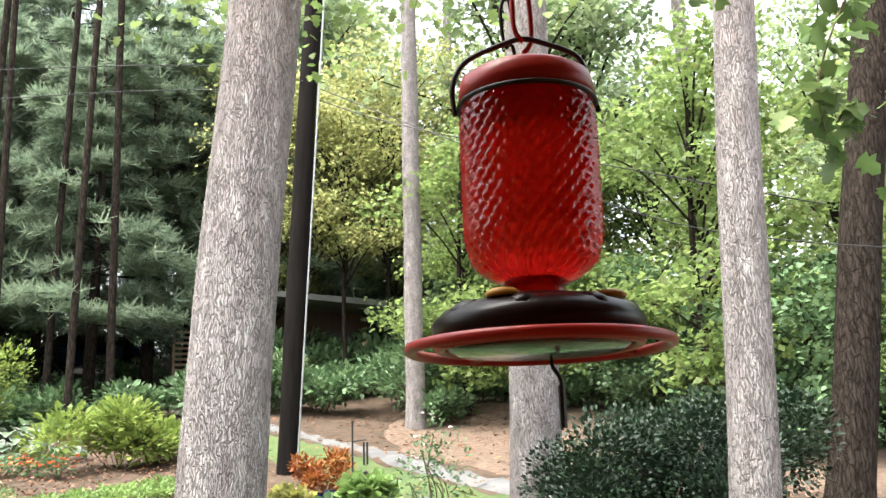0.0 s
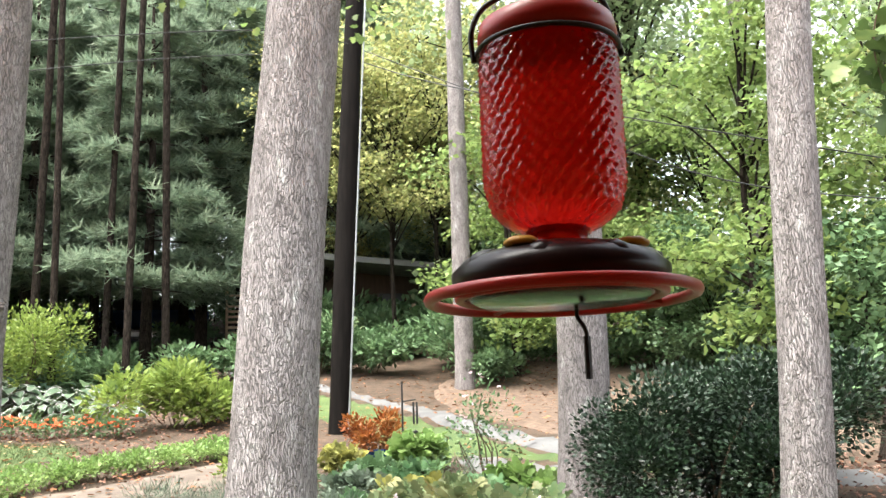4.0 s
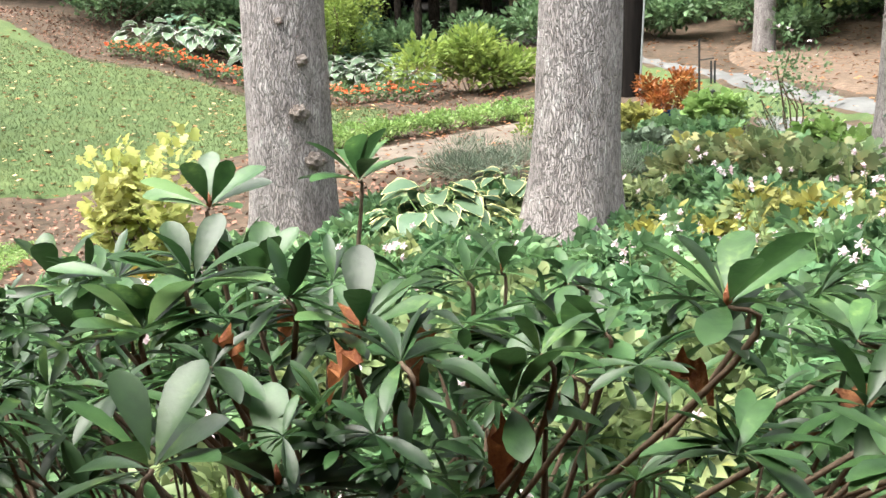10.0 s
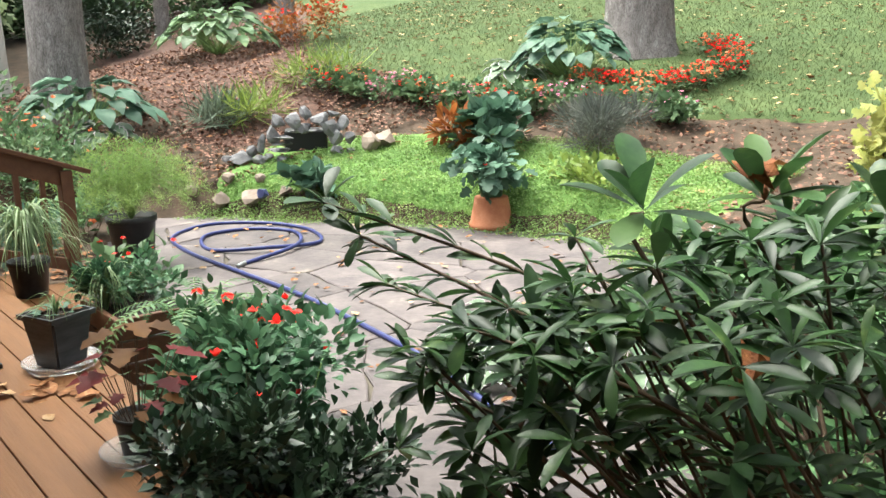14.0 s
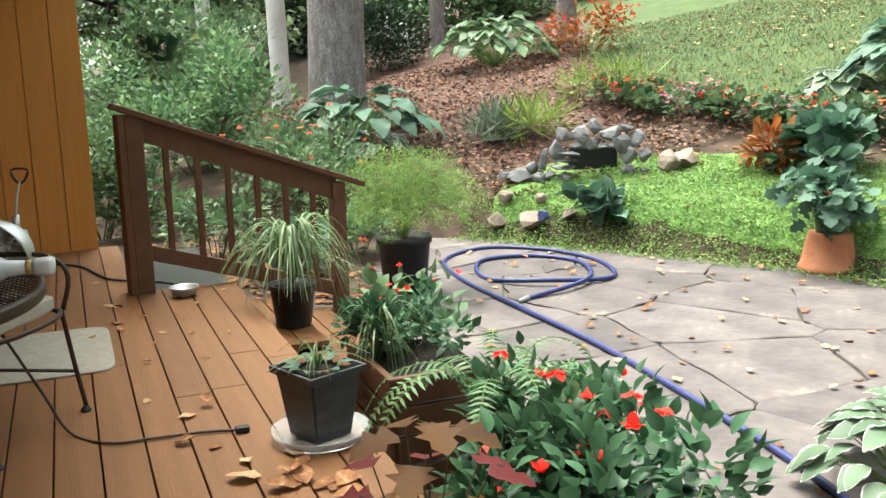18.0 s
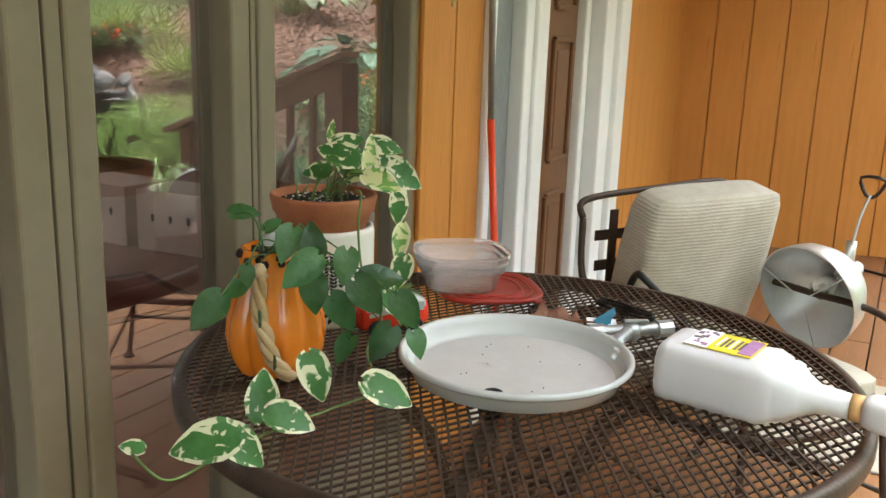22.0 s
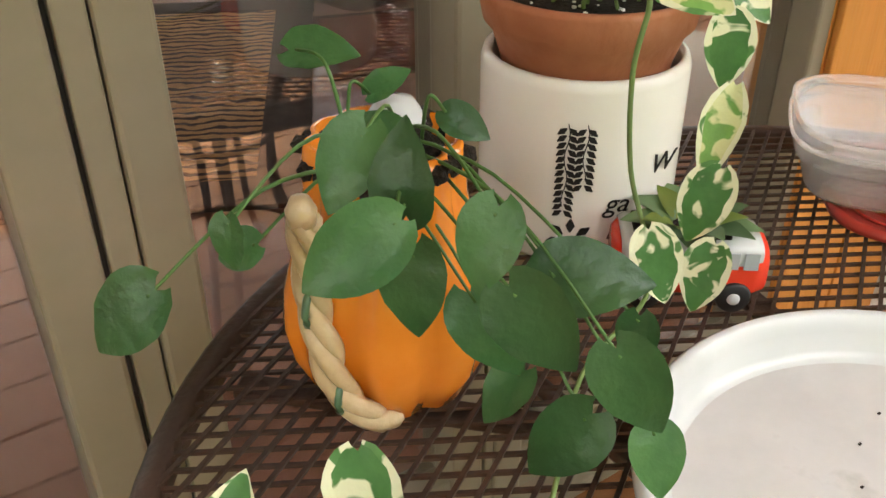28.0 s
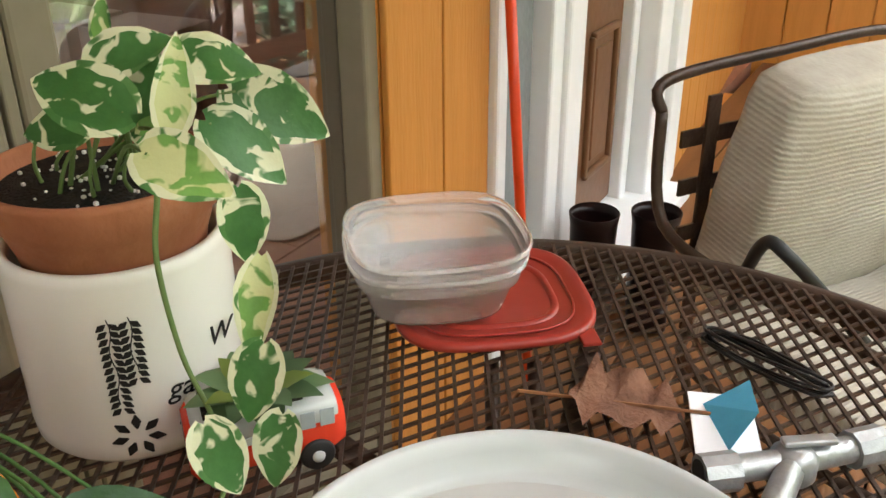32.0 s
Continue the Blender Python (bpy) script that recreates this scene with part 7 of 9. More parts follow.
card = thing("folded_card", (-4.424, -0.328, TZ + 0.002), "white card with a torn bright blue folded flap", "paper", turn=20)
M_BLUE = material("bright blue paper", (0.08, 0.42, 0.66), (0.10, 0.48, 0.72), 0.6, 8, 0.05)
part("card", boxed((0.100, 0.056, 0.002), (0, 0, 0.001), 0.0005), M_WHITE, card)
part("flap", ([(-0.03, -0.016, 0.003), (0.035, 0.0, 0.003), (0.02, 0.022, 0.035), (-0.035, 0.022, 0.03), (-0.01, 0.016, 0.004)], [(0, 1, 2), (0, 2, 3), (0, 4, 3)]), M_BLUE, card, "blue folded flap")
M_GREYM = material("grey cast metal", (0.27, 0.28, 0.28), (0.36, 0.37, 0.37), 0.4, 14, 0.15, metal=0.6)
tap = thing("hose_splitter", (-4.385, -0.265, TZ), "grey metal hose splitter with three threaded ends", "hose fitting")
for k, (x, y) in enumerate(((0.105, -0.004), (0.050, -0.062), (-0.062, 0.058))):
    e = Vector((x, y, 0)).normalized()
    end = Vector((x, y, 0.017))
    part("branch", tubed(curve_pts([(0, 0, 0.019), end * 0.5 + Vector((0, 0, 0.010)), end], 5), 0.0115, 12), M_GREYM, tap, smooth=True)
    part("collar", tubed([end - e * 0.030, end - e * 0.028, end - e * 0.004, end], 0.0165, 10), M_GREYM, tap, "ridged metal collar")
    # collar is solid; a near-black disc paints the shade of its bore
    part("opening", tubed([end - e * 0.002, end + e * 0.001], 0.0125, 12), M_DARK, tap, "near-black disc standing in for the shaded open end")
part("hub", lathe(bmesh.new(), [(0.016, 0.004), (0.019, 0.008), (0.019, 0.026), (0.012, 0.032), (0.001, 0.033)], 16), M_GREYM, tap, smooth=True)
part("lever", boxed((0.012, 0.045, 0.005), (-0.004, 0.012, 0.036), 0.002, Matrix.Rotation(0.6, 4, "Z")), M_GREYM, tap)
wire = thing("wire_bundle", (-4.540, -0.318, TZ), "small tangled bundle of black wire", "wire")
rp = random.Random(3)
for k in range(7):
    pts = [(0.035 * math.cos(a) * rp.uniform(.6, 1.1), 0.03 * math.sin(a) * rp.uniform(.6, 1.3) + 0.055 * math.cos(a), 0.004 + 0.003 * k * rp.random()) for a in [math.tau * j / 8 for j in range(8)]]
    part("loop", tubed(curve_pts(pts, 4, True), 0.0018, 5, None, True), M_WIRE, wire, smooth=True)
curl = thing("dead_leaf", (-4.415, -0.43, TZ + 0.012), "crumpled brown dead oak leaf on the table", "leaf")
M_OAK = leafy("crumpled brown leaf", (0.15, 0.07, 0.045), (0.24, 0.12, 0.075), 0.85, 0.1, through=0.1, scale=22, bump=0.4)
L_OAK = blade((0, 0.08, 0.18, 0.28, 0.4, 0.5, 0.6, 0.72, 0.82, 0.92, 1), (0.03, 0.2, 0.45, 0.3, 0.52, 0.34, 0.46, 0.3, 0.34, 0.16, 0.02), 0.1, 0.22, 0.22)
leaf_part("blade", L_OAK, (-4.40, -0.465, TZ + 0.008), (-0.25, 1, 0.0), 0.105, M_OAK, curl)
part("stalk", tubed([(0.03, -0.08, -0.008), (-0.02, 0.09, -0.006)], 0.0018, 5), G_BROWN, curl)

# ---- chair, lamp, rug and small things on the deck ----
M_CUSH = material("beige ribbed cushion", (0.36, 0.33, 0.275), (0.43, 0.40, 0.34), 0.95, 9, 0.0)
cn, cl = M_CUSH.node_tree.nodes, M_CUSH.node_tree.links
rib_w, rib_b = cn.new("ShaderNodeTexWave"), cn.new("ShaderNodeBump")
rib_w.inputs["Scale"].default_value, rib_w.inputs["Distortion"].default_value, rib_w.inputs["Detail Scale"].default_value = 34.0, 1.6, 3.0
rib_b.inputs["Strength"].default_value, rib_b.inputs["Distance"].default_value = 0.5, 0.002
cl.new(next(x for x in cn if x.type == "TEX_COORD").outputs["Object"], rib_w.inputs["Vector"])
cl.new(rib_w.outputs[1], rib_b.inputs["Height"])
cl.new(rib_b.outputs[0], cn["Principled BSDF"].inputs["Normal"])
M_GALV = material("spun aluminium", (0.60, 0.61, 0.61), (0.70, 0.71, 0.71), 0.42, 6, 0.08, metal=0.85)
chair = thing("patio_chair", (-5.14, -0.195, 0), "brown iron patio chair with beige cushions", "chair", turn=58)
part("seat_frame", tubed(curve_pts([(0.27, 0.24, 0.40), (0.27, -0.24, 0.40), (-0.25, -0.22, 0.38), (-0.25, 0.22, 0.38)], 6, True), 0.010, 8, None, True), M_IRON, chair, smooth=True)
for s in (-1, 1):
    part("arm", tubed(curve_pts([(-0.30, 0.27 * s, 0.79), (-0.26, 0.28 * s, 0.62), (-0.05, 0.29 * s, 0.60), (0.20, 0.29 * s, 0.60), (0.29, 0.28 * s, 0.53), (0.27, 0.26 * s, 0.40)], 6), 0.0095, 8), M_IRON, chair, smooth=True)
    part("leg", tubed(curve_pts([(0.27, 0.25 * s, 0.40), (0.29, 0.26 * s, 0.22), (0.32, 0.27 * s, 0.02)], 6), 0.009, 8), M_IRON, chair, smooth=True)
    part("leg", tubed(curve_pts([(-0.25, 0.22 * s, 0.38), (-0.20, 0.22 * s, 0.2), (-0.30, 0.24 * s, 0.02)], 6), 0.009, 8), M_IRON, chair, smooth=True)
    for x in (0.32, -0.30):
        part("foot", lathe(bmesh.new(), [(0.020, 0), (0.021, 0.006), (0.011, 0.02)], 12, (x, 0.265 * s if x > 0 else 0.24 * s, 0)), M_DARK, chair)
    part("side_bar", tubed([(0.30, 0.265 * s, 0.16), (-0.22, 0.22 * s, 0.16)], 0.007, 8), M_IRON, chair, smooth=True)
part("top_bar", tubed(curve_pts([(-0.30, -0.27, 0.79), (-0.315, -0.25, 0.835), (-0.32, 0, 0.85), (-0.315, 0.25, 0.855), (-0.30, 0.27, 0.80)], 6), 0.0095, 8), M_IRON, chair, smooth=True)
for z in (0.50, 0.58, 0.66, 0.74):
    part("back_strap", boxed((0.006, 0.46, 0.028), (-0.275 - (z - 0.5) * 0.08, 0, z), 0.001), M_IRON, chair)
for y in (-0.18, -0.09, 0, 0.09, 0.18):
    part("back_strap", boxed((0.006, 0.026, 0.42), (-0.282, y, 0.60), 0.001, Matrix.Rotation(0.0, 4, "Y")), M_IRON, chair)


def cushion(w, d, h, seed):
    """A stuffed cushion: pillowed box with soft corners and shallow creases."""
    bm = bmesh.new()
    bmesh.ops.create_cube(bm, size=1)
    bmesh.ops.subdivide_edges(bm, edges=bm.edges[:], cuts=9, use_grid_fill=True)
    for v in bm.verts:
        x, y, z = v.co * 2
        q = 10.0
        n = (abs(x) ** q + abs(y) ** q + abs(z) ** q) ** (1 / q)
        x, y, z = x / n, y / n, z / n
        puff = (1 - 0.16 * x * x) * (1 - 0.18 * y * y)
        v.co = Vector((x * w / 2, y * d / 2, z * h / 2 * puff))
        v.co += Vector((0, 0, 1)) * 0.006 * noise.noise(v.co * 14 + Vector((seed, 0, 0)))
    return bm


seat_pad = part("seat_cushion", cushion(0.50, 0.50, 0.085, 1), M_CUSH, chair, "flat beige seat cushion", True)
seat_pad.location = (0.02, 0, 0.435)
back_pad = part("back_cushion", cushion(0.43, 0.47, 0.15, 2), M_CUSH, chair, "plump beige back cushion", True)
back_pad.matrix_local = pose(-0.19, 0.03, 0.665, 0, -78, 0)

lamp = thing("clamp_lamp", (-5.36, -0.044, 0.60), "silver clamp lamp with a spun metal reflector, lying on a chair", "lamp")
AX = Vector((-0.84, 0.48, 0.26)).to_track_quat("Z", "Y").to_matrix().to_4x4()
part("reflector", lathe(bmesh.new(), [(0.142, -0.02), (0.146, -0.018), (0.143, 0.0), (0.132, 0.045), (0.105, 0.09), (0.065, 0.12), (0.026, 0.135), (0.024, 0.134), (0.063, 0.117), (0.103, 0.087), (0.130, 0.043), (0.140, -0.002), (0.142, -0.02)], 64, (0, 0, 0), AX, caps=False), M_GALV, lamp, "spun silver reflector", True)
part("socket", lathe(bmesh.new(), [(0.022, 0.13), (0.024, 0.15), (0.022, 0.20), (0.014, 0.215)], 20, (0, 0, 0), AX), M_CERAMIC, lamp, "pale lamp socket", True)
part("bulb", lathe(bmesh.new(), [(0.012, 0.13), (0.016, 0.10), (0.030, 0.06), (0.028, 0.035), (0.001, 0.02)], 20, (0, 0, 0), AX), M_GLASS, lamp, "clear bulb", True)
for k in range(3):
    a = math.tau * k / 3 + 0.4
    part("guard_wire", tubed([AX @ Vector((0.142 * math.cos(a), 0.142 * math.sin(a), -0.018)), AX @ Vector((0.03 * math.cos(a), 0.03 * math.sin(a), -0.03))], 0.0022, 6), M_GALV, lamp)
top = AX @ Vector((0, 0.02, 0.165))
part("swivel", tubed([top, top + Vector((0, 0, 0.07))], 0.014, 10), M_GALV, lamp, smooth=True)
for o in (-0.008, 0.008):
    part("clamp_arm", tubed(curve_pts([top + Vector((o, 0, 0.045)), top + Vector((o * 2.4, 0.012, 0.14)), top + Vector((o * 0.6, 0.028, 0.20))], 5), 0.004, 6), M_CERAMIC, lamp, smooth=True)
part("grip", tubed(curve_pts([top + Vector(q) for q in ((-0.01, 0.0, 0.245), (0.01, 0.06, 0.245), (0.0, 0.042, 0.20), (0.0, 0.018, 0.20))], 3, True), 0.005, 6, None, True), M_IRON, lamp, "dark triangular clamp grip", True)
tong = thing("garden_claw", (-4.80, -0.36, 0.55), "black curved garden claw resting on a chair", "garden tool")
part("grip", tubed(curve_pts([(-0.05, -0.05, 0.06), (-0.02, -0.02, 0.17), (0.0, 0.02, 0.17), (-0.05, 0.12, 0.05)], 6), 0.009, 8), M_DARK, tong, smooth=True)

M_RUG = material("pale grey mat", (0.30, 0.27, 0.225), (0.36, 0.33, 0.275), 0.95, 30, 0.5)
rug = thing("door_mat", (-6.05, 0.02, 0.0), "pale grey rectangular mat with rounded corners", "mat")
part("mat", tray_loft([(0.385, 0.0, 9), (0.39, 0.004, 9), (0.388, 0.009, 9), (0.38, 0.011, 9)], 64), M_RUG, rug).scale = (1.0, 0.86, 1.0)
bowl = thing("pet_bowl", (-6.95, 0.80, 0.0), "small stainless steel bowl on the deck", "bowl")
part("bowl", lathe(bmesh.new(), [(0.05, 0.0), (0.068, 0.01), (0.078, 0.05), (0.085, 0.055), (0.085, 0.058), (0.076, 0.054), (0.064, 0.014), (0.001, 0.008)], 32), M_GALV, bowl, smooth=True)
for k, (x, y) in enumerate([(-5.66, -0.895), (-5.74, -0.765)]):
    boot = thing("rubber_boot", (x, y, 0.0), "black rubber boot standing by the door", "boot", "pair of boots", turn=200)
    part("shaft", lathe(bmesh.new(), [(0.045, 0.03), (0.05, 0.10), (0.058, 0.30), (0.062, 0.325), (0.060, 0.328), (0.055, 0.30), (0.047, 0.10)], 28), M_BLACKISH, boot, smooth=True)
    part("foot", cushion(0.26, 0.10, 0.09, 5 + k), M_BLACKISH, boot, smooth=True).location = (0.07, 0, 0.045)
M_SCARLET = material("scarlet plastic sleeve", (0.62, 0.05, 0.012), (0.70, 0.07, 0.02), 0.35, 10, 0.03)
mop = thing("mop", (-5.315, WALL_Y + 0.02, 0.0), "mop with a red and grey handle leaning by the door", "mop")
part("handle", tubed([(-0.02, 0.10, 0.02), (0.0, 0.03, 1.0)], 0.011, 8), M_SCARLET, mop, "bright red handle sleeve", True)
part("pole", tubed([(0.0, 0.03, 1.0), (0.01, 0.005, 1.9)], 0.010, 8), M_GREYM, mop, smooth=True)
cord = thing("extension_cord", (0, 0, 0), "brown extension cord trailing over the deck", "cord")
part("cable", tubed(curve_pts([(-5.05, -0.05, 0.42), (-5.02, 0.08, 0.15), (-4.95, 0.16, 0.012), (-4.80, 0.28, 0.008), (-4.78, 0.42, 0.008), (-4.76, 0.60, 0.008), (-4.73, 0.70, 0.008)], 7), 0.0055, 7), M_IRON, cord, smooth=True)
part("plug", boxed((0.03, 0.05, 0.022), (-4.72, 0.725, 0.012), 0.005), M_DARK, cord)
cord = thing("extension_cord", (0, 0, 0), "black cable lying along the wing wall", "cord")
part("cable", tubed(curve_pts([(-8.5, -0.4, 0.01), (-8.2, 0.2, 0.01), (-7.6, 0.42, 0.01), (-7.3, 0.75, 0.01), (-7.25, 1.1, -0.1), (-7.2, 1.5, -0.3)], 7), 0.008, 7), M_DARK, cord, smooth=True)
# room behind the glass
for k, (x, y) in enumerate([(-6.60, -3.93), (-6.62, -3.40)]):
    b = thing("cardboard_box", (x, y, 0.0), "pale cardboard box with oval hand holes, indoors", "box", "boxes behind the glass", turn=-90 + 5 * k)
    part("carton", boxed((0.46, 0.34, 0.34), (0, 0, 0.17), 0.004), material("pale cardboard", (0.70, 0.56, 0.47), (0.76, 0.62, 0.53), 0.85, 5, 0.1), b)
    for j in (-0.12, 0, 0.12):
        # carton is uncut; near-black ovals paint the shade inside its hand holes
        part("hole_shade", tray_loft([(0.012, 0, 2), (0.012, 0.002, 2)], 16), M_DARK, b).matrix_local = pose(j, 0.171, 0.19, -90, 0, 0) @ Matrix.Diagonal((1, 1.9, 1, 1))

M_TIGER = material("tiger-striped rug", (0.52, 0.28, 0.12), (0.60, 0.34, 0.15), 0.9, 6, 0.4)
wn_, wl_ = M_TIGER.node_tree.nodes, M_TIGER.node_tree.links
wv = wn_.new("ShaderNodeTexWave")
wv.bands_direction = "Y"
wv.inputs["Scale"].default_value, wv.inputs["Distortion"].default_value, wv.inputs["Detail"].default_value, wv.inputs["Detail Scale"].default_value = 7.5, 6.0, 2.0, 1.4
wr, wm = wn_.new("ShaderNodeValToRGB"), wn_.new("ShaderNodeMixRGB")
wr.color_ramp.elements[0].position, wr.color_ramp.elements[1].position = 0.62, 0.72
wm.inputs["Color2"].default_value = rgb(0.035, 0.018, 0.012)
wl_.new(next(x for x in wn_ if x.type == "TEX_COORD").outputs["Object"], wv.inputs["Vector"])
wl_.new(wv.outputs[1], wr.inputs[0])
wl_.new(wr.outputs[0], wm.inputs[0])
wl_.new(next(x for x in wn_ if x.type == "VALTORGB" and x != wr).outputs[0], wm.inputs["Color1"])
wl_.new(wm.outputs[0], wn_["Principled BSDF"].inputs["Base Color"])
room_rug = thing("striped_rug", (-4.35, -3.25, 0.0), "tiger-striped orange-brown rug with a dark border", "rug", turn=-28)
part("pile", boxed((1.1, 1.5, 0.014), (0, 0, 0.010), 0.003), M_TIGER, room_rug)
for x, y, w, d in ((0, 0.82, 1.4, 0.15), (0, -0.82, 1.4, 0.15), (0.62, 0, 0.15, 1.49), (-0.62, 0, 0.15, 1.49)):
    part("border", boxed((w, d, 0.016), (x, y, 0.011), 0.003), material("dark brown binding", (0.05, 0.032, 0.022), (0.08, 0.05, 0.035), 0.9, 20, 0.4), room_rug)
tub = thing("storage_tub", (-5.62, -3.72, 0.0), "cloudy clear plastic storage tub on the floor indoors", "storage tub", turn=12)
part("tub", tray_loft([(0.22, 0.0, 6), (0.25, 0.34, 6), (0.265, 0.345, 6), (0.265, 0.36, 6), (0.24, 0.36, 6), (0.21, 0.01, 6)]), M_CLEAR, tub, smooth=True)
mat2 = thing("floor_mat", (-5.55, -3.05, 0.0), "reddish-brown floor mat with a darker edge", "mat", turn=-20)
part("mat", boxed((0.8, 0.6, 0.01), (0, 0, 0.006), 0.003), material("red-brown mat", (0.22, 0.075, 0.05), (0.27, 0.10, 0.07), 0.9, 20, 0.4), mat2)
part("edge", boxed((0.9, 0.7, 0.006), (0, 0, 0.004), 0.002), material("dark mat edge", (0.10, 0.045, 0.03), (0.13, 0.06, 0.04), 0.9, 20, 0.4), mat2)


# ---- plants in pots, beside deck and terrace ----
def arching(name, foot, n, length, spread_r, mat, parent, seed, width=1.0):
    """Strap leaves that rise from the foot and arch over, each leaf its own part."""
    rng = random.Random(seed)
    for k in range(n):
        a, reach, lift = rng.uniform(0, math.tau), spread_r * rng.uniform(0.35, 0.85), length * rng.uniform(0.35, 0.75)
        e = Vector((math.cos(a), math.sin(a), 0))
        p = curve_pts([Vector(foot), Vector(foot) + e * reach * 0.35 + Vector((0, 0, lift)), Vector(foot) + e * reach * 0.85 + Vector((0, 0, lift * 0.9)), Vector(foot) + e * reach * 1.3 + Vector((0, 0, lift * rng.uniform(-0.25, 0.55)))], 4)
        side = Vector((-e.y, e.x, 0)) * 0.007 * width
        v, f = [], []
        for j, q in enumerate(p):
            w = side * (1 - (j / (len(p) - 1)) ** 2 * 0.9)
            v += [tuple(q - w + Vector((0, 0, 0.002))), tuple(q), tuple(q + w + Vector((0, 0, 0.002)))]
        for j in range(len(p) - 1):
            f += [(3 * j, 3 * j + 3, 3 * j + 4, 3 * j + 1), (3 * j + 1, 3 * j + 4, 3 * j + 5, 3 * j + 2)]
        part(name, (v, f), mat, parent, smooth=True)


M_BLACKPOT = material("black plastic pot", (0.016, 0.016, 0.017), (0.028, 0.028, 0.03), 0.45, 12, 0.1)
M_SLATE = material("dark slate-grey planter", (0.035, 0.037, 0.04), (0.06, 0.062, 0.066), 0.45, 8, 0.15, stretch=(1, 1, 6))
G_SPIDER = leafy("spider plant leaves", (0.10, 0.20, 0.055), (0.20, 0.31, 0.11), 0.4, 0.35, c=(0.44, 0.50, 0.27))
G_IMPA = leafy("impatiens leaves", (0.038, 0.110, 0.038), (0.070, 0.165, 0.055), 0.4, 0.45, through=0.25, c=(0.11, 0.215, 0.08))
G_ASPAR = leafy("asparagus fern", (0.13, 0.26, 0.045), (0.20, 0.34, 0.065), 0.6, 0.3, through=0.4)


def round_pot(name, x, y, z, r, h, mat, label):
    t = thing(name, (x, y, z), label, "plant pot")
    part("pot", lathe(bmesh.new(), [(r * 0.72, 0), (r * 0.76, 0.01), (r * 0.95, h * 0.88), (r * 1.02, h * 0.89), (r * 1.03, h), (r * 0.95, h), (r * 0.9, h * 0.9)], 32), mat, t, smooth=True)
    part("soil", lathe(bmesh.new(), [(r * 0.93, h * 0.9), (r * 0.5, h * 0.93), (0.001, h * 0.92)], 24), M_POTSOIL, t)
    return t


sp = round_pot("black_pot", -6.48, 1.33, -0.123, 0.13, 0.24, M_BLACKPOT, "round black plastic pot on the steps")
spider = thing("spider_plant", (-6.48, 1.33, 0.10), "spider plant with long green and white striped leaves", "houseplant")
arching("leaf", (0, 0, 0), 140, 0.50, 0.42, G_SPIDER, spider, 1)
big = round_pot("tall_black_pot", -7.72, 2.45, -0.36, 0.20, 0.46, M_BLACKPOT, "tall black pot on the terrace")
fern = thing("asparagus_fern", (-7.72, 2.45, 0.06), "feathery bright green asparagus fern mounded over its pot", "fern")
rng = np.random.default_rng(41)
for k in range(72):
    a, reach, lift = rng.uniform(0, math.tau), rng.uniform(0.2, 0.72), rng.uniform(0.25, 0.62)
    e = Vector((math.cos(a), math.sin(a), 0))
    line = curve_pts([(0, 0, 0), e * reach * 0.4 + Vector((0, 0, lift)), e * reach * 0.85 + Vector((0, 0, lift * 0.85)), e * reach + Vector((0, 0, lift * rng.uniform(0.2, 0.7)))], 7)
    m = 150
    i = rng.uniform(4, len(line) - 1.01, m)
    q = np.array([tuple(line[int(j)].lerp(line[int(j) + 1], j % 1)) for j in i]) + ball(rng, m, 0.7) * (0.075 * rng.uniform(0.2, 1, (m, 1)))
    spread("plume", L_STRAP, q, ball(rng, m, 0.6) + (0, 0, 0.4), rng.uniform(0.035, 0.08, m), G_ASPAR, fern, rng, 0.6)["kind"] = "stuff"
    part("stem", tubed(line, 0.0025, 4, 0.001), M_GREENSTEM, fern)
spread("marigold", L_ROUND, np.repeat([[0.12, -0.35, 0.06]], 9, 0), ball(rng, 9, 0.7), 0.035, G_SALMON, fern, rng, 0.4, "small orange flower")

square = thing("square_planter", (-4.56, 0.97, 0.0), "dark grey square tapered planter in a clear saucer", "planter", turn=22)
bm = bmesh.new()
for k, (w, z) in enumerate([(0.075, 0.012), (0.079, 0.018), (0.106, 0.235), (0.118, 0.237), (0.120, 0.262), (0.110, 0.262), (0.104, 0.24)]):
    ring = [bm.verts.new((sx * w, sy * w, z)) for sx, sy in ((1, 1), (-1, 1), (-1, -1), (1, -1))]
    if k:
        for j in range(4):
            bm.faces.new((last[j], last[(j + 1) % 4], ring[(j + 1) % 4], ring[j]))
    else:
        bm.faces.new(ring[::-1])
    last = ring
bmesh.ops.recalc_face_normals(bm, faces=bm.faces[:])
bmesh.ops.bevel(bm, geom=[e for e in bm.edges if abs(e.verts[0].co.z - e.verts[1].co.z) > 0.1], offset=0.008, segments=2, affect="EDGES")
part("pot", bm, M_SLATE, square)
part("soil", boxed((0.208, 0.208, 0.02), (0, 0, 0.235), 0.004), M_POTSOIL, square)
part("saucer", lathe(bmesh.new(), [(0.001, 0.0), (0.15, 0.0), (0.17, 0.03), (0.174, 0.032), (0.174, 0.036), (0.168, 0.034), (0.148, 0.006), (0.001, 0.005)], 40), M_CLEAR, square, "clear plastic saucer", True)
wisp = thing("wilted_seedlings", (-4.56, 0.97, 0.245), "thin wilted plants and small leaves in a planter", "houseplant")
arching("leaf", (0, 0, 0), 22, 0.14, 0.17, G_SPIDER, wisp, 5, 0.5)
for k in range(14):
    a = k * 2.4
    leaf_part("leaf", L_HEART, Vector((-4.56 + 0.07 * math.cos(a), 0.97 + 0.07 * math.sin(a), 0.26)), (math.cos(a), math.sin(a), 0.5), 0.055, G_HOSTA if k % 3 else G_BROWN, wisp)
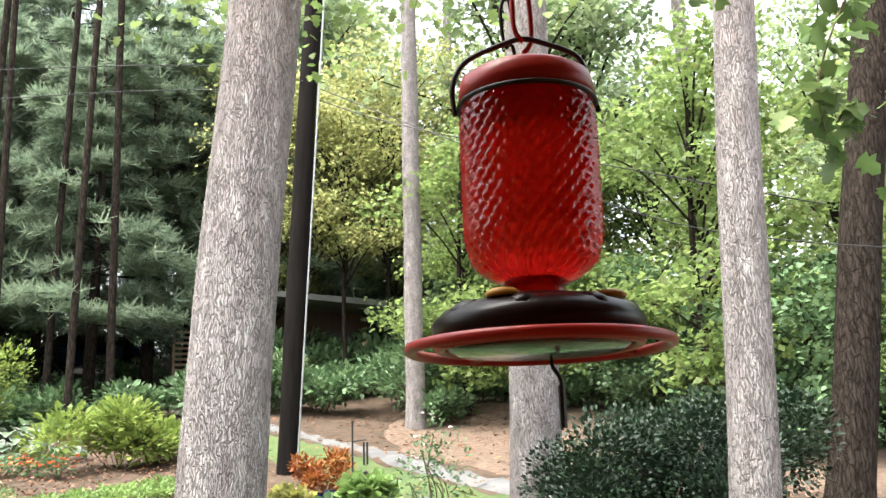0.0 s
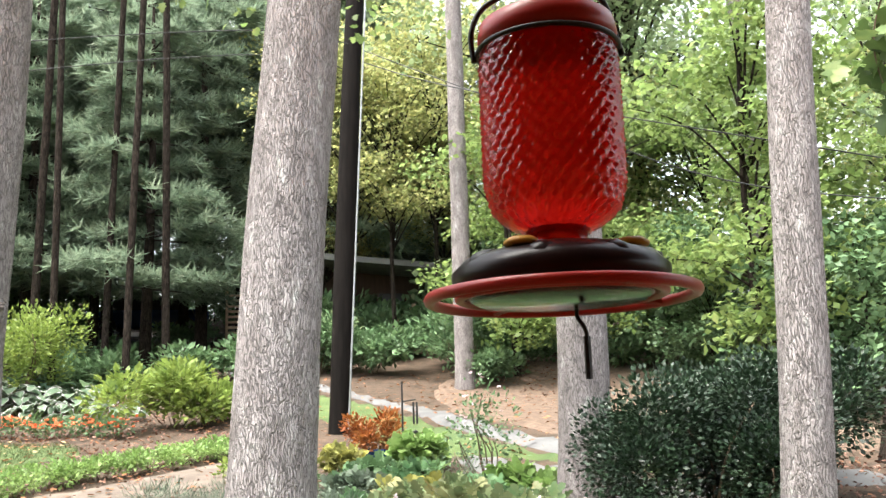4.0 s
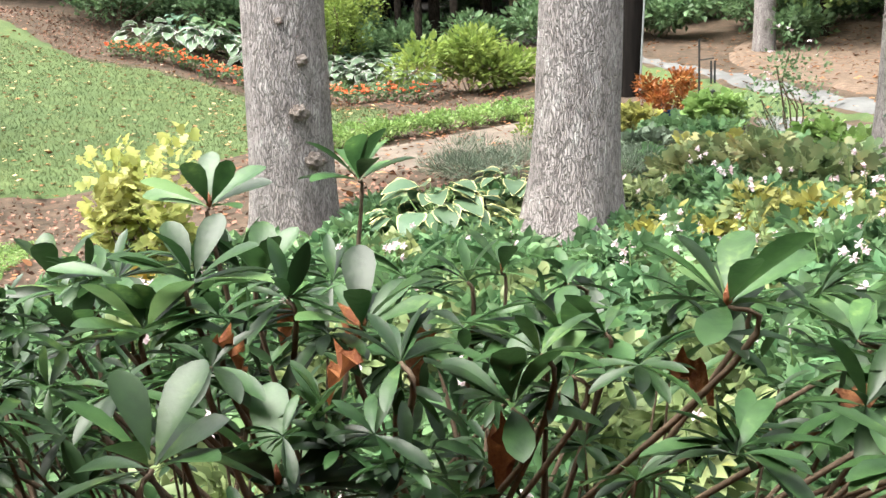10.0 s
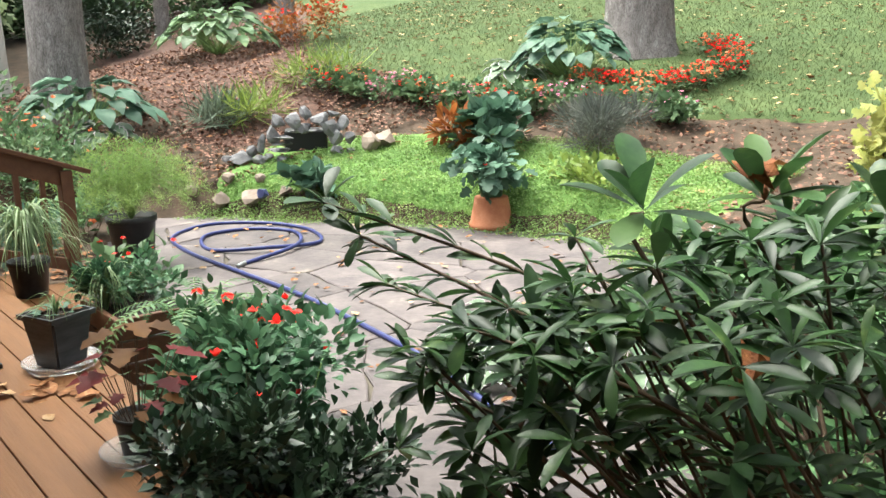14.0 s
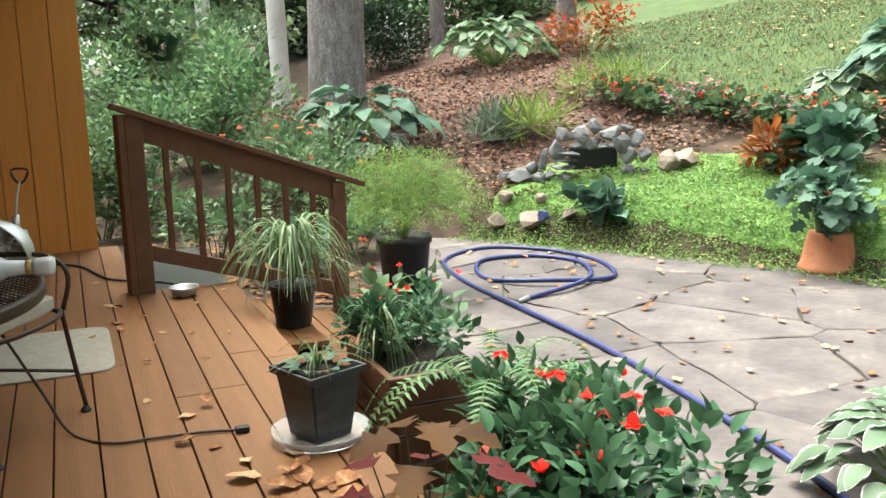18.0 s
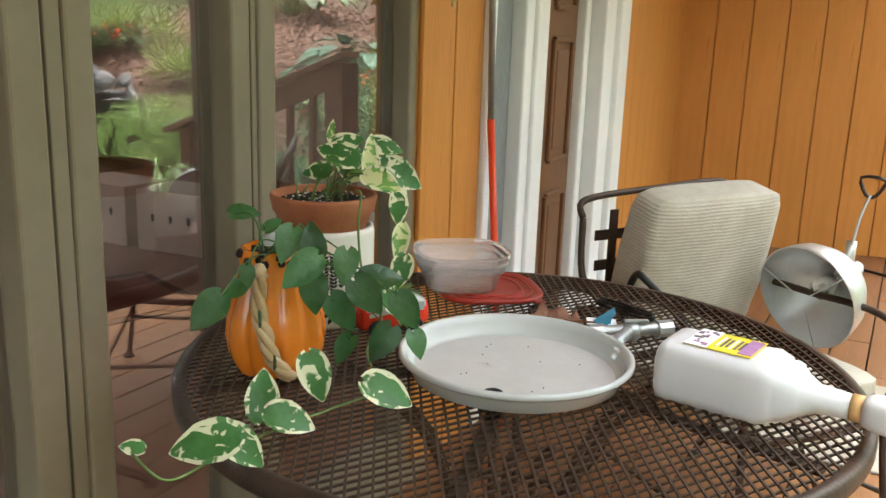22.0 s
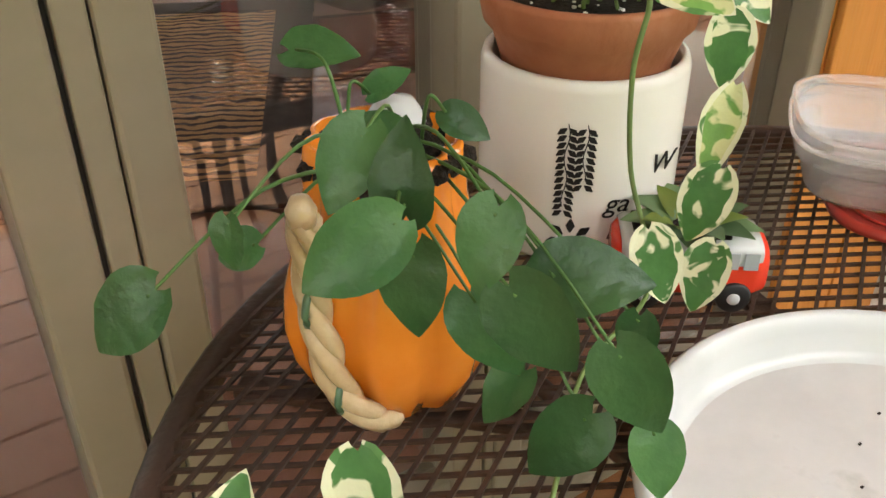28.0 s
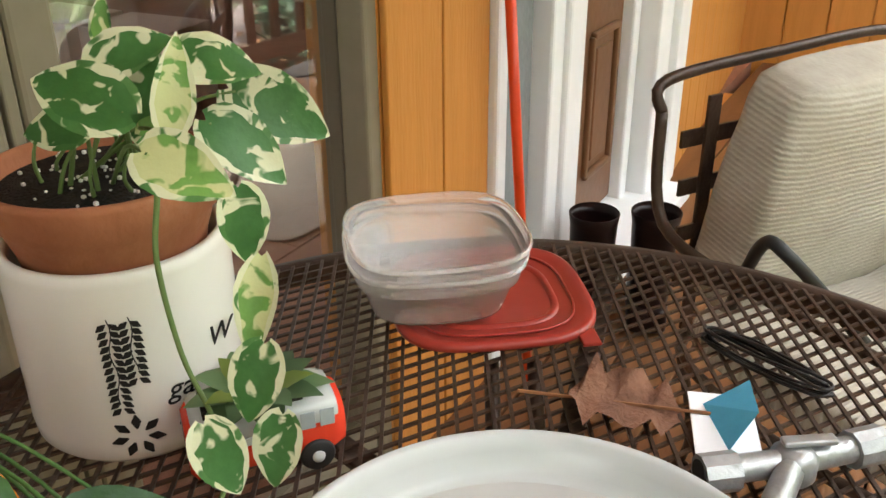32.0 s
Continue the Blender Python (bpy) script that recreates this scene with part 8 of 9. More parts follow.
grassy = thing("grassy_plant", (-5.0, 1.33, 0.08), "small arching striped grass in a wooden planter", "houseplant")
arching("leaf", (0, 0, 0), 60, 0.34, 0.24, G_SPIDER, grassy, 9, 0.7)
wood = thing("wooden_planter", (-4.95, 1.48, -0.36), "low brown wooden planter box beside the deck", "planter")
for k in range(4):
    part("slat", boxed((0.55, 0.03, 0.11), (0, -0.20, 0.07 + 0.12 * k), 0.005), M_RAIL, wood)
    part("slat", boxed((0.03, 0.40, 0.11), (0.26, 0, 0.07 + 0.12 * k), 0.005), M_RAIL, wood)
part("soil", boxed((0.5, 0.4, 0.04), (0, 0, 0.44)), M_POTSOIL, wood)
L_IMPA = blade((0, 0.12, 0.35, 0.6, 0.85, 1), (0.03, 0.18, 0.30, 0.27, 0.12, 0.01), 0.28, 0.3, 0.05)
mound("mixed_planting", -5.05, 1.45, 0.27, 0.34, 700, G_IMPA, L_PLAIN, 0.055, "grey-green leafy plants in a wooden planter", "perennial", 400, base=0.05, petals=3, petal_mat=G_RED, petal_size=0.022)
mound("begonia", -5.75, 1.75, 0.28, 0.75, 170, G_SHRUB, L_HOSTA, 0.10, "tall begonia with large leaves and red flowers", "flower", 401, base=-0.36, petals=7, petal_mat=G_RED, petal_size=0.024)
mound("red_impatiens", -3.55, 1.42, 0.44, 0.80, 1500, G_IMPA, L_IMPA, 0.068, "large impatiens with dark leaves and bright red flowers", "flower", 402, ry=0.42, base=-0.36, petals=18, petal_mat=G_RED, petal_size=0.037, stem_mat=M_GREENSTEM)
mound("red_impatiens", -4.05, 1.62, 0.42, 0.78, 1350, G_IMPA, L_IMPA, 0.066, "large impatiens with dark leaves and bright red flowers", "flower", 403, ry=0.4, base=-0.36, petals=14, petal_mat=G_RED, petal_size=0.035, stem_mat=M_GREENSTEM)
mound("feathery_groundcover", -3.2, 1.22, 0.7, 0.45, 2600, G_HOLLY, L_STRAP, 0.09, "dark feathery foliage at the deck's edge", "perennial", 404, ry=0.2, base=-0.3)
# fern fronds with their leaflets
frond = thing("sword_fern", (-4.25, 1.5, 0.0), "light green sword fern beside the deck", "fern")
part("rootstock", lathe(bmesh.new(), [(0.05, -0.36), (0.045, -0.1), (0.02, 0.02)], 12), M_BARKD, frond)
rp = random.Random(8)
for k in range(11):
    a = math.tau * k / 11 + rp.uniform(-.2, .2)
    e = Vector((math.cos(a), math.sin(a), 0))
    L = rp.uniform(0.38, 0.52)
    line = curve_pts([(0, 0, 0), e * L * 0.35 + Vector((0, 0, L * 0.62)), e * L * 0.85 + Vector((0, 0, L * 0.55)), e * L * 1.1 + Vector((0, 0, L * 0.2))], 9)
    v, f = [tuple(q) for q in line], []
    for j in range(2, len(line) - 1):
        q, w, d = line[j], 0.085 * (1 - (j - 2) / len(line)) ** 0.8, (line[j + 1] - line[j]).normalized()
        for s in (-1, 1):
            t = Vector((-e.y, e.x, 0)) * s + d * 0.25 + Vector((0, 0, rp.uniform(-0.25, 0.1)))
            i = len(v)
            v += [tuple(q - d * 0.003), tuple(q + t * w * 0.35 - d * 0.0065), tuple(q + t * w - Vector((0, 0, w * 0.15))), tuple(q + t * w * 0.35 + d * 0.0065), tuple(q + d * 0.003)]
            f.append((i, i + 1, i + 2, i + 3, i + 4))
    o = part("frond", (v, f), G_ANEM, frond)
    part("midrib", tubed(line, 0.0025, 5, 0.001), M_GREENSTEM, o)
heuch = thing("bronze_heuchera", (-3.38, 0.90, 0.02), "bronze and red lobed leaves in a pot on the deck's edge", "perennial")
M_MAROON = leafy("maroon leaves", (0.075, 0.007, 0.009), (0.12, 0.014, 0.014), 0.6)
M_BRONZE = leafy("bronze leaves", (0.085, 0.036, 0.010), (0.14, 0.062, 0.016), 0.65, c=(0.17, 0.09, 0.025))
for k in range(26):
    a = k * 2.4
    # large bronze leaves on top, maroon ones below them, small ones round the pot
    level = 0 if k < 6 else 1 if k < 13 else 2
    d = (0.05, 0.12, 0.09)[level] + 0.006 * (k % 7)
    h = rp.uniform(*((0.33, 0.45), (0.22, 0.32), (0.08, 0.2))[level])
    tip = Vector((-3.38 + d * math.cos(a), 0.90 + d * math.sin(a), 0.08 + h))
    leaf_part("leaf", L_LOBED, tip, (math.cos(a), math.sin(a), -0.2), rp.uniform(*((0.10, 0.13), (0.09, 0.12), (0.06, 0.09))[level]), (M_BRONZE, M_MAROON, (M_MAROON, M_BRONZE, G_SHRUB)[k % 3])[level], heuch)
    part("stalk", tubed([(0, 0, 0), tip - Vector((-3.38, 0.90, 0.02))], 0.002, 5), M_STEM, heuch)
round_pot("small_pot", -3.38, 0.90, 0.008, 0.085, 0.15, M_BLACKPOT, "small dark pot at the deck's edge")
tray = thing("plant_saucer", (-3.38, 0.90, 0.0), "clear plastic saucer under a small pot", "saucer")
part("saucer", lathe(bmesh.new(), [(0.001, 0.0), (0.12, 0.0), (0.14, 0.028), (0.144, 0.03), (0.144, 0.034), (0.137, 0.031), (0.118, 0.005), (0.001, 0.004)], 40), M_CLEAR, tray, smooth=True)
mound("feathery_groundcover", -2.95, 1.0, 0.36, 0.45, 1500, G_HOLLY, L_PLAIN, 0.055, "dark feathery foliage leaning over the deck's edge", "perennial", 410, base=-0.1)
mound("feathery_groundcover", -3.0, 1.35, 0.45, 0.55, 1500, G_HOLLY, L_PLAIN, 0.06, "dark leafy foliage at the deck's edge", "perennial", 411, base=-0.3)
upturned = thing("upturned_pot", (-6.9, 5.70, -0.345), "upturned terracotta pot used as a stand", "plant pot")
part("pot", lathe(bmesh.new(), [(0.225, 0.0), (0.225, 0.05), (0.21, 0.055), (0.165, 0.30), (0.16, 0.31), (0.001, 0.31)], 40), M_TERRA, upturned, smooth=True)
round_pot("green_pot", -6.9, 5.70, -0.037, 0.14, 0.22, material("green plastic", (0.03, 0.075, 0.04), (0.045, 0.10, 0.055), 0.4), "green plastic pot on an upturned terracotta pot")
mound("trailing_geranium", -6.9, 5.70, 0.36, 0.5, 190, G_HOSTA, L_LOBED, 0.14, "leafy trailing plant in a green pot", "houseplant", 405, base=0.02, petals=2, petal_mat=G_RED, petal_size=0.03, up=-0.2)
BASKET = (-8.35, 0.90, 1.37)
basket = thing("hanging_basket", BASKET, "green hanging basket with trailing leaves and flowers", "hanging basket")
part("basket", lathe(bmesh.new(), [(0.09, 0.0), (0.15, 0.16), (0.16, 0.18), (0.15, 0.18), (0.001, 0.15)], 28), material("dark green plastic", (0.012, 0.05, 0.03), (0.02, 0.07, 0.04), 0.4), basket, smooth=True)
n = 420
p = ball(rng, n, 1.0) * rng.uniform(0.1, 0.36, (n, 1)) + (0, 0, 0.25)
spread("trailing_leaves", L_PLAIN, p, ball(rng, n) + (0, 0, -0.4), 0.07, G_SHRUB, basket, rng)["kind"] = "stuff"
for k in range(8):
    q = Vector((0.25 * math.cos(k * 1.3), 0.25 * math.sin(k * 1.3), 0.1 + 0.06 * k))
    spread("flower", L_ROUND, np.repeat([tuple(q)], 5, 0), ball(rng, 5), 0.03, G_YELLOW if k % 2 else G_PINK, basket, rng)
for k in range(3):
    a = math.tau * k / 3
    part("hanger_wire", tubed([(0.15 * math.cos(a), 0.15 * math.sin(a), 0.18), (0, 0, 0.95)], 0.002, 5), M_WIRE, basket)

# ---- rock pile with a near-black block for its shaded spout hole ----
M_ROCK = material("grey rock", (0.11, 0.105, 0.11), (0.21, 0.205, 0.21), 0.85, 7, 0.8, vary=0.45, c=(0.33, 0.31, 0.30))
M_ROCKT = material("tan rock", (0.20, 0.15, 0.12), (0.28, 0.22, 0.18), 0.85, 5, 0.6, vary=0.2)


def rock(x, y, z, sx, sy, sz, seed, mat=None, turn=None):
    bm = bmesh.new()
    bmesh.ops.create_icosphere(bm, subdivisions=2, radius=1)
    r = random.Random(seed)
    cuts = [(Vector((r.gauss(0, 1), r.gauss(0, 1), r.gauss(0, 0.7))).normalized(), r.uniform(0.40, 0.72)) for _ in range(15)]
    for v in bm.verts:
        for n_, d in cuts:
            e = v.co.dot(n_) - d
            if e > 0:
                v.co -= n_ * e
        v.co = Vector((v.co.x * sx, v.co.y * sy, v.co.z * sz))
    bm.transform(Matrix.Rotation(r.uniform(0, 6.28) if turn is None else radians(turn + r.uniform(-12, 12)), 4, "Z"))
    o = part("rock", bm, mat or M_ROCK)
    o.location = (x, y, z)
    return tagged(o, "angular pale grey rock of the pile" if mat is None else "rounded tan stone of the pile", "rock", "rock pile")


EASE = Vector((0.51, 0.86, 0))
FACE = Vector((-9.5, 5.14, 0))
OUT = Vector((0.86, -0.51, 0))
back = thing("spout_hollow", (FACE.x, FACE.y, 0.0), "near-black block standing in for the shaded hollow under the rocks of a dry waterfall", "hollow", kind="structure")
# solid block, no recess: the hollow's shade is its near-black colour
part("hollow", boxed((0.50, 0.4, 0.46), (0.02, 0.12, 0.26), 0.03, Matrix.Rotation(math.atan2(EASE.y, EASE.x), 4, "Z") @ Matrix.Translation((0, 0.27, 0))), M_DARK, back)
TOP = [(-0.34, 0.61, 0.10, 0.08), (-0.12, 0.63, 0.13, 0.11), (0.03, 0.69, 0.09, 0.08), (0.0, 0.55, 0.14, 0.075), (0.22, 0.61, 0.16, 0.10), (0.36, 0.53, 0.15, 0.11), (0.40, 0.68, 0.09, 0.05), (-0.42, 0.47, 0.10, 0.11), (0.52, 0.58, 0.1, 0.08)]
SIDE = [(-0.56, 0.36, 0.06, 0.12), (-0.70, 0.30, 0.10, 0.07), (-0.62, 0.19, 0.10, 0.07), (-0.86, 0.20, 0.17, 0.10), (-0.47, 0.22, 0.07, 0.05), (0.62, 0.24, 0.09, 0.07), (-0.36, 0.13, 0.08, 0.05), (-1.0, 0.2, 0.1, 0.07), (0.44, 0.42, 0.11, 0.10), (0.42, 0.26, 0.10, 0.09), (0.48, 0.10, 0.11, 0.09), (-0.30, 0.18, 0.09, 0.06), (-0.38, 0.06, 0.12, 0.06), (0.28, 0.06, 0.10, 0.04), (0.60, 0.40, 0.09, 0.07), (-0.78, 0.08, 0.12, 0.07)]
SLABS = [(-0.30, 0.36, 0.15, 0.026), (-0.34, 0.28, 0.14, 0.028), (-0.26, 0.43, 0.17, 0.02), (0.04, 0.50, 0.22, 0.02)]
for k, (u, z, w, h) in enumerate(TOP + SIDE + SLABS):
    p = FACE + EASE * u * 0.86 + OUT * (0.05 if k % 2 else 0.0)
    rock(p.x, p.y, z, w * 1.2, w, h * 1.2, 100 + k, turn=math.degrees(math.atan2(EASE.y, EASE.x)))
p = FACE + EASE * 0.78 + OUT * 0.1
rock(p.x, p.y, 0.36, 0.19, 0.16, 0.14, 150, M_ROCKT)
for k, (x, y, s) in enumerate([(-9.45, 4.05, .15), (-9.2, 4.28, .16), (-9.75, 3.85, .13), (-9.05, 5.95, .22), (-8.95, 4.55, .1), (-9.3, 4.45, .1), (-9.6, 4.2, .11)]):
    rock(x, y, ground_z(x, y) + s * 0.35, s, s * 0.9, s * 0.75, 300 + k, M_ROCKT)
o = rock(-8.98, 4.32, ground_z(-8.98, 4.32) + 0.2, 0.08, 0.07, 0.09, 400, material("blue glazed stone", (0.05, 0.06, 0.14), (0.08, 0.09, 0.2), 0.3))
tagged(o, "small deep-blue stone on the rocks", "rock", "rock pile")

# ---- hose, cables, far things ----
M_HOSE = material("blue-violet hose", (0.024, 0.028, 0.10), (0.036, 0.046, 0.15), 0.35, 30, 0.05, c=(0.05, 0.025, 0.08))
hose = thing("garden_hose", (0, 0, 0), "blue and purple garden hose coiled on the terrace", "hose")
HOSE = [(-7.12, 3.15), (-7.35, 3.78), (-8.03, 4.12), (-8.46, 3.88), (-8.45, 3.4), (-7.83, 3.16), (-7.44, 3.47), (-7.42, 4.04), (-7.98, 4.28), (-8.59, 4.16), (-8.97, 3.7), (-8.65, 3.16), (-7.92, 2.98), (-6.86, 2.98), (-5.91, 2.99), (-4.77, 2.89), (-4.12, 2.8), (-3.53, 2.65), (-2.8, 2.5)]
part("hose", tubed(curve_pts([(x, y, -0.322 + (0.03 if k in (1, 6) else 0)) for k, (x, y) in enumerate(HOSE)], 10), 0.018, 10), M_HOSE, hose, smooth=True)
part("nozzle", tubed([(-7.12, 3.15, -0.322), (-7.08, 3.06, -0.325)], 0.021, 10, 0.015), M_GREYM, hose, "brass hose end", True)
lines = thing("power_lines", (0, 0, 0), "black overhead cables strung from the utility pole", "cable")
for pts in ([(-30, 27, 9.6), (-3.4, 14.3, 7.6), (1.3, 13.3, 7.3)], [(-30, 29, 8.8), (-3.4, 14.5, 7.2), (1.3, 13.4, 6.9)], [(1.4, 13.3, 7.2), (3.15, 10.94, 5.5), (5.58, 9.24, 4.0), (9, 6, 3.0)], [(1.4, 13.3, 7.0), (2.63, 10.98, 5.7), (6.2, 8.0, 4.0)]):
    part("cable", tubed(curve_pts(pts, 8), 0.008, 5), M_DARK, lines)
for dx in (0.11,):
    part("riser_pipe", tubed([(0.95 + dx + 0.02, 13.24, ground_z(0.95, 13.3)), (1.45 + dx, 13.24, ground_z(0.95, 13.3) + 9)], 0.014, 8), M_GREYM, POLE).matrix_parent_inverse = POLE.matrix_world.inverted()
stake = thing("garden_stake", (1.48, 10.49, ground_z(1.48, 10.49)), "thin black iron garden stake with a wind chime", "garden stake")
part("stake", tubed([(0, 0, -0.1), (0, 0, 0.95)], 0.012, 6), M_DARK, stake)
part("arm", tubed([(0, 0, 0.72), (0.16, 0, 0.74)], 0.008, 6), M_DARK, stake)
part("chime_tube", tubed([(0.13, 0, 0.71), (0.13, 0, 0.46)], 0.012, 6), M_DARK, stake)
part("chime_tube", tubed([(0.17, 0, 0.71), (0.17, 0, 0.46)], 0.012, 6), M_DARK, stake)
part("clapper", lathe(bmesh.new(), [(0.001, 0), (0.03, 0.02), (0.03, 0.04), (0.001, 0.06)], 10, (0.15, 0, 0.34)), M_DARK, stake)
M_HOUSE = material("dark brown cladding", (0.04, 0.024, 0.016), (0.06, 0.036, 0.025), 0.8, 3, 0.3, stretch=(5, 5, 0.5))
M_ROOF = material("pale grey roofing", (0.11, 0.11, 0.105), (0.16, 0.155, 0.15), 0.9, 3, 0.3)
hz = ground_z(3.4, 27.5) - 0.9
far_house = thing("neighbour_house", (3.4, 27.5, hz), "dark brown wooden house half hidden by trees", "house")
part("wall", boxed((5.0, 4.0, 2.9), (-0.2, 0.6, 1.2), 0.01), M_HOUSE, far_house)
part("roof", beam((-3.4, -0.2, 2.85), (2.6, -0.2, 2.35), 6.0, 0.16), M_ROOF, far_house, "low pale roof edge")
for k, x in enumerate((-1.6, 0.0, 1.2)):
    w = part("window", boxed((0.7, 0.05, 0.9), (x, -1.42, 1.5), 0.01), M_DARK, far_house)
    part("frame", boxed((0.8, 0.03, 0.06), (x, -1.42, 1.0), 0.005), M_WHITE, w)
M_WOODP = material("pale timber", (0.36, 0.26, 0.17), (0.44, 0.33, 0.22), 0.8, 4, 0.3)
for k in range(5):
    part("stair_rail", beam((-0.75 + 0.10 * k, -1.9 - 0.1 * k, 0.45 + 0.05 * k), (0.35 + 0.1 * k, -1.9 - 0.1 * k, 1.45 + 0.05 * k), 0.05, 0.05), M_WOODP, far_house)
for k in range(6):
    part("stair_tread", boxed((0.25, 0.9, 0.04), (-0.7 + 0.2 * k, -1.95, 0.15 + 0.18 * k)), M_WOODP, far_house)
slats = thing("slatted_screen", (-1.1, 27.6, ground_z(-1.1, 27.6)), "small pale slatted wooden screen among the pines", "fence")
for k in range(8):
    part("slat", boxed((0.5, 0.03, 0.07), (0, 0, 0.35 + 0.16 * k), 0.003), M_WOODP, slats)
for x in (-0.25, 0.25):
    part("post", boxed((0.07, 0.07, 1.8), (x, 0.05, 0.85), 0.004), M_WOODP, slats)
car = thing("parked_car", (-4.3, 33.3, ground_z(-4.3, 33.3)), "dark blue car parked beyond the pines", "car")
M_CARP = material("dark blue car paint", (0.015, 0.03, 0.08), (0.02, 0.04, 0.10), 0.25, 4, 0.0, coat=0.5)
part("body", rounded_loft([(-2.1, 0.7, 0.28, 4), (-1.9, 0.85, 0.36, 5), (1.9, 0.85, 0.36, 5), (2.1, 0.7, 0.28, 4)]), M_CARP, car, smooth=True).location = (0, 0, 0.62)
part("cabin", rounded_loft([(-1.3, 0.6, 0.1, 4), (-0.8, 0.72, 0.3, 5), (0.7, 0.72, 0.3, 5), (1.2, 0.6, 0.1, 4)]), M_DARK, car, "dark glass cabin", True).location = (0, 0, 1.15)
for x in (-1.3, 1.3):
    for s in (-0.82, 0.82):
        w = part("wheel", lathe(bmesh.new(), [(0.12, -0.1), (0.32, -0.1), (0.33, 0.1), (0.12, 0.1)], 20), M_DARK, car)
        w.matrix_local = pose(x, s, 0.33, 90, 0, 0)
        part("rim", lathe(bmesh.new(), [(0.001, -0.105), (0.2, -0.105), (0.2, 0.105), (0.001, 0.105)], 16), M_GREYM, w)
patch("far_drive", [(-9, 31.2), (-2.5, 30.6), (-1.6, 31.6), (-4, 32.5), (-9, 32.6)], M_ASPHALT, 0.03, "pale grey drive beyond the pines", "driveway", 0.4)

G_NEAR = leafy("near maple leaves", (0.06, 0.125, 0.026), (0.11, 0.195, 0.042), 0.45, 0.5, through=0.4, c=(0.20, 0.28, 0.06))
# leafy sprays of a near maple that hang into the view
spray = thing("maple_branch", (2.9, 3.5, 4.1), "hanging maple branch with lobed green leaves", "branch")
rng = np.random.default_rng(61)
boughs = [[(0.9, -0.3, 0.3), (0.1, -0.2, -0.3), (-0.25, -0.15, -0.9), (-0.2, -0.1, -1.25)], [(0.9, -0.3, 0.3), (0.3, -0.3, -0.5), (0.25, -0.3, -1.0)], [(0.9, -0.3, 0.3), (-0.1, 0.0, 0.0), (-0.6, 0.1, -0.35)], [(0.9, -0.3, 0.3), (0.5, -0.1, -0.5), (0.55, 0.1, -1.4)]]
for line in boughs:
    c = curve_pts(line, 8)
    part("twig", tubed(c, 0.009, 6, 0.002), M_STEM, spray, smooth=True)
    for q in c[5:]:
        m = 5
        spread("leaf_cluster", L_LOBED, np.array([tuple(q)]) + rng.normal(0, 0.07, (m, 3)), ball(rng, m) + (0, 0, -0.5), rng.uniform(0.08, 0.13, m), G_NEAR, spray, rng)["kind"] = "stuff"
bough = thing("maple_branch", (3.3, 3.1, 3.3), "drooping maple bough with dark lobed leaves", "branch")
for k in range(11):
    u = k / 10
    a = Vector((0.9 - 1.1 * u, 0.2 * math.sin(k), 0.25 + 0.1 * math.cos(2 * k)))
    c = curve_pts([(1.1, 0.3, 0.7), a, a + Vector((-0.12, 0.05, -0.25)), a + Vector((-0.15 + 0.1 * math.sin(3 * k), 0.05, -0.35 - 0.5 * abs(math.sin(1.7 * k))))], 7)
    part("twig", tubed(c, 0.008, 6, 0.002), M_STEM, bough, smooth=True)
    for q in c[6:]:
        spread("leaf_cluster", L_LOBED, np.array([tuple(q)]) + rng.normal(0, 0.06, (5, 3)), ball(rng, 5) + (0, 0, -0.5), rng.uniform(0.06, 0.10, 5), G_NEAR, bough, rng)["kind"] = "stuff"
tip = thing("oak_canopy", (0.6, 6.2, 5.6), "leafy branches above the garden", "branch")
n = 1500
p = ball(rng, n, 0.35) * rng.uniform(0.3, 2.6, (n, 1))
spread("leaf_cluster", L_LOBED, p, ball(rng, n) + (0, 0, -0.4), rng.uniform(0.07, 0.11, n), G_MAPLE, tip, rng)["kind"] = "stuff"

# ---- fallen leaves ----
L_FALL = [blade((0, 0.2, 0.5, 0.8, 1), (0.03, 0.3, 0.36, 0.2, 0.02), -0.25 + 0.2 * k, 0.5 - 0.3 * k, 0.15) for k in range(3)]
r = random.Random(71)
fall = []
for k in range(3):
    v, f = L_FALL[k]
    o = part("fallen_leaf", ((v * (1, 1, 1)).tolist(), f.tolist()), G_BROWN if k != 1 else leafy("pale dead leaves", (0.36, 0.22, 0.11), (0.46, 0.30, 0.17), 0.8, through=0.1), None, "", True)
    tagged(o, ("curled brown fallen leaf", "pale tan fallen leaf", "flat brown fallen leaf")[k] + " on the boards", "leaf", "fallen leaves")
    fall.append(o)
spots = [(r.uniform(-7.0, -4.3), r.uniform(0.25, 1.05), 0.004) for _ in range(26)] + [(r.uniform(-4.5, -3.9), r.uniform(0.6, 1.05), 0.004) for _ in range(14)] + [(r.uniform(-8.3, -7.0), r.uniform(-0.2, 0.55), 0.004) for _ in range(7)]
stone_spots = []
while len(stone_spots) < 150:
    x, y = r.uniform(-9.0, -3.4), r.uniform(1.9, 6.2)
    if y < np.interp(x, BANK_X, BANK_Y) - 0.15 and math.hypot(x + 7.7, y - 2.45) > 0.3:
        stone_spots.append((x, y, -0.326))
for k, (x, y, z) in enumerate(spots + stone_spots):
    s = r.uniform(0.035, 0.08) * (1.5 if 26 <= k < 40 else 1)
    m = pose(x, y, z + 0.003, r.uniform(-12, 12), r.uniform(-12, 12), r.uniform(0, 360)) @ Matrix.Diagonal((s, s, s, 1))
    src = fall[k % 3]
    if k < 3:
        src.matrix_world = m
    else:
        o = src.copy()
        scene.collection.objects.link(o)
        o.matrix_world = m
        if z < -0.1:
            o["label"] = o["label"].replace("on the boards", "on the flagstones")
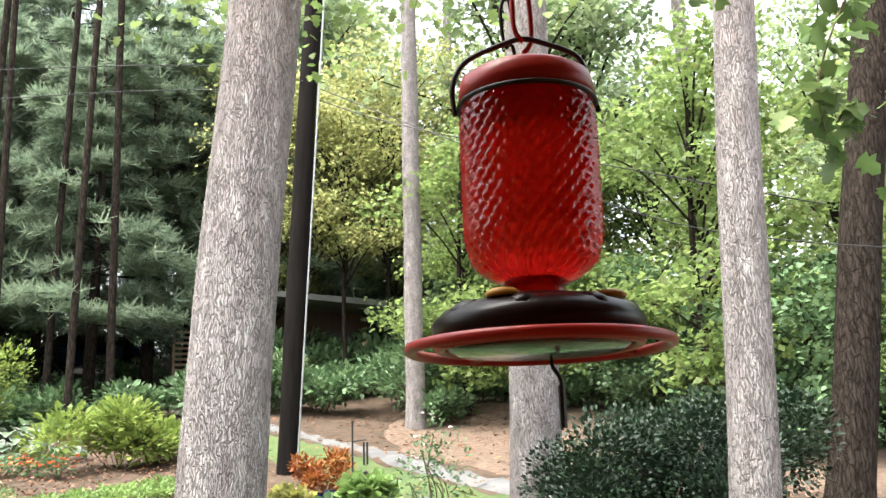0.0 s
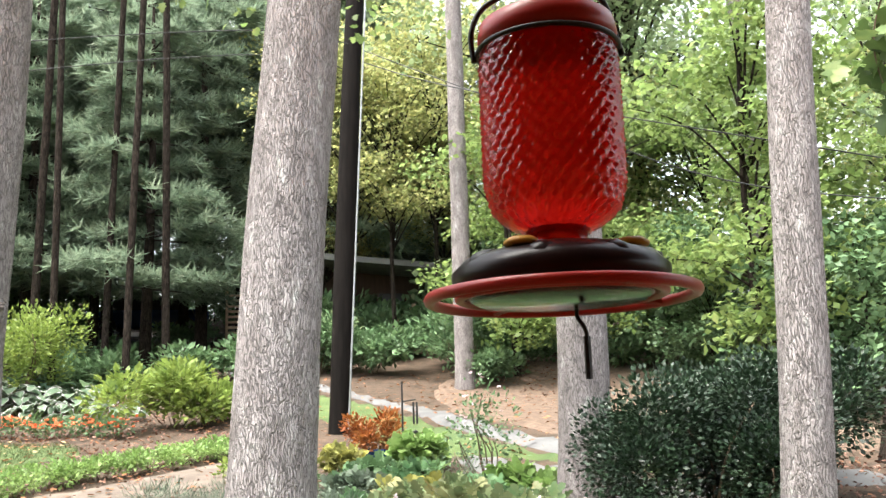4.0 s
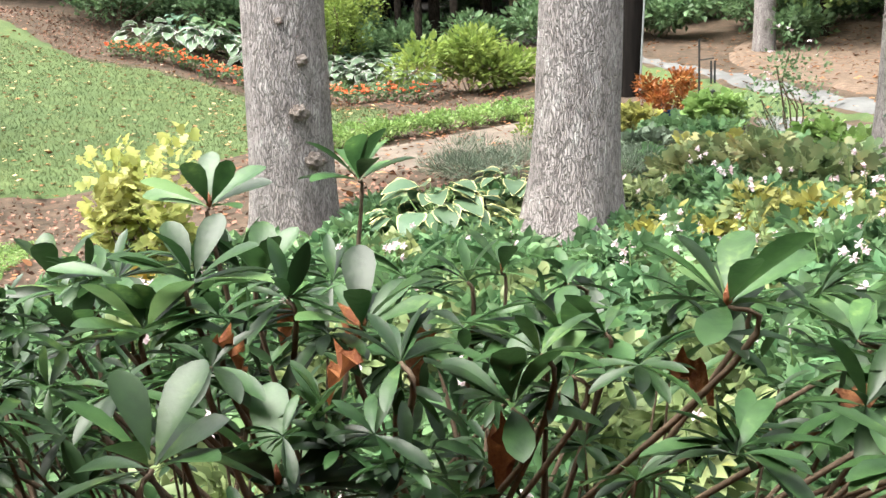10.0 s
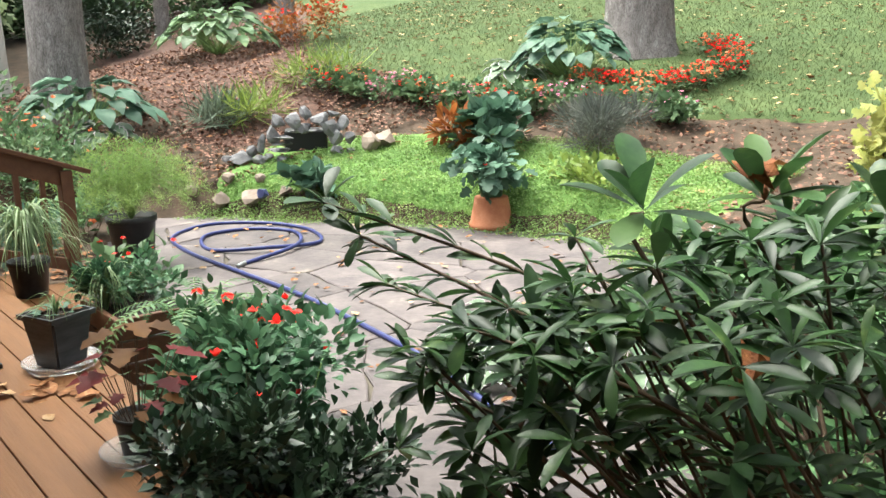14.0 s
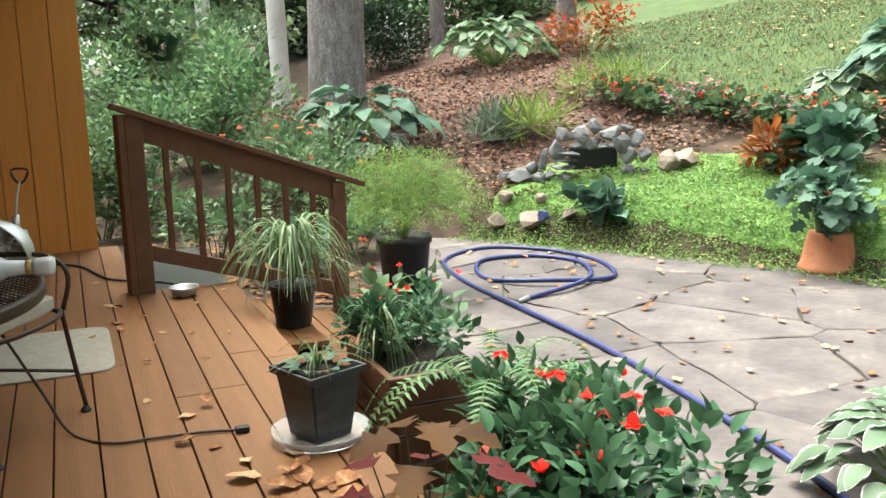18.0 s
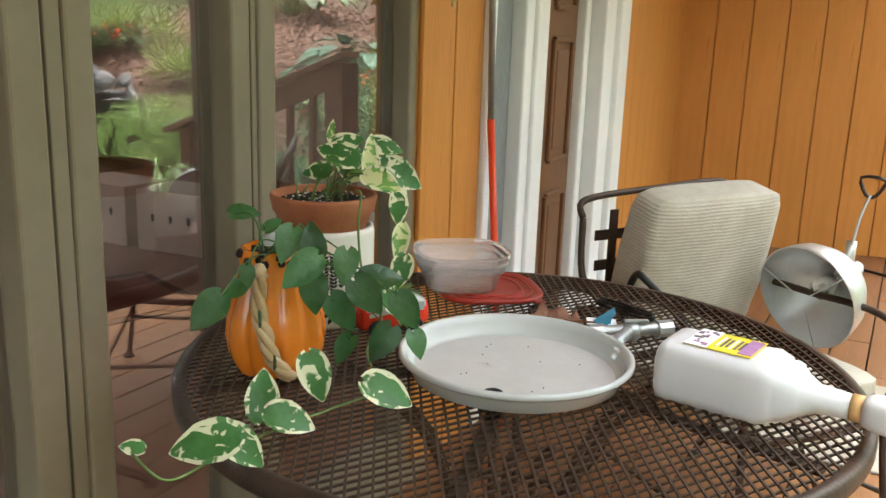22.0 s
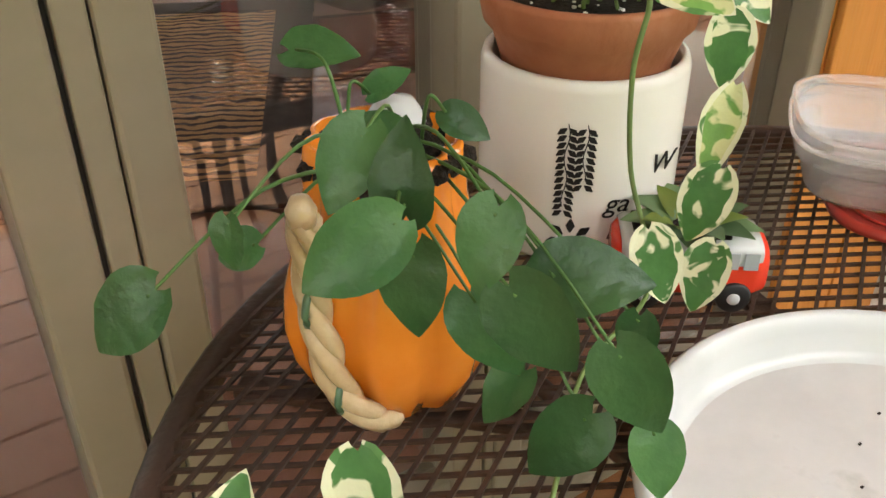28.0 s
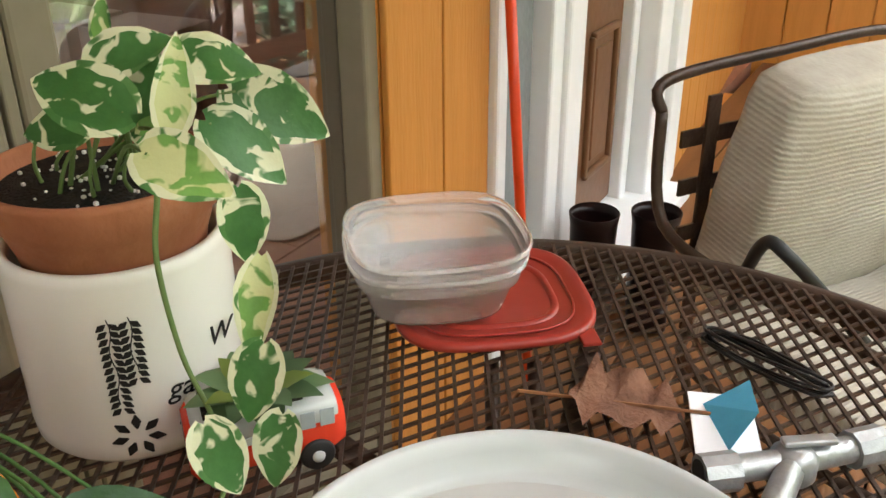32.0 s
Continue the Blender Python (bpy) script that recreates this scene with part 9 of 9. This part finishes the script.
rng = np.random.default_rng(15)
n = 5200
x, y = rng.uniform(-16, 6, n), rng.uniform(3, 20, n)
keep = lie(x, y) > 0.0
x, y = np.concatenate([x[keep], rng.uniform(-10.4, -7.5, 500)]), np.concatenate([y[keep], rng.uniform(0.7, 2.3, 500)])
n = len(x)
lit = spread("leaf_litter", L_FALL[1], np.column_stack([x, y, lie(x, y) + np.where(lie(x, y) < 0, 0.085, 0.03)]), ball(rng, n, 0.1), rng.uniform(0.05, 0.10, n), G_BROWN, None, rng, 0.2)
n = 60000
x, y = np.where(rng.random(n) < 0.4, rng.uniform(-17, -9.5, n), rng.uniform(-17, 7, n)), np.where(rng.random(n) < 0.4, rng.uniform(2.8, 9, n), rng.uniform(2.8, 21, n))
chip_poly = np.array([(q.x, q.y) for q in curve_pts([(*q, 0) for q in LAWN], 6, True)])
ins = np.zeros(n, bool)
for (ax, ay), (bx, by) in zip(chip_poly, np.roll(chip_poly, -1, 0)):
    ins ^= ((ay > y) != (by > y)) & (x < (bx - ax) * (y - ay) / (by - ay + 1e-12) + ax)
keep = ~ins & (lie(x, y) > -0.05) & ~((x > -9.4) & (x < -4.8) & (y < 7.4)) & ~((x > -0.6) & (x < 4.6) & (y > 7.4))
x, y = x[keep], y[keep]
n = len(x)
chips = spread("bark_chips", L_DIA, np.column_stack([x, y, lie(x, y) + rng.uniform(0.0, 0.03, n)]), ball(rng, n, 0.35), rng.uniform(0.03, 0.075, n), leafy("bark chips", (0.13, 0.065, 0.045), (0.24, 0.135, 0.10), 0.9, 0.5, through=0.02, c=(0.36, 0.24, 0.19)), None, rng, 0.5)
tagged(chips, "loose reddish-brown bark chips over the beds", "bark mulch", kind="stuff")
tagged(lit, "brown fallen leaves scattered over lawn and beds", "fallen leaves", kind="stuff")
n = 110000
x, y = rng.uniform(-16, -2.4, n), rng.uniform(7.2, 17.5, n)
poly = np.array([(q.x, q.y) for q in curve_pts([(*q, 0) for q in LAWN], 6, True)])
ins = np.zeros(n, bool)
for (ax, ay), (bx, by) in zip(poly, np.roll(poly, -1, 0)):
    ins ^= ((ay > y) != (by > y)) & (x < (bx - ax) * (y - ay) / (by - ay + 1e-12) + ax)
x, y = x[ins], y[ins]
n = len(x)
far_leaf = np.flatnonzero(rng.random(n) < 0.010)
strewn = spread("strewn_leaves", L_FALL[1], np.column_stack([x[far_leaf], y[far_leaf], lie(x[far_leaf], y[far_leaf]) + 0.06]), ball(rng, len(far_leaf), 0.15), rng.uniform(0.05, 0.09, len(far_leaf)), leafy("tan fallen leaves", (0.34, 0.24, 0.12), (0.46, 0.34, 0.19), 0.8, 0.4, through=0.1, c=(0.30, 0.15, 0.07)), None, rng, 0.2)
tagged(strewn, "tan and brown fallen leaves strewn over the lawn", "fallen leaves", kind="stuff")
turf = spread("grass", blade((0, 1), (0.09, 0.02), 0, 0), np.column_stack([x, y, lie(x, y) + 0.015]), rng.normal(0, 0.5, (n, 3)) + (0, 0, 1), rng.uniform(0.03, 0.06, n), leafy("grass blades", (0.052, 0.088, 0.022), (0.085, 0.122, 0.034), 0.6, 0.3, through=0.3), None, rng)
tagged(turf, "short green grass blades of the lawn", "grass", kind="stuff")

# ---- flagstones, each its own piece ----
rng = np.random.default_rng(23)
sx, sy = np.meshgrid(np.arange(-9.9, 0.6, 0.92), np.arange(1.3, 6.9, 0.78))
seeds = np.column_stack([sx.ravel(), sy.ravel()]) + rng.uniform(-0.36, 0.36, (sx.size, 2))


def cell(i):
    """The part of the plane nearest to seed i, cut from a square."""
    c = seeds[i]
    poly = [np.array(p) for p in ((c[0] - 1, c[1] - 1), (c[0] + 1, c[1] - 1), (c[0] + 1, c[1] + 1), (c[0] - 1, c[1] + 1))]
    for j in np.argsort(((seeds - c) ** 2).sum(1))[1:14]:
        n_, m_ = seeds[j] - c, (seeds[j] + c) / 2
        length = np.linalg.norm(n_)
        n_ = n_ / length
        m_ = m_ - n_ * 0.006
        out = []
        for a, b in zip(poly, poly[1:] + poly[:1]):
            da, db = (a - m_) @ n_, (b - m_) @ n_
            if da <= 0:
                out.append(a)
            if (da < 0) != (db < 0):
                out.append(a + (b - a) * da / (da - db))
        poly = out
        if len(poly) < 3:
            return None
    return poly


for i in range(len(seeds)):
    poly = cell(i)
    if not poly:
        continue
    c = np.mean(poly, 0)
    if c[1] > np.interp(c[0], BANK_X, BANK_Y) + 0.30 or c[1] < 1.25 or (c[0] < -7.45 and c[1] < 2.2):
        continue
    # worn outline: each side broken once
    ring = []
    for a, b in zip(poly, poly[1:] + poly[:1]):
        ring += [a + rng.normal(0, 0.006, 2)] + [a + (b - a) * u + rng.normal(0, 0.013, 2) * min(1, np.linalg.norm(b - a) / 0.4) for u in (0.25, 0.5, 0.75)]
    lift = rng.uniform(-0.004, 0.004)
    bm = bmesh.new()
    low = [bm.verts.new((p[0] - c[0], p[1] - c[1], -0.05)) for p in ring]
    up = [bm.verts.new(((p[0] - c[0]), (p[1] - c[1]), -0.006)) for p in ring]
    top = [bm.verts.new(((p[0] - c[0]) * 0.975, (p[1] - c[1]) * 0.975, 0.0)) for p in ring]
    m = len(ring)
    for a, b in ((low, up), (up, top)):
        for j in range(m):
            bm.faces.new((a[j], a[(j + 1) % m], b[(j + 1) % m], b[j]))
    bm.faces.new(top)
    o = part("flagstone", bm, M_STONE, terrace)
    o.location = (c[0], c[1], -0.338 + lift)
